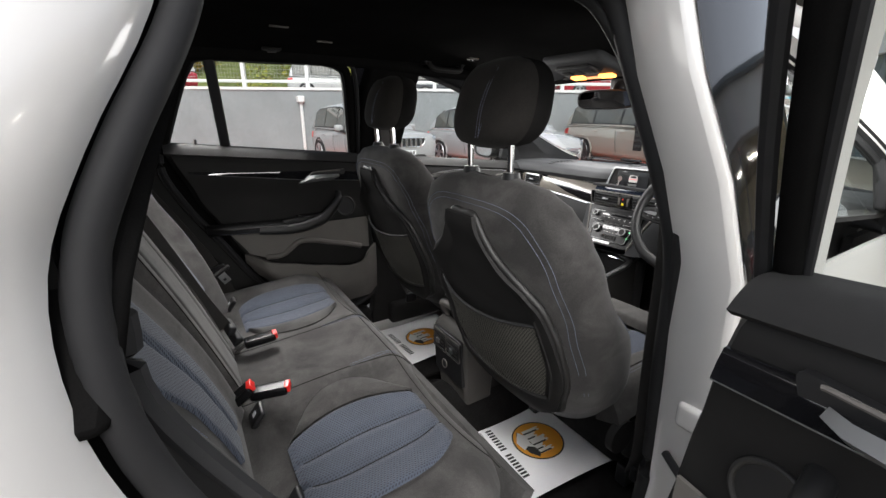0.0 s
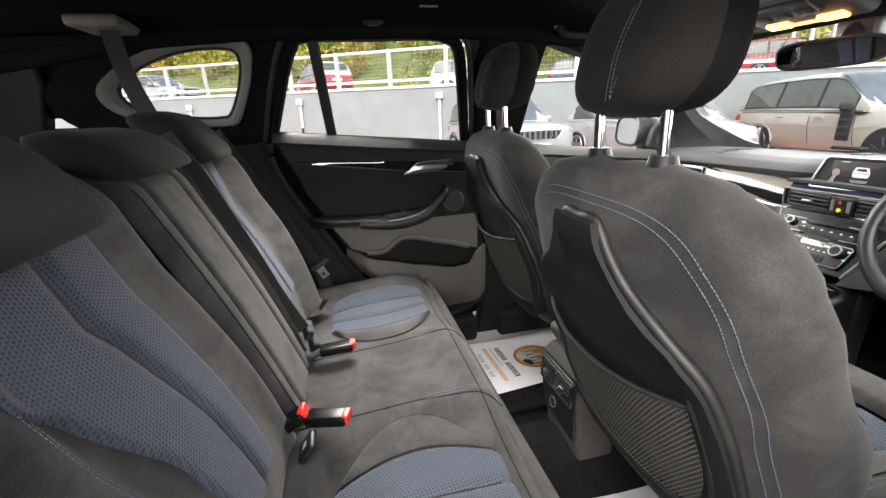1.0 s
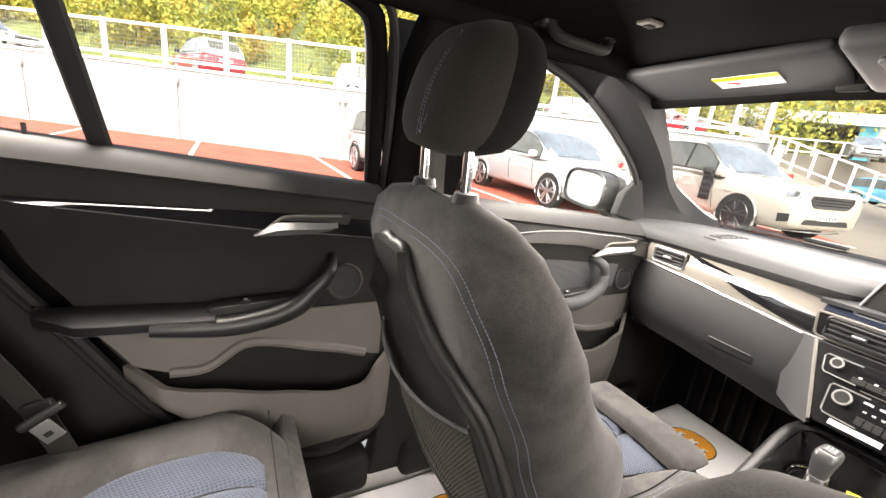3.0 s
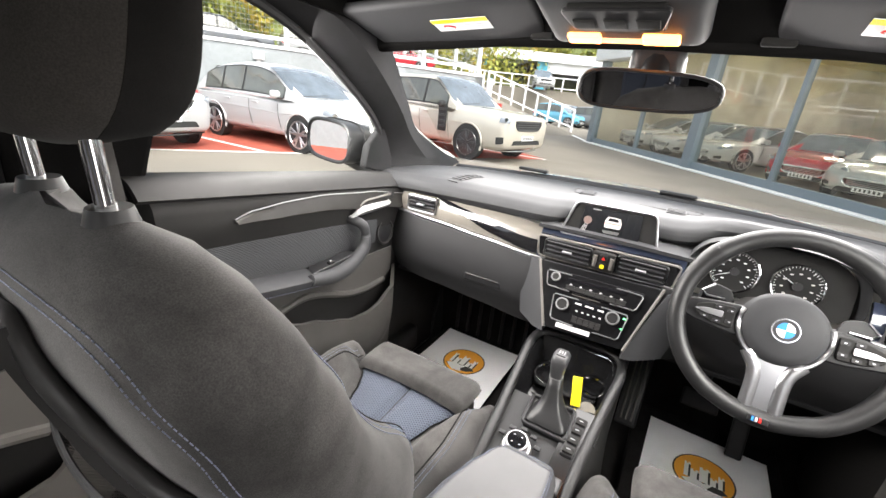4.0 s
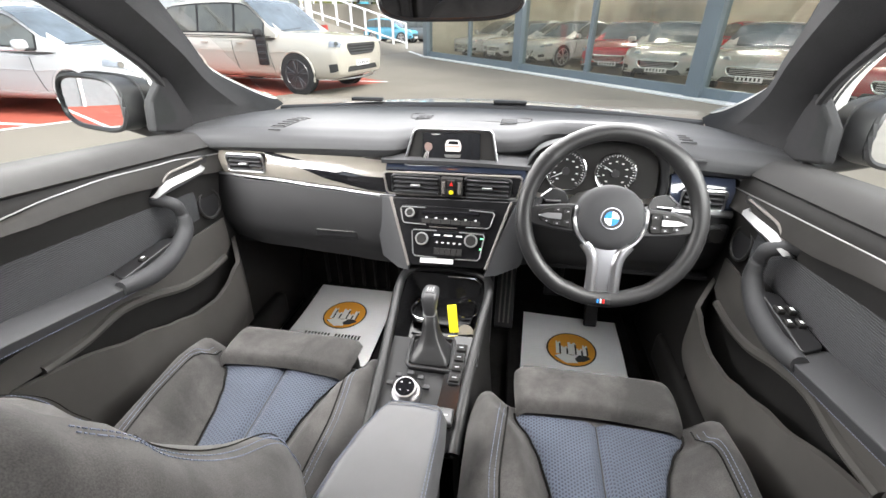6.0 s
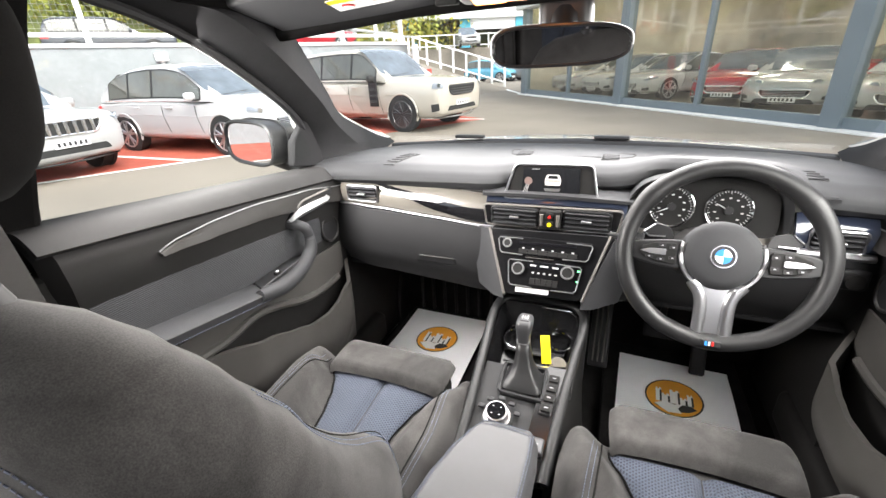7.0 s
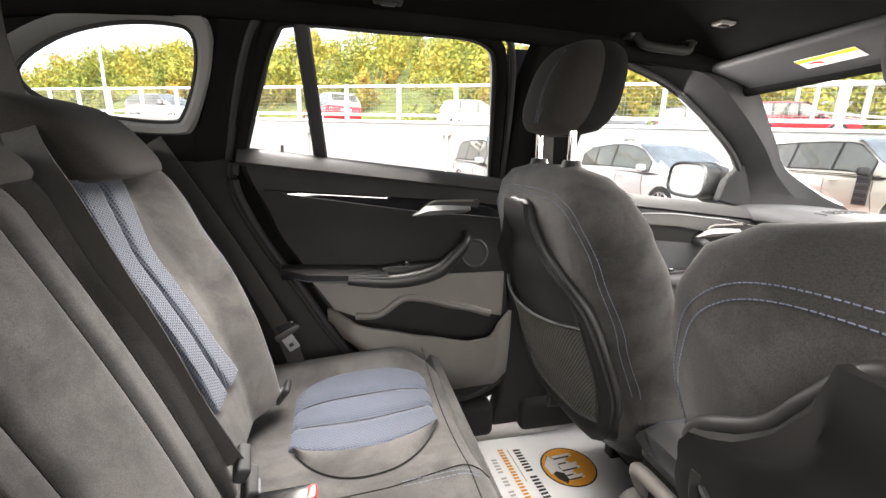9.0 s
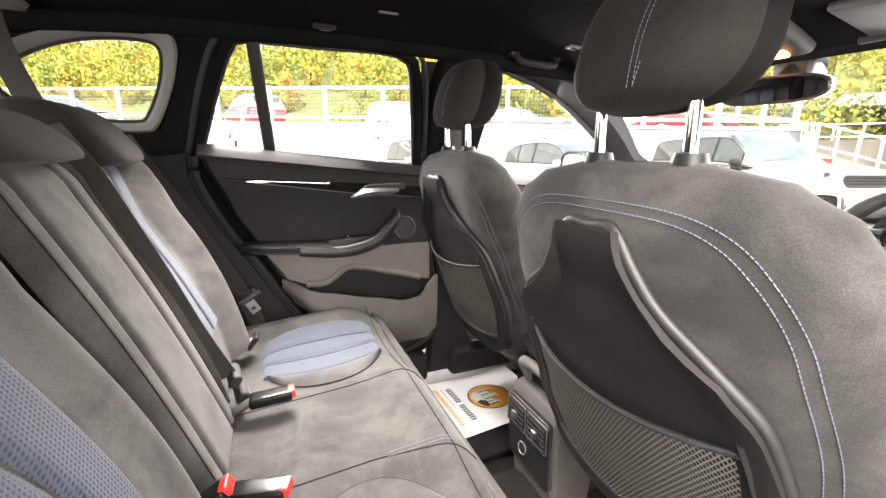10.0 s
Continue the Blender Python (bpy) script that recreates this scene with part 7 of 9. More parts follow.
con = thing("centre_console", (0, 0.2, 0.3), "dark grey centre console with gloss black tray", "console")
rim_pts = smooth_path([(-0.1, 0.2, con_z(0.2)), (-0.105, 0.34, con_z(0.34)), (-0.118, 0.5, con_z(0.5)), (-0.125, 0.6, con_z(0.6)), (-0.112, 0.655, con_z(0.65)), (-0.06, 0.672, con_z(0.672)), (0.05, 0.672, con_z(0.672)), (0.102, 0.655, con_z(0.65)), (0.116, 0.6, con_z(0.6)), (0.105, 0.5, con_z(0.5)), (0.09, 0.34, con_z(0.34)), (0.083, 0.2, con_z(0.2))], 5)
part("console_rim", tube(rim_pts, 0.012, 10, flat=0.8), LEATHER, con, "soft grey rim")
for s in (-1, 1):
    part("console_side", sheet(lambda u, v, s=s: (s * (0.1 + 0.022 * min(1, u * 1.3)) - 0.006 + s * 0.03 * (1 - v) ** 2, 0.2 + 0.5 * u, 0.3 + (con_z(0.2 + 0.5 * u) - 0.3) * v), 12, 8, 0.012 * s), HARD, con)
part("console_front", rbox(0, 0.72, 0.55, 0.25, 0.08, 0.5, 0.02), BLACK, con)
con_top = part("console_top", sheet(lambda u, v: (-0.1 + 0.185 * u, 0.2 + 0.25 * v, con_z(0.2 + 0.25 * v) - 0.008), 4, 6, 0.01), LOWER, con)
tray = part("tray", sheet(lambda u, v: ((-0.112 + 0.216 * u), 0.4 + 0.265 * v, con_z(0.4 + 0.265 * v) - 0.012 - 0.075 * min(1, 8 * min(u, 1 - u, v * 0.8 + 0.02, 1 - v))), 24, 24, 0.006), GLOSSY, con, "gloss black tray")
part("side_strip", prism(round_poly([(0.03, 0.2), (0.082, 0.2), (0.1, 0.46), (0.046, 0.46)], 0.01), lambda a, b, c: (a, b, con_z(b) + c), -0.012, 0.003), GLOSSY, con, "gloss black switch strip")
bank_ = part("switch_bank", prism(round_poly([(0.048, 0.335), (0.074, 0.335), (0.082, 0.435), (0.056, 0.435)], 0.005), lambda a, b, c: (a, b, con_z(b) + c), 0.002, 0.008), BLACK, con, bevel=0.001)
for i in range(4):
    y_ = 0.348 + 0.025 * i
    part("drive_switch", rbox(0.0625 + 0.0019 * i, y_, con_z(y_) + 0.009, 0.021, 0.02, 0.006, 0.002), HARD, bank_)
    part("switch_mark", rbox(0.0625 + 0.0019 * i, y_, con_z(y_) + 0.0123, 0.009, 0.002, 0.0008, 0.0003), INK_GREY, bank_)
part("parking_brake_switch", rbox(0.055, 0.262, con_z(0.262) + 0.01, 0.036, 0.04, 0.014, 0.005), GEARGREY, con, "satin parking brake switch")
part("brake_mark", rbox(0.055, 0.262, con_z(0.262) + 0.0172, 0.014, 0.003, 0.001, 0.0004), INK_GREY, con)
# trays' metal edge and cup ring
part("cup_lid", prism(round_poly([(-0.085, 0.55), (0.075, 0.55), (0.085, 0.635), (-0.09, 0.635)], 0.02), lambda a, b, c: (a, b, con_z(b) - 0.066 + c), -0.004, 0.0), GLOSSY, con, bevel=0.002)
part("tray_bright_line", tube([(0.0, 0.652, con_z(0.652) - 0.006), (0.075, 0.652, con_z(0.652) - 0.006), (0.094, 0.635, con_z(0.635) - 0.006), (0.098, 0.6, con_z(0.6) - 0.006)], 0.0025, 6), CHROME, con)
part("tray_edge", tube([(-0.07, 0.5, 0.708), (0.0, 0.495, 0.706), (0.085, 0.515, 0.71)], 0.003, 6), CHROME, con)
part("cup_ring", torus((-0.055, 0.585, 0.722), (0, -0.25, 1), 0.034, 0.003, 28, 6), CHROME, con)
part("cup_ring", torus((0.06, 0.6, 0.728), (0, -0.25, 1), 0.03, 0.003, 28, 6), CHROME, con)
# selector lever
boot_edge = round_poly([(-0.048, 0.368), (0.052, 0.366), (0.048, 0.448), (-0.05, 0.446)], 0.008)
gear = part("gear_plate", prism(boot_edge, lambda a, b, c: (a, b, con_z(b) + c), -0.02, 0.001), BLACK, con, bevel=0.002)
part("gear_frame", tube([(a, b, con_z(b) + 0.004) for a, b in boot_edge], 0.005, 8, closed=True), BLACK, gear, "black frame of the boot")


def lever_ring(x, y, z, w, d, power, folds=0.0):
    sq = lambda q: math.copysign(abs(q) ** power, q)
    return [(x + w * sq(math.cos(a)) * (1 + folds * math.sin(6 * a)), y + d * sq(math.sin(a)) * (1 + folds * math.sin(6 * a)), z) for a in [2 * math.pi * k / 32 for k in range(32)]]


part("gear_boot", loft([lever_ring(*row) for row in ((0.0, 0.408, 0.734, 0.046, 0.038, 0.35), (0.0, 0.41, 0.744, 0.042, 0.034, 0.4, 0.02), (-0.002, 0.42, 0.755, 0.03, 0.027, 0.5, 0.05), (-0.005, 0.431, 0.775, 0.0205, 0.021, 0.6, 0.04), (-0.008, 0.442, 0.8, 0.0165, 0.018, 0.7, 0.02), (-0.01, 0.45, 0.818, 0.015, 0.0165, 0.7))]), LEATHER, gear, "leather gear lever boot", sharp=70)
part("boot_ring", loft([lever_ring(*row) for row in ((-0.01, 0.449, 0.814, 0.0155, 0.0165, 0.7), (-0.011, 0.451, 0.82, 0.0155, 0.0165, 0.7))]), SILVER_TRIM, gear)
part("gear_knob", loft([lever_ring(*row) for row in ((-0.011, 0.451, 0.818, 0.0135, 0.016, 0.7), (-0.012, 0.457, 0.836, 0.016, 0.021, 0.6), (-0.012, 0.463, 0.854, 0.0185, 0.025, 0.5), (-0.012, 0.466, 0.864, 0.0185, 0.025, 0.5), (-0.012, 0.468, 0.87, 0.015, 0.02, 0.5))]), GEARGREY, gear, "satin grey gear selector knob", sharp=60)
part("knob_plate", rbox(-0.012, 0.468, 0.8705, 0.023, 0.028, 0.004, 0.002), GEARGREY, gear)
for i in range(3):
    part("shift_mark", rbox(-0.018 + 0.006 * i, 0.468, 0.8728, 0.002, 0.013 - 0.003 * (i % 2), 0.001, 0.0003), INK_GREY, gear)
# round control knob
CTL = Vector((-0.036, 0.308, con_z(0.308)))
part("control_base", disc(tuple(CTL - Vector((0, 0, 0.004))), (0, -0.25, 1), 0.033, 0.012, 32, 0.03), SATIN, con)
ctl = part("control_knob", disc(tuple(CTL + Vector((0, -0.002, 0.008))), (0, -0.25, 1), 0.026, 0.018, 32, 0.024), SATIN, con, "satin metal round control knob")
part("control_cap", disc(tuple(CTL + Vector((0, -0.0066, 0.0255))), (0, -0.25, 1), 0.0205, 0.002, 32), PIANO, ctl, "gloss black knob top")
for i in range(4):
    part("cap_mark", rbox(CTL.x + 0.012 * math.cos(radians(45 + 90 * i)), CTL.y - 0.007 + 0.012 * math.sin(radians(45 + 90 * i)), CTL.z + 0.0278 + 0.003 * math.sin(radians(45 + 90 * i)), 0.004, 0.002, 0.0008, 0.0003), INK_GREY, ctl)
for i in range(5):
    a = radians(20 + 35 * i)
    part("control_button", rbox(CTL.x + 0.043 * math.cos(a), CTL.y + 0.002 + 0.043 * math.sin(a), con_z(CTL.y + 0.043 * math.sin(a)) + 0.002, 0.015, 0.011, 0.006, 0.002), BLACK, con)
# armrest box
arm = thing("armrest", (-0.012, 0.02, 0.62), "smooth grey leather armrest lid with blue stitching", "armrest")


def arm_top(u, v):
    y = -0.16 + 0.372 * v
    x0 = lerp_table(y, (-0.16, 0.0, 0.06, 0.11, 0.155, 0.185, 0.212), (-0.108, -0.104, -0.094, -0.08, -0.06, -0.042, -0.012))
    x1 = lerp_table(y, (-0.16, 0.0, 0.13, 0.18, 0.2, 0.212), (0.082, 0.08, 0.078, 0.073, 0.065, 0.048))
    k = max(0, abs(2 * u - 1) - 0.7) / 0.3
    e = max(0, v - 0.9) / 0.1
    return (x0 + (x1 - x0) * u, y, 0.824 - 0.03 * k ** 2.2 - 0.035 * e ** 2.2 - 0.012 * (v < 0.1) * (0.1 - v) / 0.1)


part("lid", sheet(arm_top, 36, 48, 0.045), LEATHER_GREY, arm, "smooth grey leather lid", sharp=60)
lid_seam = [(0.08, 0.04 + 0.86 * i / 40) for i in range(41)] + [(0.08 + 0.84 * i / 20, 0.93 + 0.015 * math.sin(math.pi * i / 20)) for i in range(21)] + [(0.92, 0.9 - 0.86 * i / 40) for i in range(41)]
for q in (0.0, 0.03):
    part("stitching", dashes([(lambda p: (p[0], p[1], p[2] + 0.001))(arm_top(0.5 + (u - 0.5) * (1 - 2 * q), v - q * (v > 0.9))) for u, v in lid_seam], r=0.0007), THREAD, arm)
lid_plan = round_poly([(-0.1, -0.155), (0.073, -0.155), (0.07, 0.15), (0.05, 0.19), (-0.01, 0.19), (-0.072, 0.1), (-0.095, 0.02)], 0.02)
part("lid_trim", prism(lid_plan, lambda a, b, c: (a, b, 0.765 + c), -0.008, 0.008), SATIN, arm)
part("armrest_box", prism(lid_plan, lambda a, b, c: (a * 0.97, b * 0.97, c), 0.36, 0.758), HARD, arm, bevel=0.006)
# rear end with vents
rear = thing("console_rear", (0, -0.2, 0.3), "dark grey rear end of the console with air vents", "console")
part("rear_housing", loft([[(-w, y, z), (w, y, z), (w, y + d, z), (-w, y + d, z)] for w, y, d, z in ((0.085, -0.165, 0.1, 0.3), (0.088, -0.18, 0.12, 0.42), (0.098, -0.196, 0.14, 0.58), (0.102, -0.195, 0.14, 0.65), (0.098, -0.17, 0.12, 0.682))]), DOORGREY, rear, bevel=0.012)
part("rear_fascia", prism(round_poly([(-0.088, 0.47), (0.088, 0.47), (0.09, 0.655), (-0.09, 0.655)], 0.012), lambda a, b, c: (a, -0.2 - c + 0.09 * max(0, 0.58 - b), b), -0.01, 0.004), BLACK, rear, bevel=0.003)
for s in (-1, 1):
    v = part("rear_vent", rbox(s * 0.044, -0.203, 0.61, 0.076, 0.01, 0.07, 0.004), BLACK, rear)
    for i in range(5):
        part("vent_slat", rbox(s * 0.044, -0.208, 0.584 + 0.013 * i, 0.07, 0.01, 0.003, 0.001), HARD, v)
    part("vent_tab", rbox(s * 0.044, -0.214, 0.61, 0.016, 0.01, 0.02, 0.002), SATIN, v)
    part("vent_rim", tube([(a, -0.206, b) for a, b in round_poly([(s * 0.044 - 0.039, 0.574), (s * 0.044 + 0.039, 0.574), (s * 0.044 + 0.039, 0.647), (s * 0.044 - 0.039, 0.647)], 0.006)], 0.002, 5, closed=True), GREYTRIM_LIT, v)
part("power_socket", disc((-0.02, -0.188, 0.52), (0, -1, 0.1), 0.016, 0.012, 20), BLACK, rear)
part("socket_ring", torus((-0.02, -0.2, 0.521), (0, -1, 0.1), 0.016, 0.002, 20, 6), GREYTRIM_LIT, rear)
part("hinge_loop", tube(smooth_path([(-0.075, -0.14, 0.675), (-0.078, -0.165, 0.72), (-0.06, -0.175, 0.745), (0.05, -0.175, 0.745), (0.066, -0.165, 0.72), (0.066, -0.14, 0.675)], 5), 0.014, 10), GREYTRIM_LIT, rear, "pale grey armrest hinge bracket")

# ignition key and its yellow tag in the tray
key = thing("car_key", (0.05, 0.52, 0.68), "round bronze key fob with a yellow plastic tag in the tray", "key")
part("tag", rbox(0, 0, 0, 0.024, 0.072, 0.003, 0.0013).move(Matrix.Translation((0.031, 0.538, 0.738)) @ Euler((radians(62), radians(-12), 0.0)).to_matrix().to_4x4()), YELLOW, key, "yellow plastic tag")
part("fob", disc((0.064, 0.54, 0.694), (0.1, -0.4, 1), 0.022, 0.008, 24, 0.02), FOB, key, "round bronze-brown fob")
part("ring", torus((0.042, 0.525, 0.704), (0.3, 0.2, 1), 0.012, 0.0012, 20, 5), CHROME, key)

# ---- paper floor mats, printed alike ----
def paper_mat(xc, yc, z, turn_=0.0):
    ob = thing("paper_mat", (xc, yc, z), "white paper floor mat printed with an orange castle roundel", "mat", "paper floor mats")
    m = pose(xc, yc, z, 0, 0, turn_)

    def lay(a, b, c=0.0):
        return tuple(m @ Vector((a, b, c + 0.006 + 0.006 * math.sin(7 * a + 3 * b) * math.cos(9 * b) + 0.02 * max(0, abs(a) - 0.14) * (b > 0) * 4 * b)))
    part("sheet", sheet(lambda u, v: lay(-0.18 + 0.36 * u, -0.265 + 0.46 * v), 16, 20, 0.001), PAPER, ob)
    def flat_print(name, poly, mm, h=0.002):
        v = [lay(a, b, h) for a, b in poly]
        part(name, Geo(v, [list(range(len(v)))]), mm, ob)
    circle = lambda r, n=40: [(r * math.cos(2 * math.pi * k / n), r * math.sin(2 * math.pi * k / n)) for k in range(n)]
    flat_print("roundel_edge", circle(0.089), INK, 0.0016)
    flat_print("roundel", circle(0.084), ORANGE, 0.0022)
    flat_print("castle_rock", [(-0.062, -0.045), (-0.03, -0.024), (0.0, -0.03), (0.045, -0.022), (0.066, -0.042), (0.04, -0.06), (0, -0.068), (-0.04, -0.06)], INK, 0.0026)
    flat_print("castle_slope", [(-0.06, -0.042), (-0.025, -0.024), (0.0, -0.034), (0.03, -0.022), (0.01, -0.05), (0.02, -0.07), (-0.02, -0.075), (-0.04, -0.06)], WHITE_INK, 0.003)
    for x0, x1, y1 in ((-0.055, -0.037, 0.03), (-0.037, -0.012, 0.005), (-0.012, 0.018, 0.028), (0.018, 0.04, -0.002), (0.04, 0.058, 0.018)):
        flat_print("castle_wall", [(x0, -0.03), (x1, -0.03), (x1, y1), (x0, y1)], WHITE_INK, 0.0034)
        flat_print("castle_shade", [(x1 - 0.006, -0.03), (x1, -0.03), (x1, y1 - 0.004), (x1 - 0.006, y1 - 0.004)], INK, 0.0038)
        for k in range(2):
            flat_print("battlement", [(x0 + 0.3 * (x1 - x0) * 2 * k, y1), (x0 + 0.3 * (x1 - x0) * (2 * k + 1), y1), (x0 + 0.3 * (x1 - x0) * (2 * k + 1), y1 + 0.007), (x0 + 0.3 * (x1 - x0) * 2 * k, y1 + 0.007)], WHITE_INK, 0.0034)
    def bars(y, h, x0, x1, words, mm, gap):
        rng = random.Random(len(words))
        tot = sum(words) + gap * (len(words) - 1)
        k = (x1 - x0) / tot
        x = x0
        for w in words:
            n = max(1, round(w))
            for i in range(n):
                a = x + w * k * i / n
                flat_print("printed_bar", [(a, y), (a + w * k / n * 0.6, y), (a + w * k / n * 0.6, y + h), (a, y + h)], mm, 0.002)
            x += (w + gap) * k
    bars(-0.143, 0.024, -0.115, 0.115, (8, 8), INK, 1.2)
    bars(-0.163, 0.004, -0.12, 0.12, (1,), INK_GREY, 0)
    bars(-0.195, 0.018, -0.125, 0.125, (20,), ORANGE, 0.6)
    bars(-0.235, 0.018, -0.085, 0.085, (5, 3, 3), INK_GREY, 1.0)
    return ob


paper_mat(-0.478, 0.978, 0.34)
paper_mat(0.42, 0.925, 0.34, -2)
paper_mat(-0.54, 0.0, 0.312, 3)
paper_mat(0.285, -0.01, 0.312, -5)
for x, y, w, d in ((-0.46, 0.93, 0.46, 0.6), (0.42, 0.93, 0.46, 0.6), (-0.47, -0.15, 0.44, 0.5), (0.42, -0.15, 0.44, 0.5)):
    single("floor_mat", rbox(x, y, 0.3 if y < 0.5 else 0.32, w, d, 0.02 if y < 0.5 else 0.03, 0.008), CARPET, "black carpet floor mat", "mat", "carpet floor mats")
# pedals
ped = thing("pedals", (0.42, 1.12, 0.34), "black accelerator and brake pedals with rubber pads", "pedals")
part("accelerator", rbox(0, 0, 0, 0.05, 0.02, 0.2, 0.008).move(Matrix.Translation((0.5, 1.1, 0.45)) @ Euler((radians(-25), 0, 0)).to_matrix().to_4x4()), BLACK, ped)
part("brake_pad", rbox(0, 0, 0, 0.11, 0.02, 0.06, 0.008).move(Matrix.Translation((0.36, 1.05, 0.53)) @ Euler((radians(-30), 0, 0)).to_matrix().to_4x4()), RUBBER, ped)
part("brake_arm", tube([(0.36, 1.06, 0.53), (0.37, 1.12, 0.75)], 0.012, 8), BLACK, ped)
part("foot_rest", rbox(0, 0, 0, 0.07, 0.02, 0.26, 0.008).move(Matrix.Translation((0.165, 1.05, 0.48)) @ Euler((radians(-35), 0, 0)).to_matrix().to_4x4()), BLACK, ped)
for i in range(3):
    part("foot_rest_strip", rbox(0, 0, 0, 0.006, 0.006, 0.22, 0.002).move(Matrix.Translation((0.148 + 0.017 * i, 1.037, 0.488)) @ Euler((radians(-35), 0, 0)).to_matrix().to_4x4()), GREYTRIM_LIT, ped)

# ---- doors ----
def door(s, front, name, label):
    """A car door seen from inside; s: -1 left, 1 right. Its parts lie where the shut door does."""
    if front:
        y_rear = lambda z: lerp_table(z, (0.45, 0.7, 1.2), (0.0, -0.03, -0.05))
        y_front = lambda z: lerp_table(z, (0.45, 0.6, 0.8, 1.0, 1.15), (0.7, 0.76, 0.78, 0.775, 0.79))
        hy, hz, sy, sz, zb = (0.5, 0.655), 1.055 if s < 0 else 1.032, 0.683, 0.944, 0.45
        a0, a1, az = 0.0, 0.34, 0.912
        loop = [(0.3, 0.922), (0.345, 0.911), (0.395, 0.904), (0.465, 0.913), (0.525, 0.947), (0.536, 0.99), (0.522, 1.025), (0.49, 1.046)]
        edge = lambda y: lerp_table(y, (0.08, 0.19, 0.31, 0.4, 0.475, 0.55, 0.6, 0.655, 0.75), (0.82, 0.812, 0.778, 0.742, 0.715, 0.708, 0.72, 0.752, 0.8))
        strip = lambda y: (1.141 - 0.115 * y - 0.012 * max(0, min(1, (0.32 - y) / 0.2)), 0.006 + 0.036 * max(0, min(1, (y - 0.13) / 0.3)) ** 0.7)
        if s < 0:
            strip = lambda y: (lerp_table(y, (0.124, 0.17, 0.27, 0.374, 0.575, 0.76), (1.1, 1.113, 1.119, 1.118, 1.1, 1.07)), lerp_table(y, (0.124, 0.17, 0.25, 0.37, 0.55), (0.006, 0.02, 0.031, 0.038, 0.046)))
    else:
        y_rear = lambda z: lerp_table(z, (0.49, 0.56, 0.72, 0.895, 1.03, 1.17, 1.29), (-0.38, -0.56, -0.695, -0.8, -0.885, -0.95, -0.955))
        y_front = lambda z: lerp_table(z, (0.49, 0.53, 0.6, 0.7, 0.92, 1.23), (-0.3, -0.2, -0.155, -0.145, -0.178, -0.225))
        hy, hz, sy, sz, zb = (-0.485, -0.34), 1.135, -0.3, 0.996, 0.49
        a0, a1, az = -0.86, -0.57, 0.965
        loop = [(-0.68, 0.958), (-0.54, 0.948), (-0.43, 0.97), (-0.375, 1.015), (-0.345, 1.05), (-0.33, 1.07)]
        edge = lambda y: lerp_table(y, (-0.75, -0.6, -0.45, -0.32, -0.26, -0.21, -0.15), (0.84, 0.79, 0.755, 0.728, 0.735, 0.78, 0.8))
        strip = lambda y: (sill_z(y) - 0.095 + 0.02 * max(0, min(1, (y + 0.85) / 0.5)), 0.006 + 0.03 * max(0, min(1, (y + 0.85) / 0.4)))
    d = thing(name, (s * 0.8, (y_rear(0.8) + y_front(0.8)) / 2, 0.45), label, "door", "car doors", "structure")
    X = lambda x, y, z: (s * x, y, z)
    # One plastic on all doors; the rear copy has doorway light painted in.
    grey = DOORGREY if front else GREYTRIM_LIT

    def skin_x(z, y):
        t = (sill_z(y) - z)
        return lerp_table(t, (0.0, 0.015, 0.05, 0.1, 0.2, 0.35, 0.5, 0.75), (0.76, 0.725, 0.7, 0.697, 0.712, 0.715, 0.722, 0.738))

    def card(u, v):
        z0 = zb + (1.2 - zb) * v
        y = y_rear(z0) + (y_front(z0) - y_rear(z0)) * u
        z = zb + (sill_z(y) - zb) * v
        e = max(0, abs(2 * u - 1) - 0.955) / 0.045
        return X(skin_x(z, y) + 0.03 * e ** 2, y, z)
    part("door_card", sheet(card, 40, 44, -0.02 * s), HARD, d, "dark grained door card")
    part("sill_roll", sheet(lambda u, v: (lambda y: X(0.797 - 0.1 * v + 0.012 * max(0, v - 0.8) / 0.2 * 0, y, sill_z(y) + 0.002 - 0.035 * max(0, (v - 0.45) / 0.55) ** 2.2))(y_rear(1.2) + (y_front(1.16) - y_rear(1.2)) * u), 30, 12, 0.012 * s), SILL, d, "soft grained window sill")
    yy = [a_ + (y_front(1.1) - 0.02 - a_) * i / 30 for a_ in ((0.13 if front else y_rear(1.1) + 0.03),) for i in range(31)]
    strip_mat = DOOR_TRIM if front else PIANO
    ts = part("trim_strip", loft([[X(0.693, y, strip(y)[0]), X(0.686, y, strip(y)[0] - 0.45 * strip(y)[1]), X(0.68, y, strip(y)[0] - strip(y)[1]), X(0.71, y, strip(y)[0] - strip(y)[1]), X(0.71, y, strip(y)[0])] for y in yy]), strip_mat, d, "glossy trim strip", sharp=60)
    if front:
        part("satin_top_line", tube([X(0.692, y, strip(y)[0] + 0.0015) for y in yy], 0.0014, 6), SILVER_TRIM, ts)
    if not front:
        part("satin_line", tube([X(0.682, y, strip(y)[0] - strip(y)[1] - 0.001) for y in yy[4:]], 0.0018, 6), SILVER_TRIM, ts)
    part("handle_recess", prism(round_poly([(hy[0] - 0.015, hz - 0.022), (hy[1] + 0.03, hz - 0.014), (hy[1] + 0.045, hz + 0.03), (hy[0] + 0.04, hz + 0.024)], 0.012), lambda a, b, c: X(0.69 - c, a, b), -0.02, 0.003), BLACK, d)
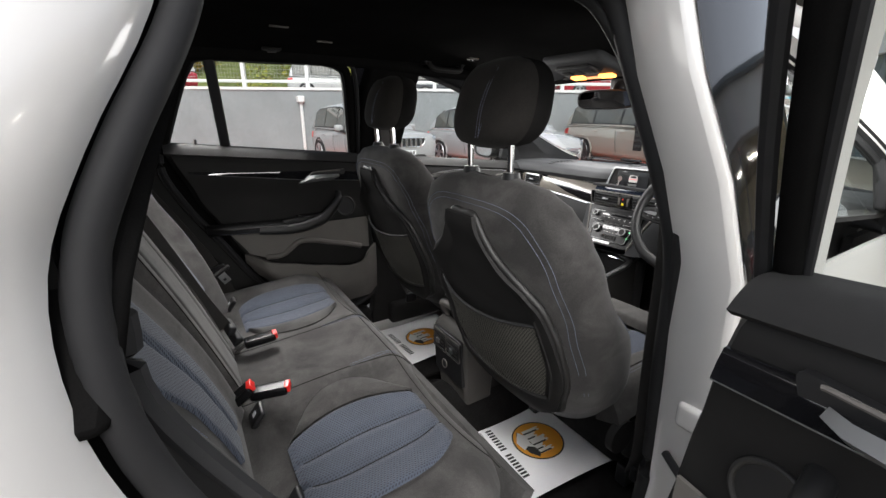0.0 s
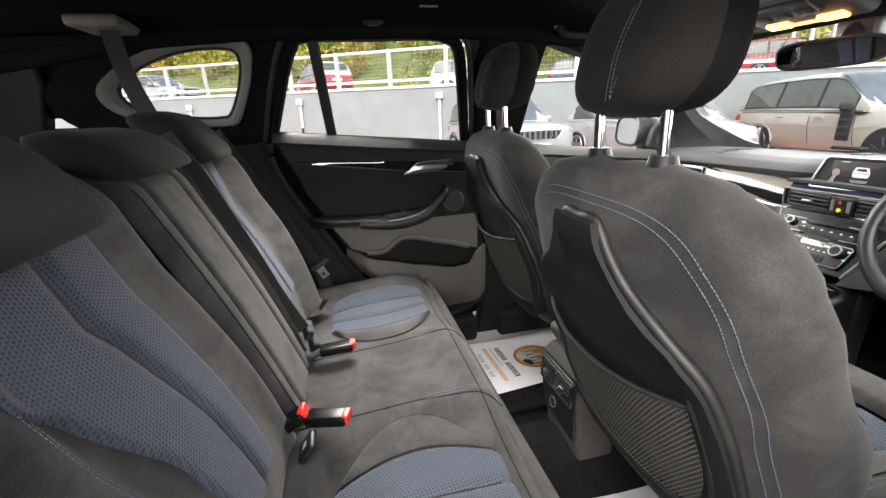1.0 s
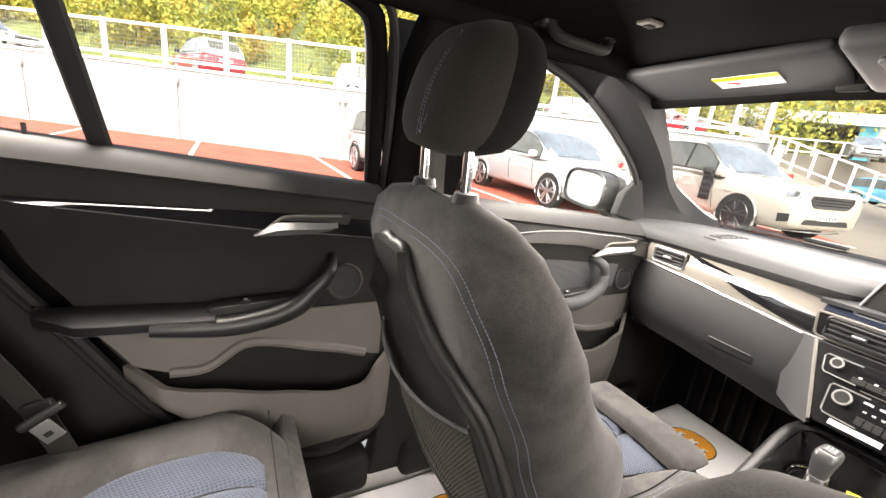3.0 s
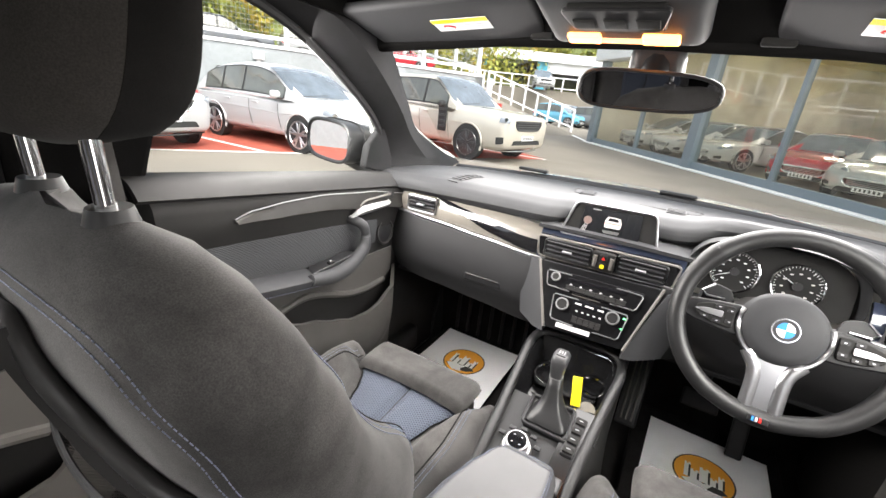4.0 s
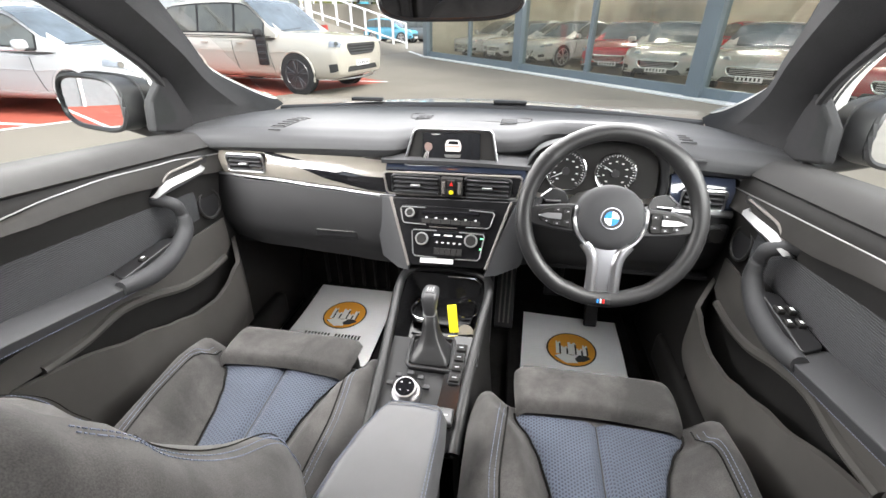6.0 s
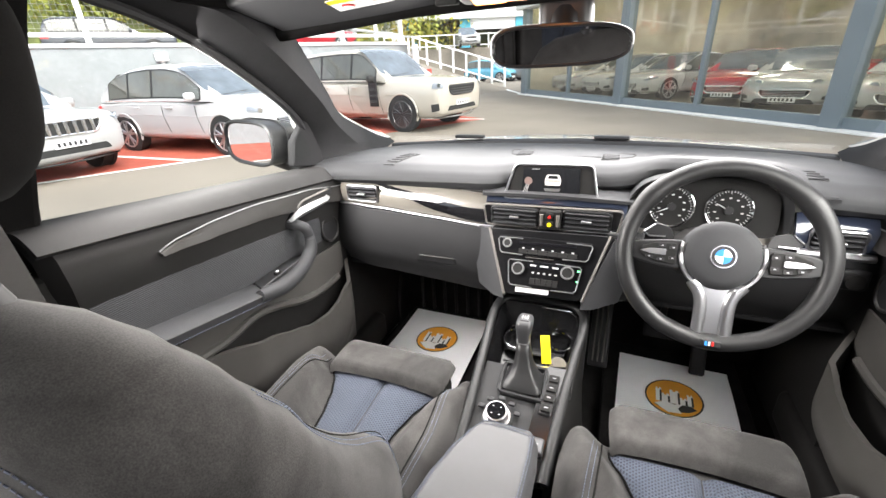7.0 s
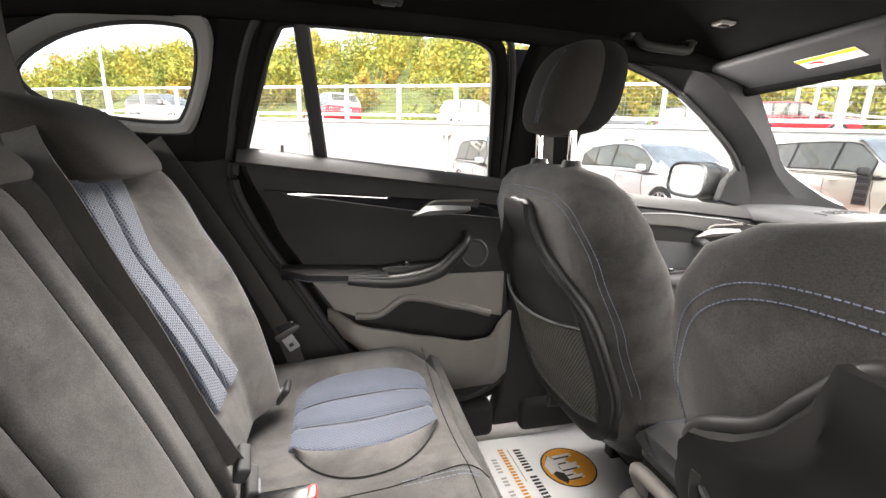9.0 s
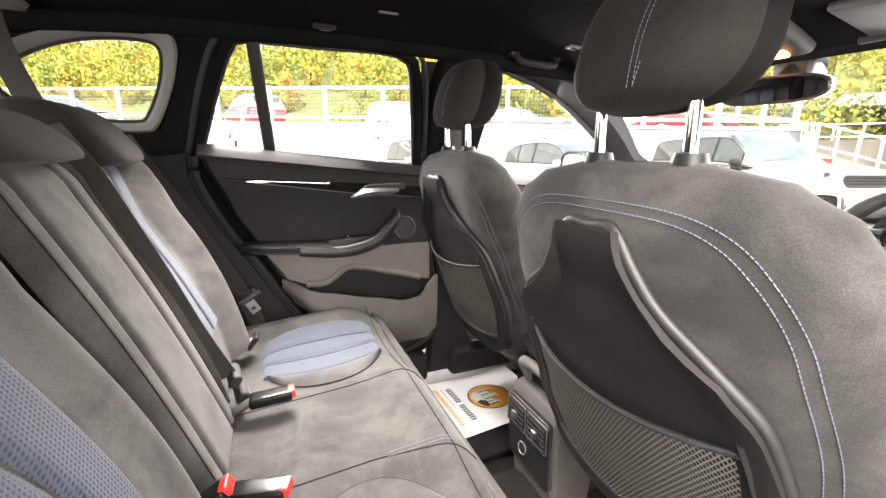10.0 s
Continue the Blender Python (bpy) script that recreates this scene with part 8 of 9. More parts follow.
    part("release_lever", loft([[X(x0, y, z0), X(x0 - 0.012, y, (z0 + z1) / 2), X(x0, y, z1), X(x0 + 0.008, y, (z0 + z1) / 2)] for x0, y, z0, z1 in ((0.688, hy[0] - 0.012, hz - 0.02, hz - 0.014), (0.676, hy[0] + 0.03, hz - 0.016, hz + 0.012), (0.672, (hy[0] + hy[1]) / 2, hz - 0.012, hz + 0.014), (0.674, hy[1] - 0.01, hz - 0.008, hz + 0.012), (0.686, hy[1] + 0.012, hz - 0.004, hz + 0.01))]), SILVER_TRIM, d, "satin metal door release")
    part("release_bezel", tube([X(0.684, a, b) for a, b in round_poly([(hy[0] - 0.012, hz - 0.02), (hy[0] + 0.045, hz + 0.024), (hy[1] + 0.03, hz + 0.026)], 0.02)][2:-2], 0.003, 6), GREYTRIM_LIT, d)
    if front:
        part("fabric_panel", sheet(lambda u, v: (lambda y: X(0.708 - 0.006 * math.sin(math.pi * v), y, az + 0.005 + (strip(y)[0] - strip(y)[1] - 0.012 - az) * v))(y_rear(1.0) + 0.03 + (sy - 0.05 - y_rear(1.0) - 0.03) * u), 16, 12, -0.006 * s), WEAVE, d, "ribbed dark fabric panel")
    spk = part("speaker", disc(X(0.712, sy, sz), (-s, 0, 0.1), 0.038, 0.006, 32), BLACK, d, "round tweeter grille")
    part("speaker_ring", torus(X(0.706, sy, sz), (-s, 0, 0.1), 0.041, 0.004, 36, 8), LIP, spk)
    # armrest and grab handle
    part("armrest", loft([[X(0.712, y, z - 0.045), X(x, y, z - 0.03), X(x - 0.006, y, z - 0.008), X(x + 0.02, y, z), X(0.712, y, z + 0.002)] for x, y, z in [(0.7 - 0.055 * min(1, (12 if front else 4) * t), a0 + (a1 - a0) * t, az + (0.055 if front else 0.012) * (1 - t)) for t in [i / 12 for i in range(13)]]]), SOFT if front else LEATHER, d, "leather armrest", bevel=0.006)
    part("stitching", dashes([X(0.7 - 0.055 * min(1, (12 if front else 4) * t) - 0.005, a0 + (a1 - a0) * t, az + (0.055 if front else 0.012) * (1 - t) - 0.026) for t in [i / 30 for i in range(4, 31)]]), THREAD, d)
    n = len(loop)
    path = smooth_path([X(0.648 + 0.004 * i + (0.045 if i == n - 1 else 0), y, z - 0.012) for i, (y, z) in enumerate(loop)], 6)
    part("grab_handle", tube(path, [0.014 + 0.007 * math.sin(math.pi * min(1, i / (len(path) - 1) * 1.4)) ** 0.7 for i in range(len(path))], 12, flat=1.1), SOFT if front else LEATHER, d, "leather grab handle")
    sw = part("switch_plate", prism(round_poly([(a1 - 0.02, 0.66), (a1 + 0.16, 0.668), (a1 + 0.15, 0.7), (a1 - 0.0, 0.704)], 0.012), lambda a, b, c: X(b, a, az + 0.004 + c + 0.06 * max(0, a - a1)), -0.02, 0.004), BLACK, d, bevel=0.002)
    for k in range(4 if (front and s > 0) else 1):
        part("window_switch", rbox(*X(0.672 + 0.02 * (k // 2), a1 + 0.055 + 0.035 * (k % 2), az + 0.014 + 0.004 * (k % 2)), 0.014, 0.02, 0.01, 0.003), HARD, sw)
        part("switch_mark", rbox(*X(0.672 + 0.02 * (k // 2), a1 + 0.055 + 0.035 * (k % 2), az + 0.0196 + 0.004 * (k % 2)), 0.006, 0.008, 0.001, 0.0003), WHITE_INK, sw)
    # storage pocket: outer wall stands off the card
    y0, y1 = (0.06, 0.76) if front else (-0.74, -0.16)
    def wall(u, v):
        y = y0 + (y1 - y0) * u
        zl = zb + 0.012
        if not front:
            zl = lerp_table(y, (-0.74, -0.69, -0.56, -0.4, -0.2, -0.16), (0.8, 0.73, 0.585, 0.52, 0.53, 0.57))
        z = zl + (max(edge(y), zl + 0.01) - zl) * v
        return X(0.725 - 0.075 * math.sin(math.pi * 0.5 * min(1, 1.5 * v)) * min(1, (3 if front else 7) * u + 0.15, 7 * (1 - u) + 0.15), y, z)
    bump = lambda y: lerp_table((y - y0) / (y1 - y0), (0.2, 0.343, 0.443, 0.7, 0.88), (0.006, 0.05, 0.072, 0.06, 0.006)) if front else lerp_table((y - y0) / (y1 - y0), (0.2, 0.42, 0.8, 0.92), (0.006, 0.105, 0.09, 0.006))
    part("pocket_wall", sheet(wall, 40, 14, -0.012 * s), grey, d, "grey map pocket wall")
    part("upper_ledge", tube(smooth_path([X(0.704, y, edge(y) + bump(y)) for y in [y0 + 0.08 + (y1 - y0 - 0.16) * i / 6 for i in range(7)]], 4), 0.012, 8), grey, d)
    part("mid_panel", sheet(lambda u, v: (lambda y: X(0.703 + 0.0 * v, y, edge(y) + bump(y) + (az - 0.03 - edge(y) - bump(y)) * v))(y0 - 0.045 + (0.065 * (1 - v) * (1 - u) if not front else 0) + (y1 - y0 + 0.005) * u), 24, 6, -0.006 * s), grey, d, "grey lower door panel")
    # outer skin and window
    part("door_skin", sheet(lambda u, v: (lambda z: X(0.83 + 0.045 * math.sin(math.pi * v) - 0.02 * v, y_rear(z) - 0.02 + (y_front(z) - y_rear(z) + 0.06) * u, z))(zb - 0.1 + ((1.08 if front else 1.17) - zb + 0.1) * v), 14, 14, -0.01 * s), WHITE_CAR, d, "white painted outer skin")
    if front:
        glass_y = [(0.0, 0.08), (0.02, 0.74), (0.02, 0.4)]
        pn = part("window_pane", Geo([X(side_x(z) + 0.006, y, z) for y, z in ((0.0, 1.19), (0.8, 1.12), (0.71, 1.27), (0.56, 1.37), (0.29, 1.5), (0.0, 1.56))], [[0, 1, 2, 3, 4, 5]]), PANE, d)
        seal = [on_side(s, y, z, 0.004) for y, z in ((0.0, 1.2), (0.0, 1.4), (0.01, 1.545), (0.1, 1.54), (0.29, 1.485), (0.56, 1.355), (0.7, 1.262), (0.745, 1.19))]
        part("window_seal", tube(smooth_path(seal, 5), 0.01, 8), RUBBER, d)
        # triangle cover before the mirror
        part("mirror_triangle", prism(round_poly([(0.655, 1.15), (0.8, 1.12), (0.8, 1.16), (0.72, 1.275), (0.69, 1.29), (0.665, 1.23)], 0.012), lambda a, b, c: (s * (side_x(b) - 0.004 + c), a, b), -0.006, 0.02), PILLAR, d, bevel=0.006)
    else:
        pn = part("window_pane", Geo([X(side_x(z) + 0.006, y, z) for y, z in ((-0.95, 1.28), (-0.22, 1.2), (-0.29, 1.57), (-0.83, 1.575))], [[0, 1, 2, 3]]), PANE, d)
        frame_ = smooth_path([on_side(s, y, z, 0.002) for y, z in ((-0.955, 1.27), (-0.89, 1.45), (-0.845, 1.545), (-0.8, 1.575), (-0.6, 1.583), (-0.4, 1.583), (-0.32, 1.568), (-0.285, 1.53), (-0.255, 1.4), (-0.222, 1.215))], 6)
        part("window_frame", tube(frame_, 0.016, 10), LINER, d, "black cloth window frame")
        part("window_seal", tube([p + Vector((s * 0.002, 0.0, 0)) + (Vector(on_side(s, -0.58, 1.4)) - p).normalized() * 0.018 for p in frame_], 0.007, 8), RUBBER, d)
        part("outer_seal", tube([p - Vector((s * 0.012, 0.0, 0)) - (Vector(on_side(s, -0.58, 1.4)) - p).normalized() * 0.026 for p in frame_], 0.009, 8), RUBBER, d)
        part("window_divider", tube([on_side(s, -0.772, 1.575, 0.002), on_side(s, -0.745, 1.262, 0.0)], 0.018, 8, flat=0.5, up=(s, 0, 0)), BLACK, d)
        part("frame_edge", loft([[X(side_x(z) + 0.022 + a, y + b, z) for a, b in ((0, 0), (0.028, 0.006), (0.028, -0.03), (0, -0.022))] for y, z in ((-0.185, 0.95), (-0.19, 1.1), (-0.2, 1.22), (-0.235, 1.4), (-0.27, 1.54), (-0.3, 1.59))]), WHITE_CAR, d, "white painted frame edge")
        part("lock_pin", tube([X(0.752, -0.845, 1.28), X(0.752, -0.845, 1.3)], 0.004, 8), BLACK, d)
    pn.visible_shadow = False
    if not front:
        gap = smooth_path([X(0.742, y_rear(z) - 0.012, z) for z in (1.25, 1.17, 1.03, 0.895, 0.72, 0.56, 0.49)] + [X(0.745, -0.3, 0.475)] + [X(0.742, y_front(z) + 0.012, z) for z in (0.53, 0.6, 0.7, 0.92, 1.2)], 5)
        part("door_seal", tube(gap, 0.012, 8), RUBBER, car, "black rubber door seal")
        if s < 0:
            part("gap_liner", loft([[p + Vector((-0.035, 0, 0)), p + Vector((-0.03, -0.075 if p.y < -0.45 else 0.04, 0 if p.z > 0.55 else -0.05)), p + Vector((-0.04, -0.075 if p.y < -0.45 else 0.04, 0 if p.z > 0.55 else -0.05)), p + Vector((-0.045, 0.05 if p.y < -0.45 else -0.05, 0.02))] for p in gap]), LINER, car)
        part("seal_edge", tube([p + Vector((s * -0.004, -0.014 if p.y < -0.45 else 0.014, -0.004)) for p in gap], 0.005, 6), HARD if s < 0 else BLACK, car)
    return d


door(-1, True, "door_front_left", "closed front car door with dark trim and grey pocket")
door(-1, False, "door_rear_left", "closed rear car door with dark trim and grey pocket")
door(1, True, "door_front_right", "closed driver's door with dark trim and window switches")
open_door = door(1, False, "door_rear_right", "open rear car door with dark trim")
HINGE = Vector((0.93, -0.19, 0))
open_door.matrix_basis = Matrix.Translation(HINGE) @ Matrix.Rotation(radians(80), 4, "Z") @ Matrix.Translation(-HINGE) @ open_door.matrix_basis
strap = part("door_check_strap", tube([(0.79, -0.215, 0.78), (0.84, -0.24, 0.77), (0.93, -0.3, 0.73)], 0.008, 8), BLACK, car)
part("hinge_block", rbox(0.82, -0.2, 0.88, 0.05, 0.05, 0.05, 0.01), WHITE_CAR, car)

# ---- door mirrors ----
MIRROR = mat("mirror_glass", (0.85, 0.87, 0.88), 0.01, 1.0, vary=0.0)
for s in (-1, 1):
    mi = thing("door_mirror", (s * 0.95, 0.72, 1.13), "black door mirror with silvered glass", "mirror", "door mirrors")
    rot = Matrix.Translation((s * 0.965, 0.69, 1.215)) @ Euler((radians(-4), 0, radians(s * 16))).to_matrix().to_4x4()
    shape = [(0.142 * math.copysign(abs(math.cos(a)) ** 0.55, math.cos(a)), 0.066 * math.copysign(abs(math.sin(a)) ** 0.6, math.sin(a))) for a in [2 * math.pi * k / 36 for k in range(36)]]
    part("shell", loft([[rot @ Vector((a * k, y, b * k - (k < 0.9) * 0.0)) for a, b in shape] for y, k in ((-0.012, 1.05), (0.03, 1.06), (0.08, 0.9), (0.11, 0.6), (0.12, 0.2))]), BLACK, mi, "black shell", sharp=60)
    part("glass", loft([[rot @ Vector((a * 0.94, y, b * 0.92)) for a, b in shape] for y in (-0.008, -0.014)]), MIRROR, mi, "silvered mirror glass")
    part("glass_rim", tube([rot @ Vector((a * 1.0, -0.014, b * 1.0)) for a, b in shape], 0.007, 6, closed=True), BLACK, mi)
    part("cap", loft([[rot @ Vector((a * k, y, 0.004 + b * k)) for a, b in shape] for y, k in ((0.035, 1.08), (0.08, 0.95), (0.115, 0.68), (0.128, 0.2))]), BLACK, mi, "black cap", sharp=60)
    part("foot", tube([(s * 0.79, 0.74, 1.12), (s * 0.86, 0.73, 1.14), (s * 0.92, 0.72, 1.16)], [0.03, 0.025, 0.025], 10), BLACK, mi)

# ---- roof fittings ----
rv = thing("rear_view_mirror", (0.025, 0.5, 1.4), "black frameless rear-view mirror on a stalk", "mirror")
rm = Matrix.Translation((0.025, 0.49, 1.445)) @ Euler((radians(8), 0, radians(10))).to_matrix().to_4x4()
ms = [(0.123 * math.copysign(abs(math.cos(a)) ** 0.5, math.cos(a)), 0.034 * math.copysign(abs(math.sin(a)) ** 0.7, math.sin(a)) * (1 - 0.12 * math.cos(a))) for a in [2 * math.pi * k / 40 for k in range(40)]]
part("housing", loft([[rm @ Vector((a * k, y, b * k)) for a, b in ms] for y, k in ((-0.004, 1.0), (0.012, 1.03), (0.03, 0.85), (0.04, 0.5))]), BLACK, rv, sharp=60)
part("glass", loft([[rm @ Vector((a * 0.94, y, b * 0.88)) for a, b in ms] for y in (-0.003, -0.007)]), mat("dimming_mirror", (0.3, 0.3, 0.31), 0.02, 1.0, vary=0.0), rv, "dark mirror glass")
part("glass_rim", tube([rm @ Vector((a * 0.97, -0.006, b * 0.95)) for a, b in ms], 0.0035, 6, closed=True), BLACK, rv)
part("stalk", tube([(0.025, 0.53, 1.46), (0.02, 0.58, 1.5), (0.02, 0.6, 1.53)], [0.022, 0.03, 0.04], 10), BLACK, rv)
part("sensor_cover", rbox(0.02, 0.6, 1.5, 0.1, 0.09, 0.07, 0.02), BLACK, rv)

oc = thing("overhead_console", (-0.03, 0.42, 1.54), "dark grey overhead console with two lit amber reading lamps", "lamp")
part("console_body", rbox(0, 0, 0, 0.27, 0.2, 0.045, 0.02, 3).move(Matrix.Translation((-0.035, 0.42, 1.565)) @ Euler((radians(-14), 0, 0)).to_matrix().to_4x4()), SOFT, oc)
part("console_inset", rbox(0, 0, 0, 0.15, 0.08, 0.012, 0.005, 3).move(Matrix.Translation((-0.035, 0.385, 1.547)) @ Euler((radians(-14), 0, 0)).to_matrix().to_4x4()), HARD, oc)
for dx in (-0.1, 0.03):
    part("lamp_lens", rbox(0, 0, 0, 0.06, 0.03, 0.01, 0.004).move(Matrix.Translation((dx, 0.465, 1.526)) @ Euler((radians(-14), 0, 0)).to_matrix().to_4x4()), LED, oc, "lit amber lamp lens")
part("lamp_strip", rbox(0, 0, 0, 0.09, 0.012, 0.006, 0.003).move(Matrix.Translation((-0.035, 0.475, 1.524)) @ Euler((radians(-14), 0, 0)).to_matrix().to_4x4()), glow("dim_amber", (0.8, 0.3, 0.12), 1.0), oc)
inset = prism(round_poly([(-0.085, -0.045), (0.085, -0.045), (0.07, 0.03), (-0.07, 0.03)], 0.015), lambda a, b, c: (a, b, c), -0.004, 0.004)
part("roof_switch", inset.move(Matrix.Translation((-0.035, 0.39, 1.541)) @ Euler((radians(-14), 0, 0)).to_matrix().to_4x4()), BLACK, oc, "black switch panel", bevel=0.002)
for i in range(3):
    part("roof_button", rbox(0, 0, 0, 0.036, 0.03, 0.005, 0.002).move(Matrix.Translation((-0.085 + 0.05 * i, 0.388, 1.537)) @ Euler((radians(-14), 0, 0)).to_matrix().to_4x4()), HARD, oc)

for s in (-1, 1):
    vz = thing("sun_visor", (s * 0.37, 0.42, 1.53), "grey cloth sun visor folded up against the roof", "visor", "sun visors")
    vm = Matrix.Translation((s * 0.385, 0.43, 1.548)) @ Euler((radians(-12), radians(s * 5), radians(s * -5))).to_matrix().to_4x4()
    part("visor_board", rbox(0, 0, 0, 0.4, 0.19, 0.022, 0.01, 4).move(vm), SOFT, vz)
    lb = part("warning_label", rbox(0, 0, 0, 0.12, 0.055, 0.0012, 0.0004).move(vm @ Matrix.Translation((0.04 * -s, -0.0, -0.0118))), WHITE_INK, vz, "yellow and white warning label")
    part("label_head", rbox(0, 0, 0, 0.12, 0.016, 0.0012, 0.0004).move(vm @ Matrix.Translation((0.04 * -s, -0.019, -0.0126))), YELLOW, lb)
    part("label_sign", torus(vm @ Vector((0.04 * -s - 0.03, 0.008, -0.0126)), (0, 0, 1), 0.012, 0.0015, 20, 5), RED, lb)
    for k in range(3):
        part("label_bar", rbox(0, 0, 0, 0.05, 0.003, 0.001, 0.0003).move(vm @ Matrix.Translation((0.04 * -s + 0.022, 0.018 - 0.009 * k, -0.0126))), INK_GREY, lb)
    part("visor_clip", rbox(s * 0.2, 0.52, 1.536, 0.05, 0.02, 0.016, 0.005), HARD, vz)


def grab(s, y0, y1, z):
    g = thing("grab_handle", (s * 0.5, (y0 + y1) / 2, z), "black folding roof grab handle", "handle", "roof grab handles")
    part("bar", tube(smooth_path([(s * 0.525, y0, z + 0.012), (s * 0.51, y0 + 0.02, z - 0.018), (s * 0.505, (y0 + y1) / 2, z - 0.024), (s * 0.51, y1 - 0.02, z - 0.022), (s * 0.525, y1, z + 0.006)], 6), 0.011, 10), HARD, g)
    for y in (y0, y1):
        part("mount", rbox(s * 0.535, y, z + 0.012, 0.04, 0.035, 0.03, 0.008), BLACK, g)


grab(-1, 0.03, 0.2, 1.592)
hk2 = thing("coat_hook", (-0.48, -0.59, 1.59), "small black folded clip in the headliner", "hook")
part("hook_plate", rbox(-0.48, -0.59, 1.596, 0.03, 0.06, 0.01, 0.004), HARD, hk2)
part("hook_centre", rbox(-0.475, -0.59, 1.589, 0.012, 0.03, 0.008, 0.003), BLACK, hk2)
hk = thing("coat_hook", (-0.405, 0.175, 1.59), "small grey clip in the headliner", "hook")
part("hook_plate", rbox(-0.405, 0.175, 1.606, 0.03, 0.042, 0.008, 0.003), GREYTRIM_LIT, hk)
part("hook_centre", rbox(-0.405, 0.175, 1.601, 0.014, 0.02, 0.006, 0.002), HARD, hk)
for x, y in ((-0.35, -0.45), (-0.2, -0.62)):
    rl = thing("roof_trim_strip", (x, y, 1.6), "thin grey strip in the headliner", "strip")
    part("strip_bar", rbox(x, y, roof_z(x, y) - 0.002, 0.01, 0.05, 0.004, 0.001), GREYTRIM_LIT, rl)

# ---- seat belts ----
def strap_band(name, pts, width, label, across):
    b = thing(name, pts[-1], label, "seat belt", "seat belts")
    part("webbing", band(smooth_path(pts, 8), width, 0.002, across), WEBBING, b)
    return b


bl = strap_band("seat_belt", [(-0.665, -1.12, 1.3), (-0.668, -1.02, 1.12), (-0.655, -0.93, 0.96), (-0.645, -0.86, 0.82), (-0.64, -0.82, 0.7)], 0.048, "black rear seat belt hanging beside the door", (0.25, 1, 0.2))
part("tongue", rbox(0, 0, 0, 0.05, 0.012, 0.03, 0.004).move(Matrix.Translation((-0.632, -0.845, 0.82)) @ Euler((0, radians(-20), radians(80))).to_matrix().to_4x4()), BLACK, bl)
part("tongue_grip", rbox(0, 0, 0, 0.012, 0.07, 0.016, 0.005).move(Matrix.Translation((-0.618, -0.84, 0.815)) @ Euler((radians(28), 0, radians(12))).to_matrix().to_4x4()), LIP, bl)
part("tongue_plate", rbox(0, 0, 0, 0.004, 0.03, 0.042, 0.001).move(Matrix.Translation((-0.61, -0.832, 0.788)) @ Euler((radians(28), 0, radians(12))).to_matrix().to_4x4()), SILVER_TRIM, bl, "steel tongue plate")
part("tongue_slot", rbox(0, 0, 0, 0.005, 0.012, 0.01, 0.001).move(Matrix.Translation((-0.6095, -0.8315, 0.784)) @ Euler((radians(28), 0, radians(12))).to_matrix().to_4x4()), BLACK, bl)
bm_ = strap_band("seat_belt", [(-0.49, -1.28, 1.585), (-0.4, -1.23, 1.46), (-0.31, -1.165, 1.345), (-0.225, -1.108, 1.288), (-0.19, -1.055, 1.215), (-0.182, -1.012, 1.12), (-0.181, -0.967, 1.01), (-0.174, -0.927, 0.91), (-0.17, -0.895, 0.84), (-0.169, -0.871, 0.79)], 0.042, "dark middle seat belt slung from the roof over the backrest", lambda t: (-0.12 + 0.5 * t, 0.9, 0.25))
for x, y, z in ((-0.169, -0.862, 0.79), (-0.156, -0.85, 0.757)):
    part("tongue", rbox(0, 0, 0, 0.06, 0.022, 0.03, 0.006).move(Matrix.Translation((x, y, z)) @ Euler((radians(-25), radians(10), radians(10))).to_matrix().to_4x4()), RUBBER, bm_)
part("tongue_plate", rbox(0, 0, 0, 0.028, 0.004, 0.04, 0.001).move(Matrix.Translation((-0.15, -0.842, 0.742)) @ Euler((radians(-25), radians(10), radians(10))).to_matrix().to_4x4()), GEARGREY, bm_)
fb = strap_band("seat_belt", [(0.66, -0.14, 1.42), (0.67, -0.12, 1.2), (0.67, -0.1, 0.9), (0.66, -0.06, 0.62), (0.63, -0.02, 0.5)], 0.048, "black front seat belt on the door pillar", (0.2, 1, 0))
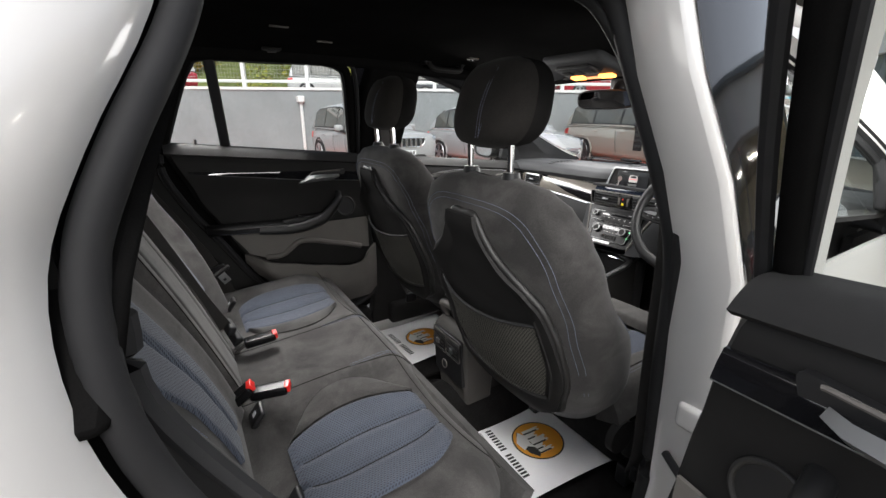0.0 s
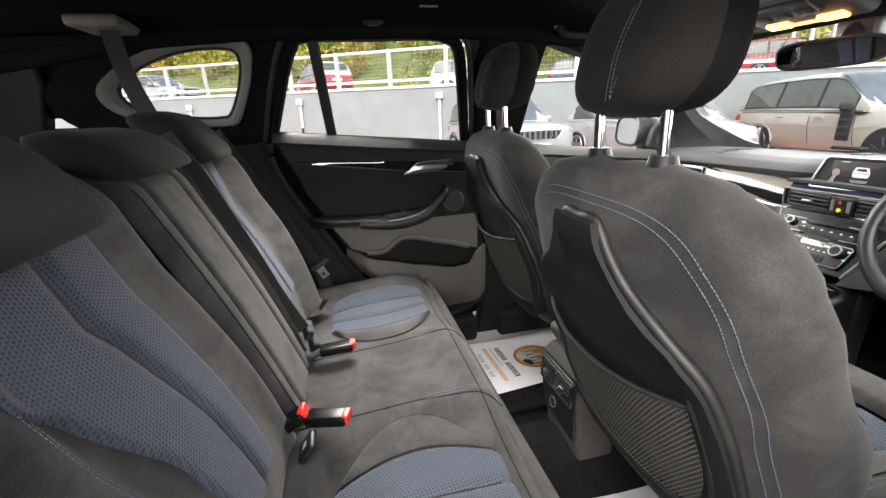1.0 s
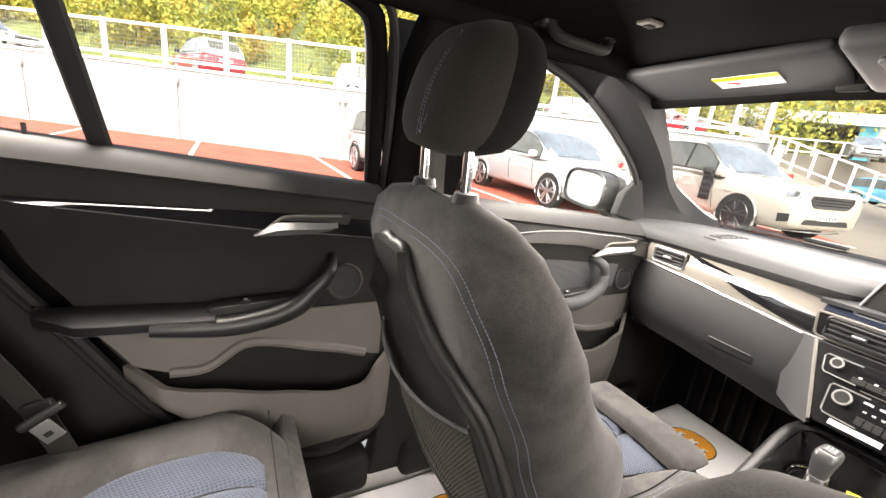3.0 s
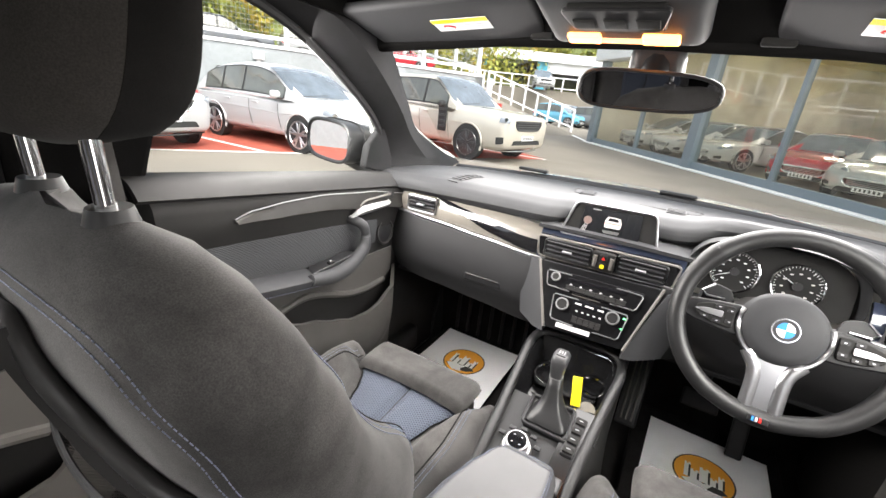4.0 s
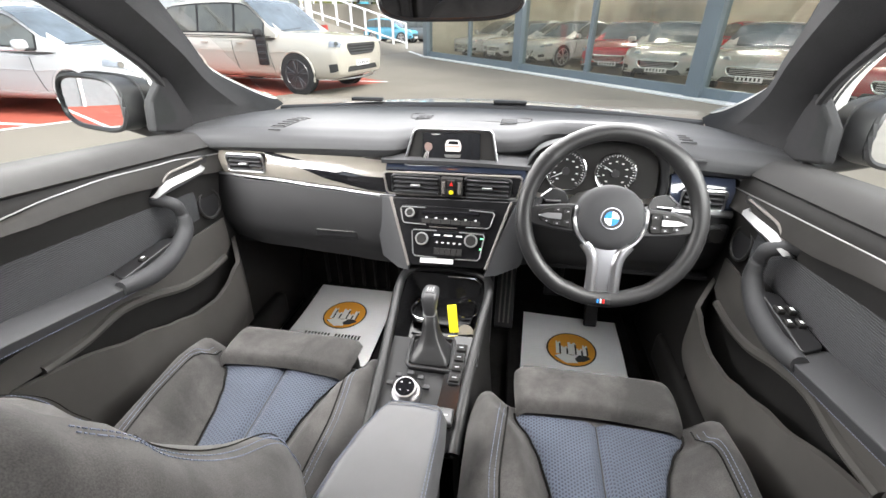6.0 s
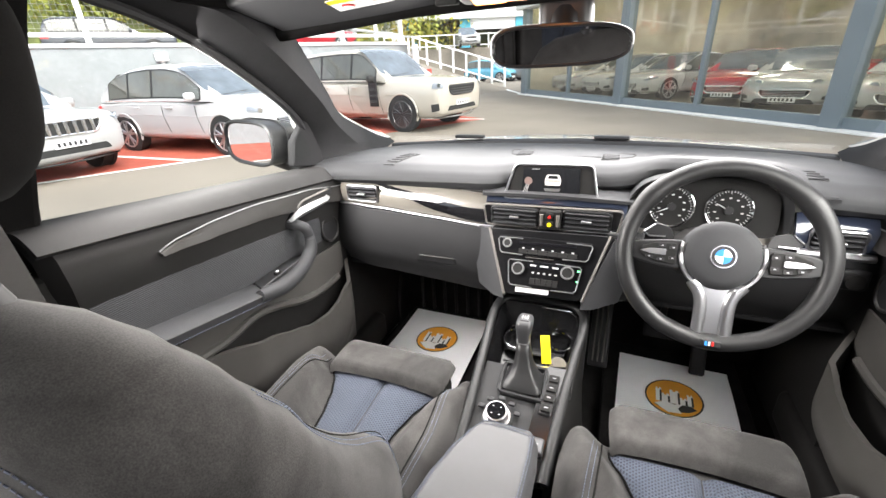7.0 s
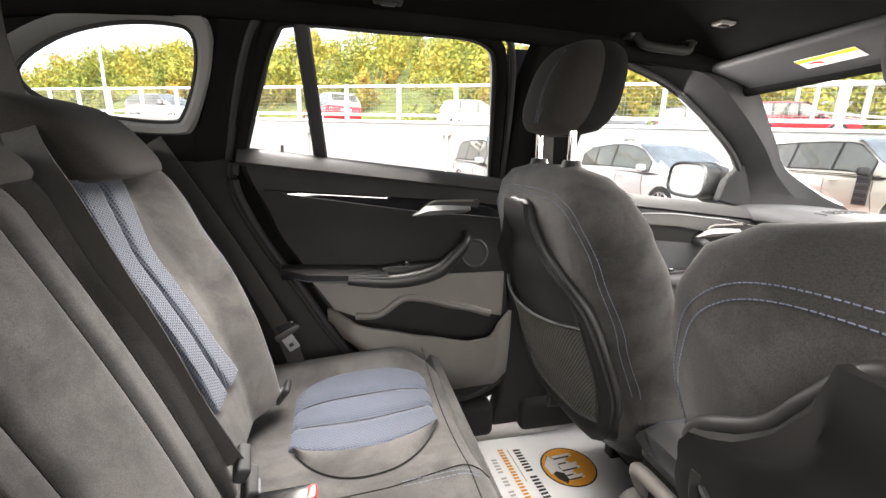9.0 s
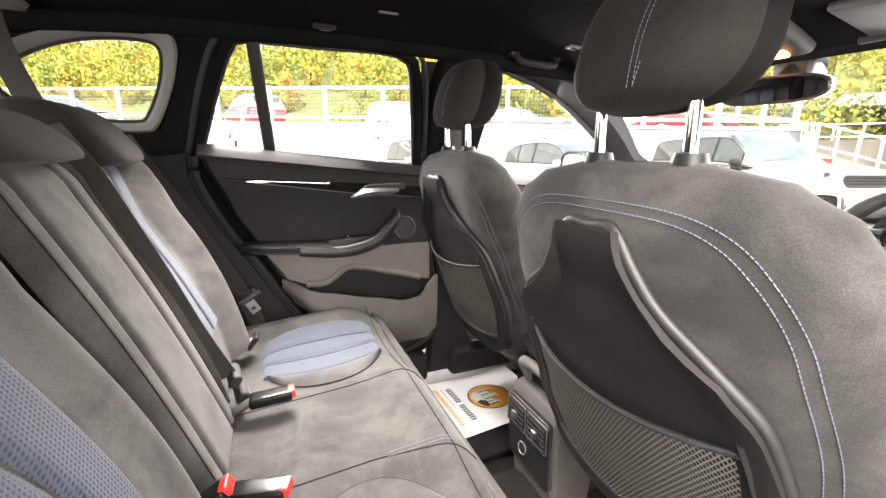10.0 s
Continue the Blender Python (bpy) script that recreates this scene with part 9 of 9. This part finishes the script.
fb2 = strap_band("seat_belt", [(-0.66, -0.12, 1.42), (-0.675, -0.1, 1.2), (-0.68, -0.08, 0.9), (-0.67, -0.04, 0.6), (-0.64, 0.0, 0.5)], 0.048, "black front seat belt on the door pillar", (-0.2, 1, 0))
for b_, s in ((fb, 1), (fb2, -1)):
    part("belt_guide", rbox(s * 0.664, -0.135, 1.425, 0.018, 0.075, 0.03, 0.008), BLACK, b_, "black belt guide on the pillar")
    part("belt_anchor", rbox(s * 0.642, -0.01, 0.5, 0.02, 0.06, 0.05, 0.008), BLACK, b_, "black belt anchor")
part("belt_roof_cover", rbox(-0.5, -1.29, 1.585, 0.15, 0.12, 0.03, 0.012), GREYTRIM_LIT, bm_, "grey roof belt outlet")


def buckle(x, y, z, tilt, turn_, red):
    b = thing("belt_buckle", (x, y, z - 0.03), "black belt buckle with a red release button" if red else "black belt buckle lying on the seat", "buckle", "belt buckles")
    m = Matrix.Translation((x, y, z)) @ Euler((radians(tilt), 0, radians(turn_))).to_matrix().to_4x4()
    part("body", rbox(0, 0, 0, 0.04, 0.085, 0.022, 0.006).move(m), STACK, b)
    part("release_button", rbox(0, 0.042, 0.003, 0.03, 0.014, 0.018, 0.003).move(m), RED, b, "red release button")
    part("stem", tube([m @ Vector((0, -0.04, 0)), m @ Vector((0, -0.09, -0.02))], 0.016, 8, flat=0.4), WEBBING, b)
    return b


buckle(0.168, -0.885, 0.765, 35, -5, True)
buckle(0.155, -0.812, 0.753, 4, -18, True)
buckle(-0.108, -0.79, 0.757, 4, -2, True)
for x, y, z in ((-0.45, -0.834, 0.742), (0.2, -0.85, 0.73), (0.5, -0.834, 0.742)):
    iso = thing("anchor_cover", (x, y, z - 0.02), "black child-seat anchor cover in the seat crease", "cover", "anchor covers")
    m_ = Matrix.Translation((x, y, z)) @ Euler((radians(52), 0, 0)).to_matrix().to_4x4()
    part("flap", rbox(0, 0, 0, 0.052, 0.046, 0.014, 0.006).move(m_), BLACK, iso)
    part("mark", rbox(0, 0, 0.0075, 0.014, 0.012, 0.001, 0.0004).move(m_), INK_GREY, iso)
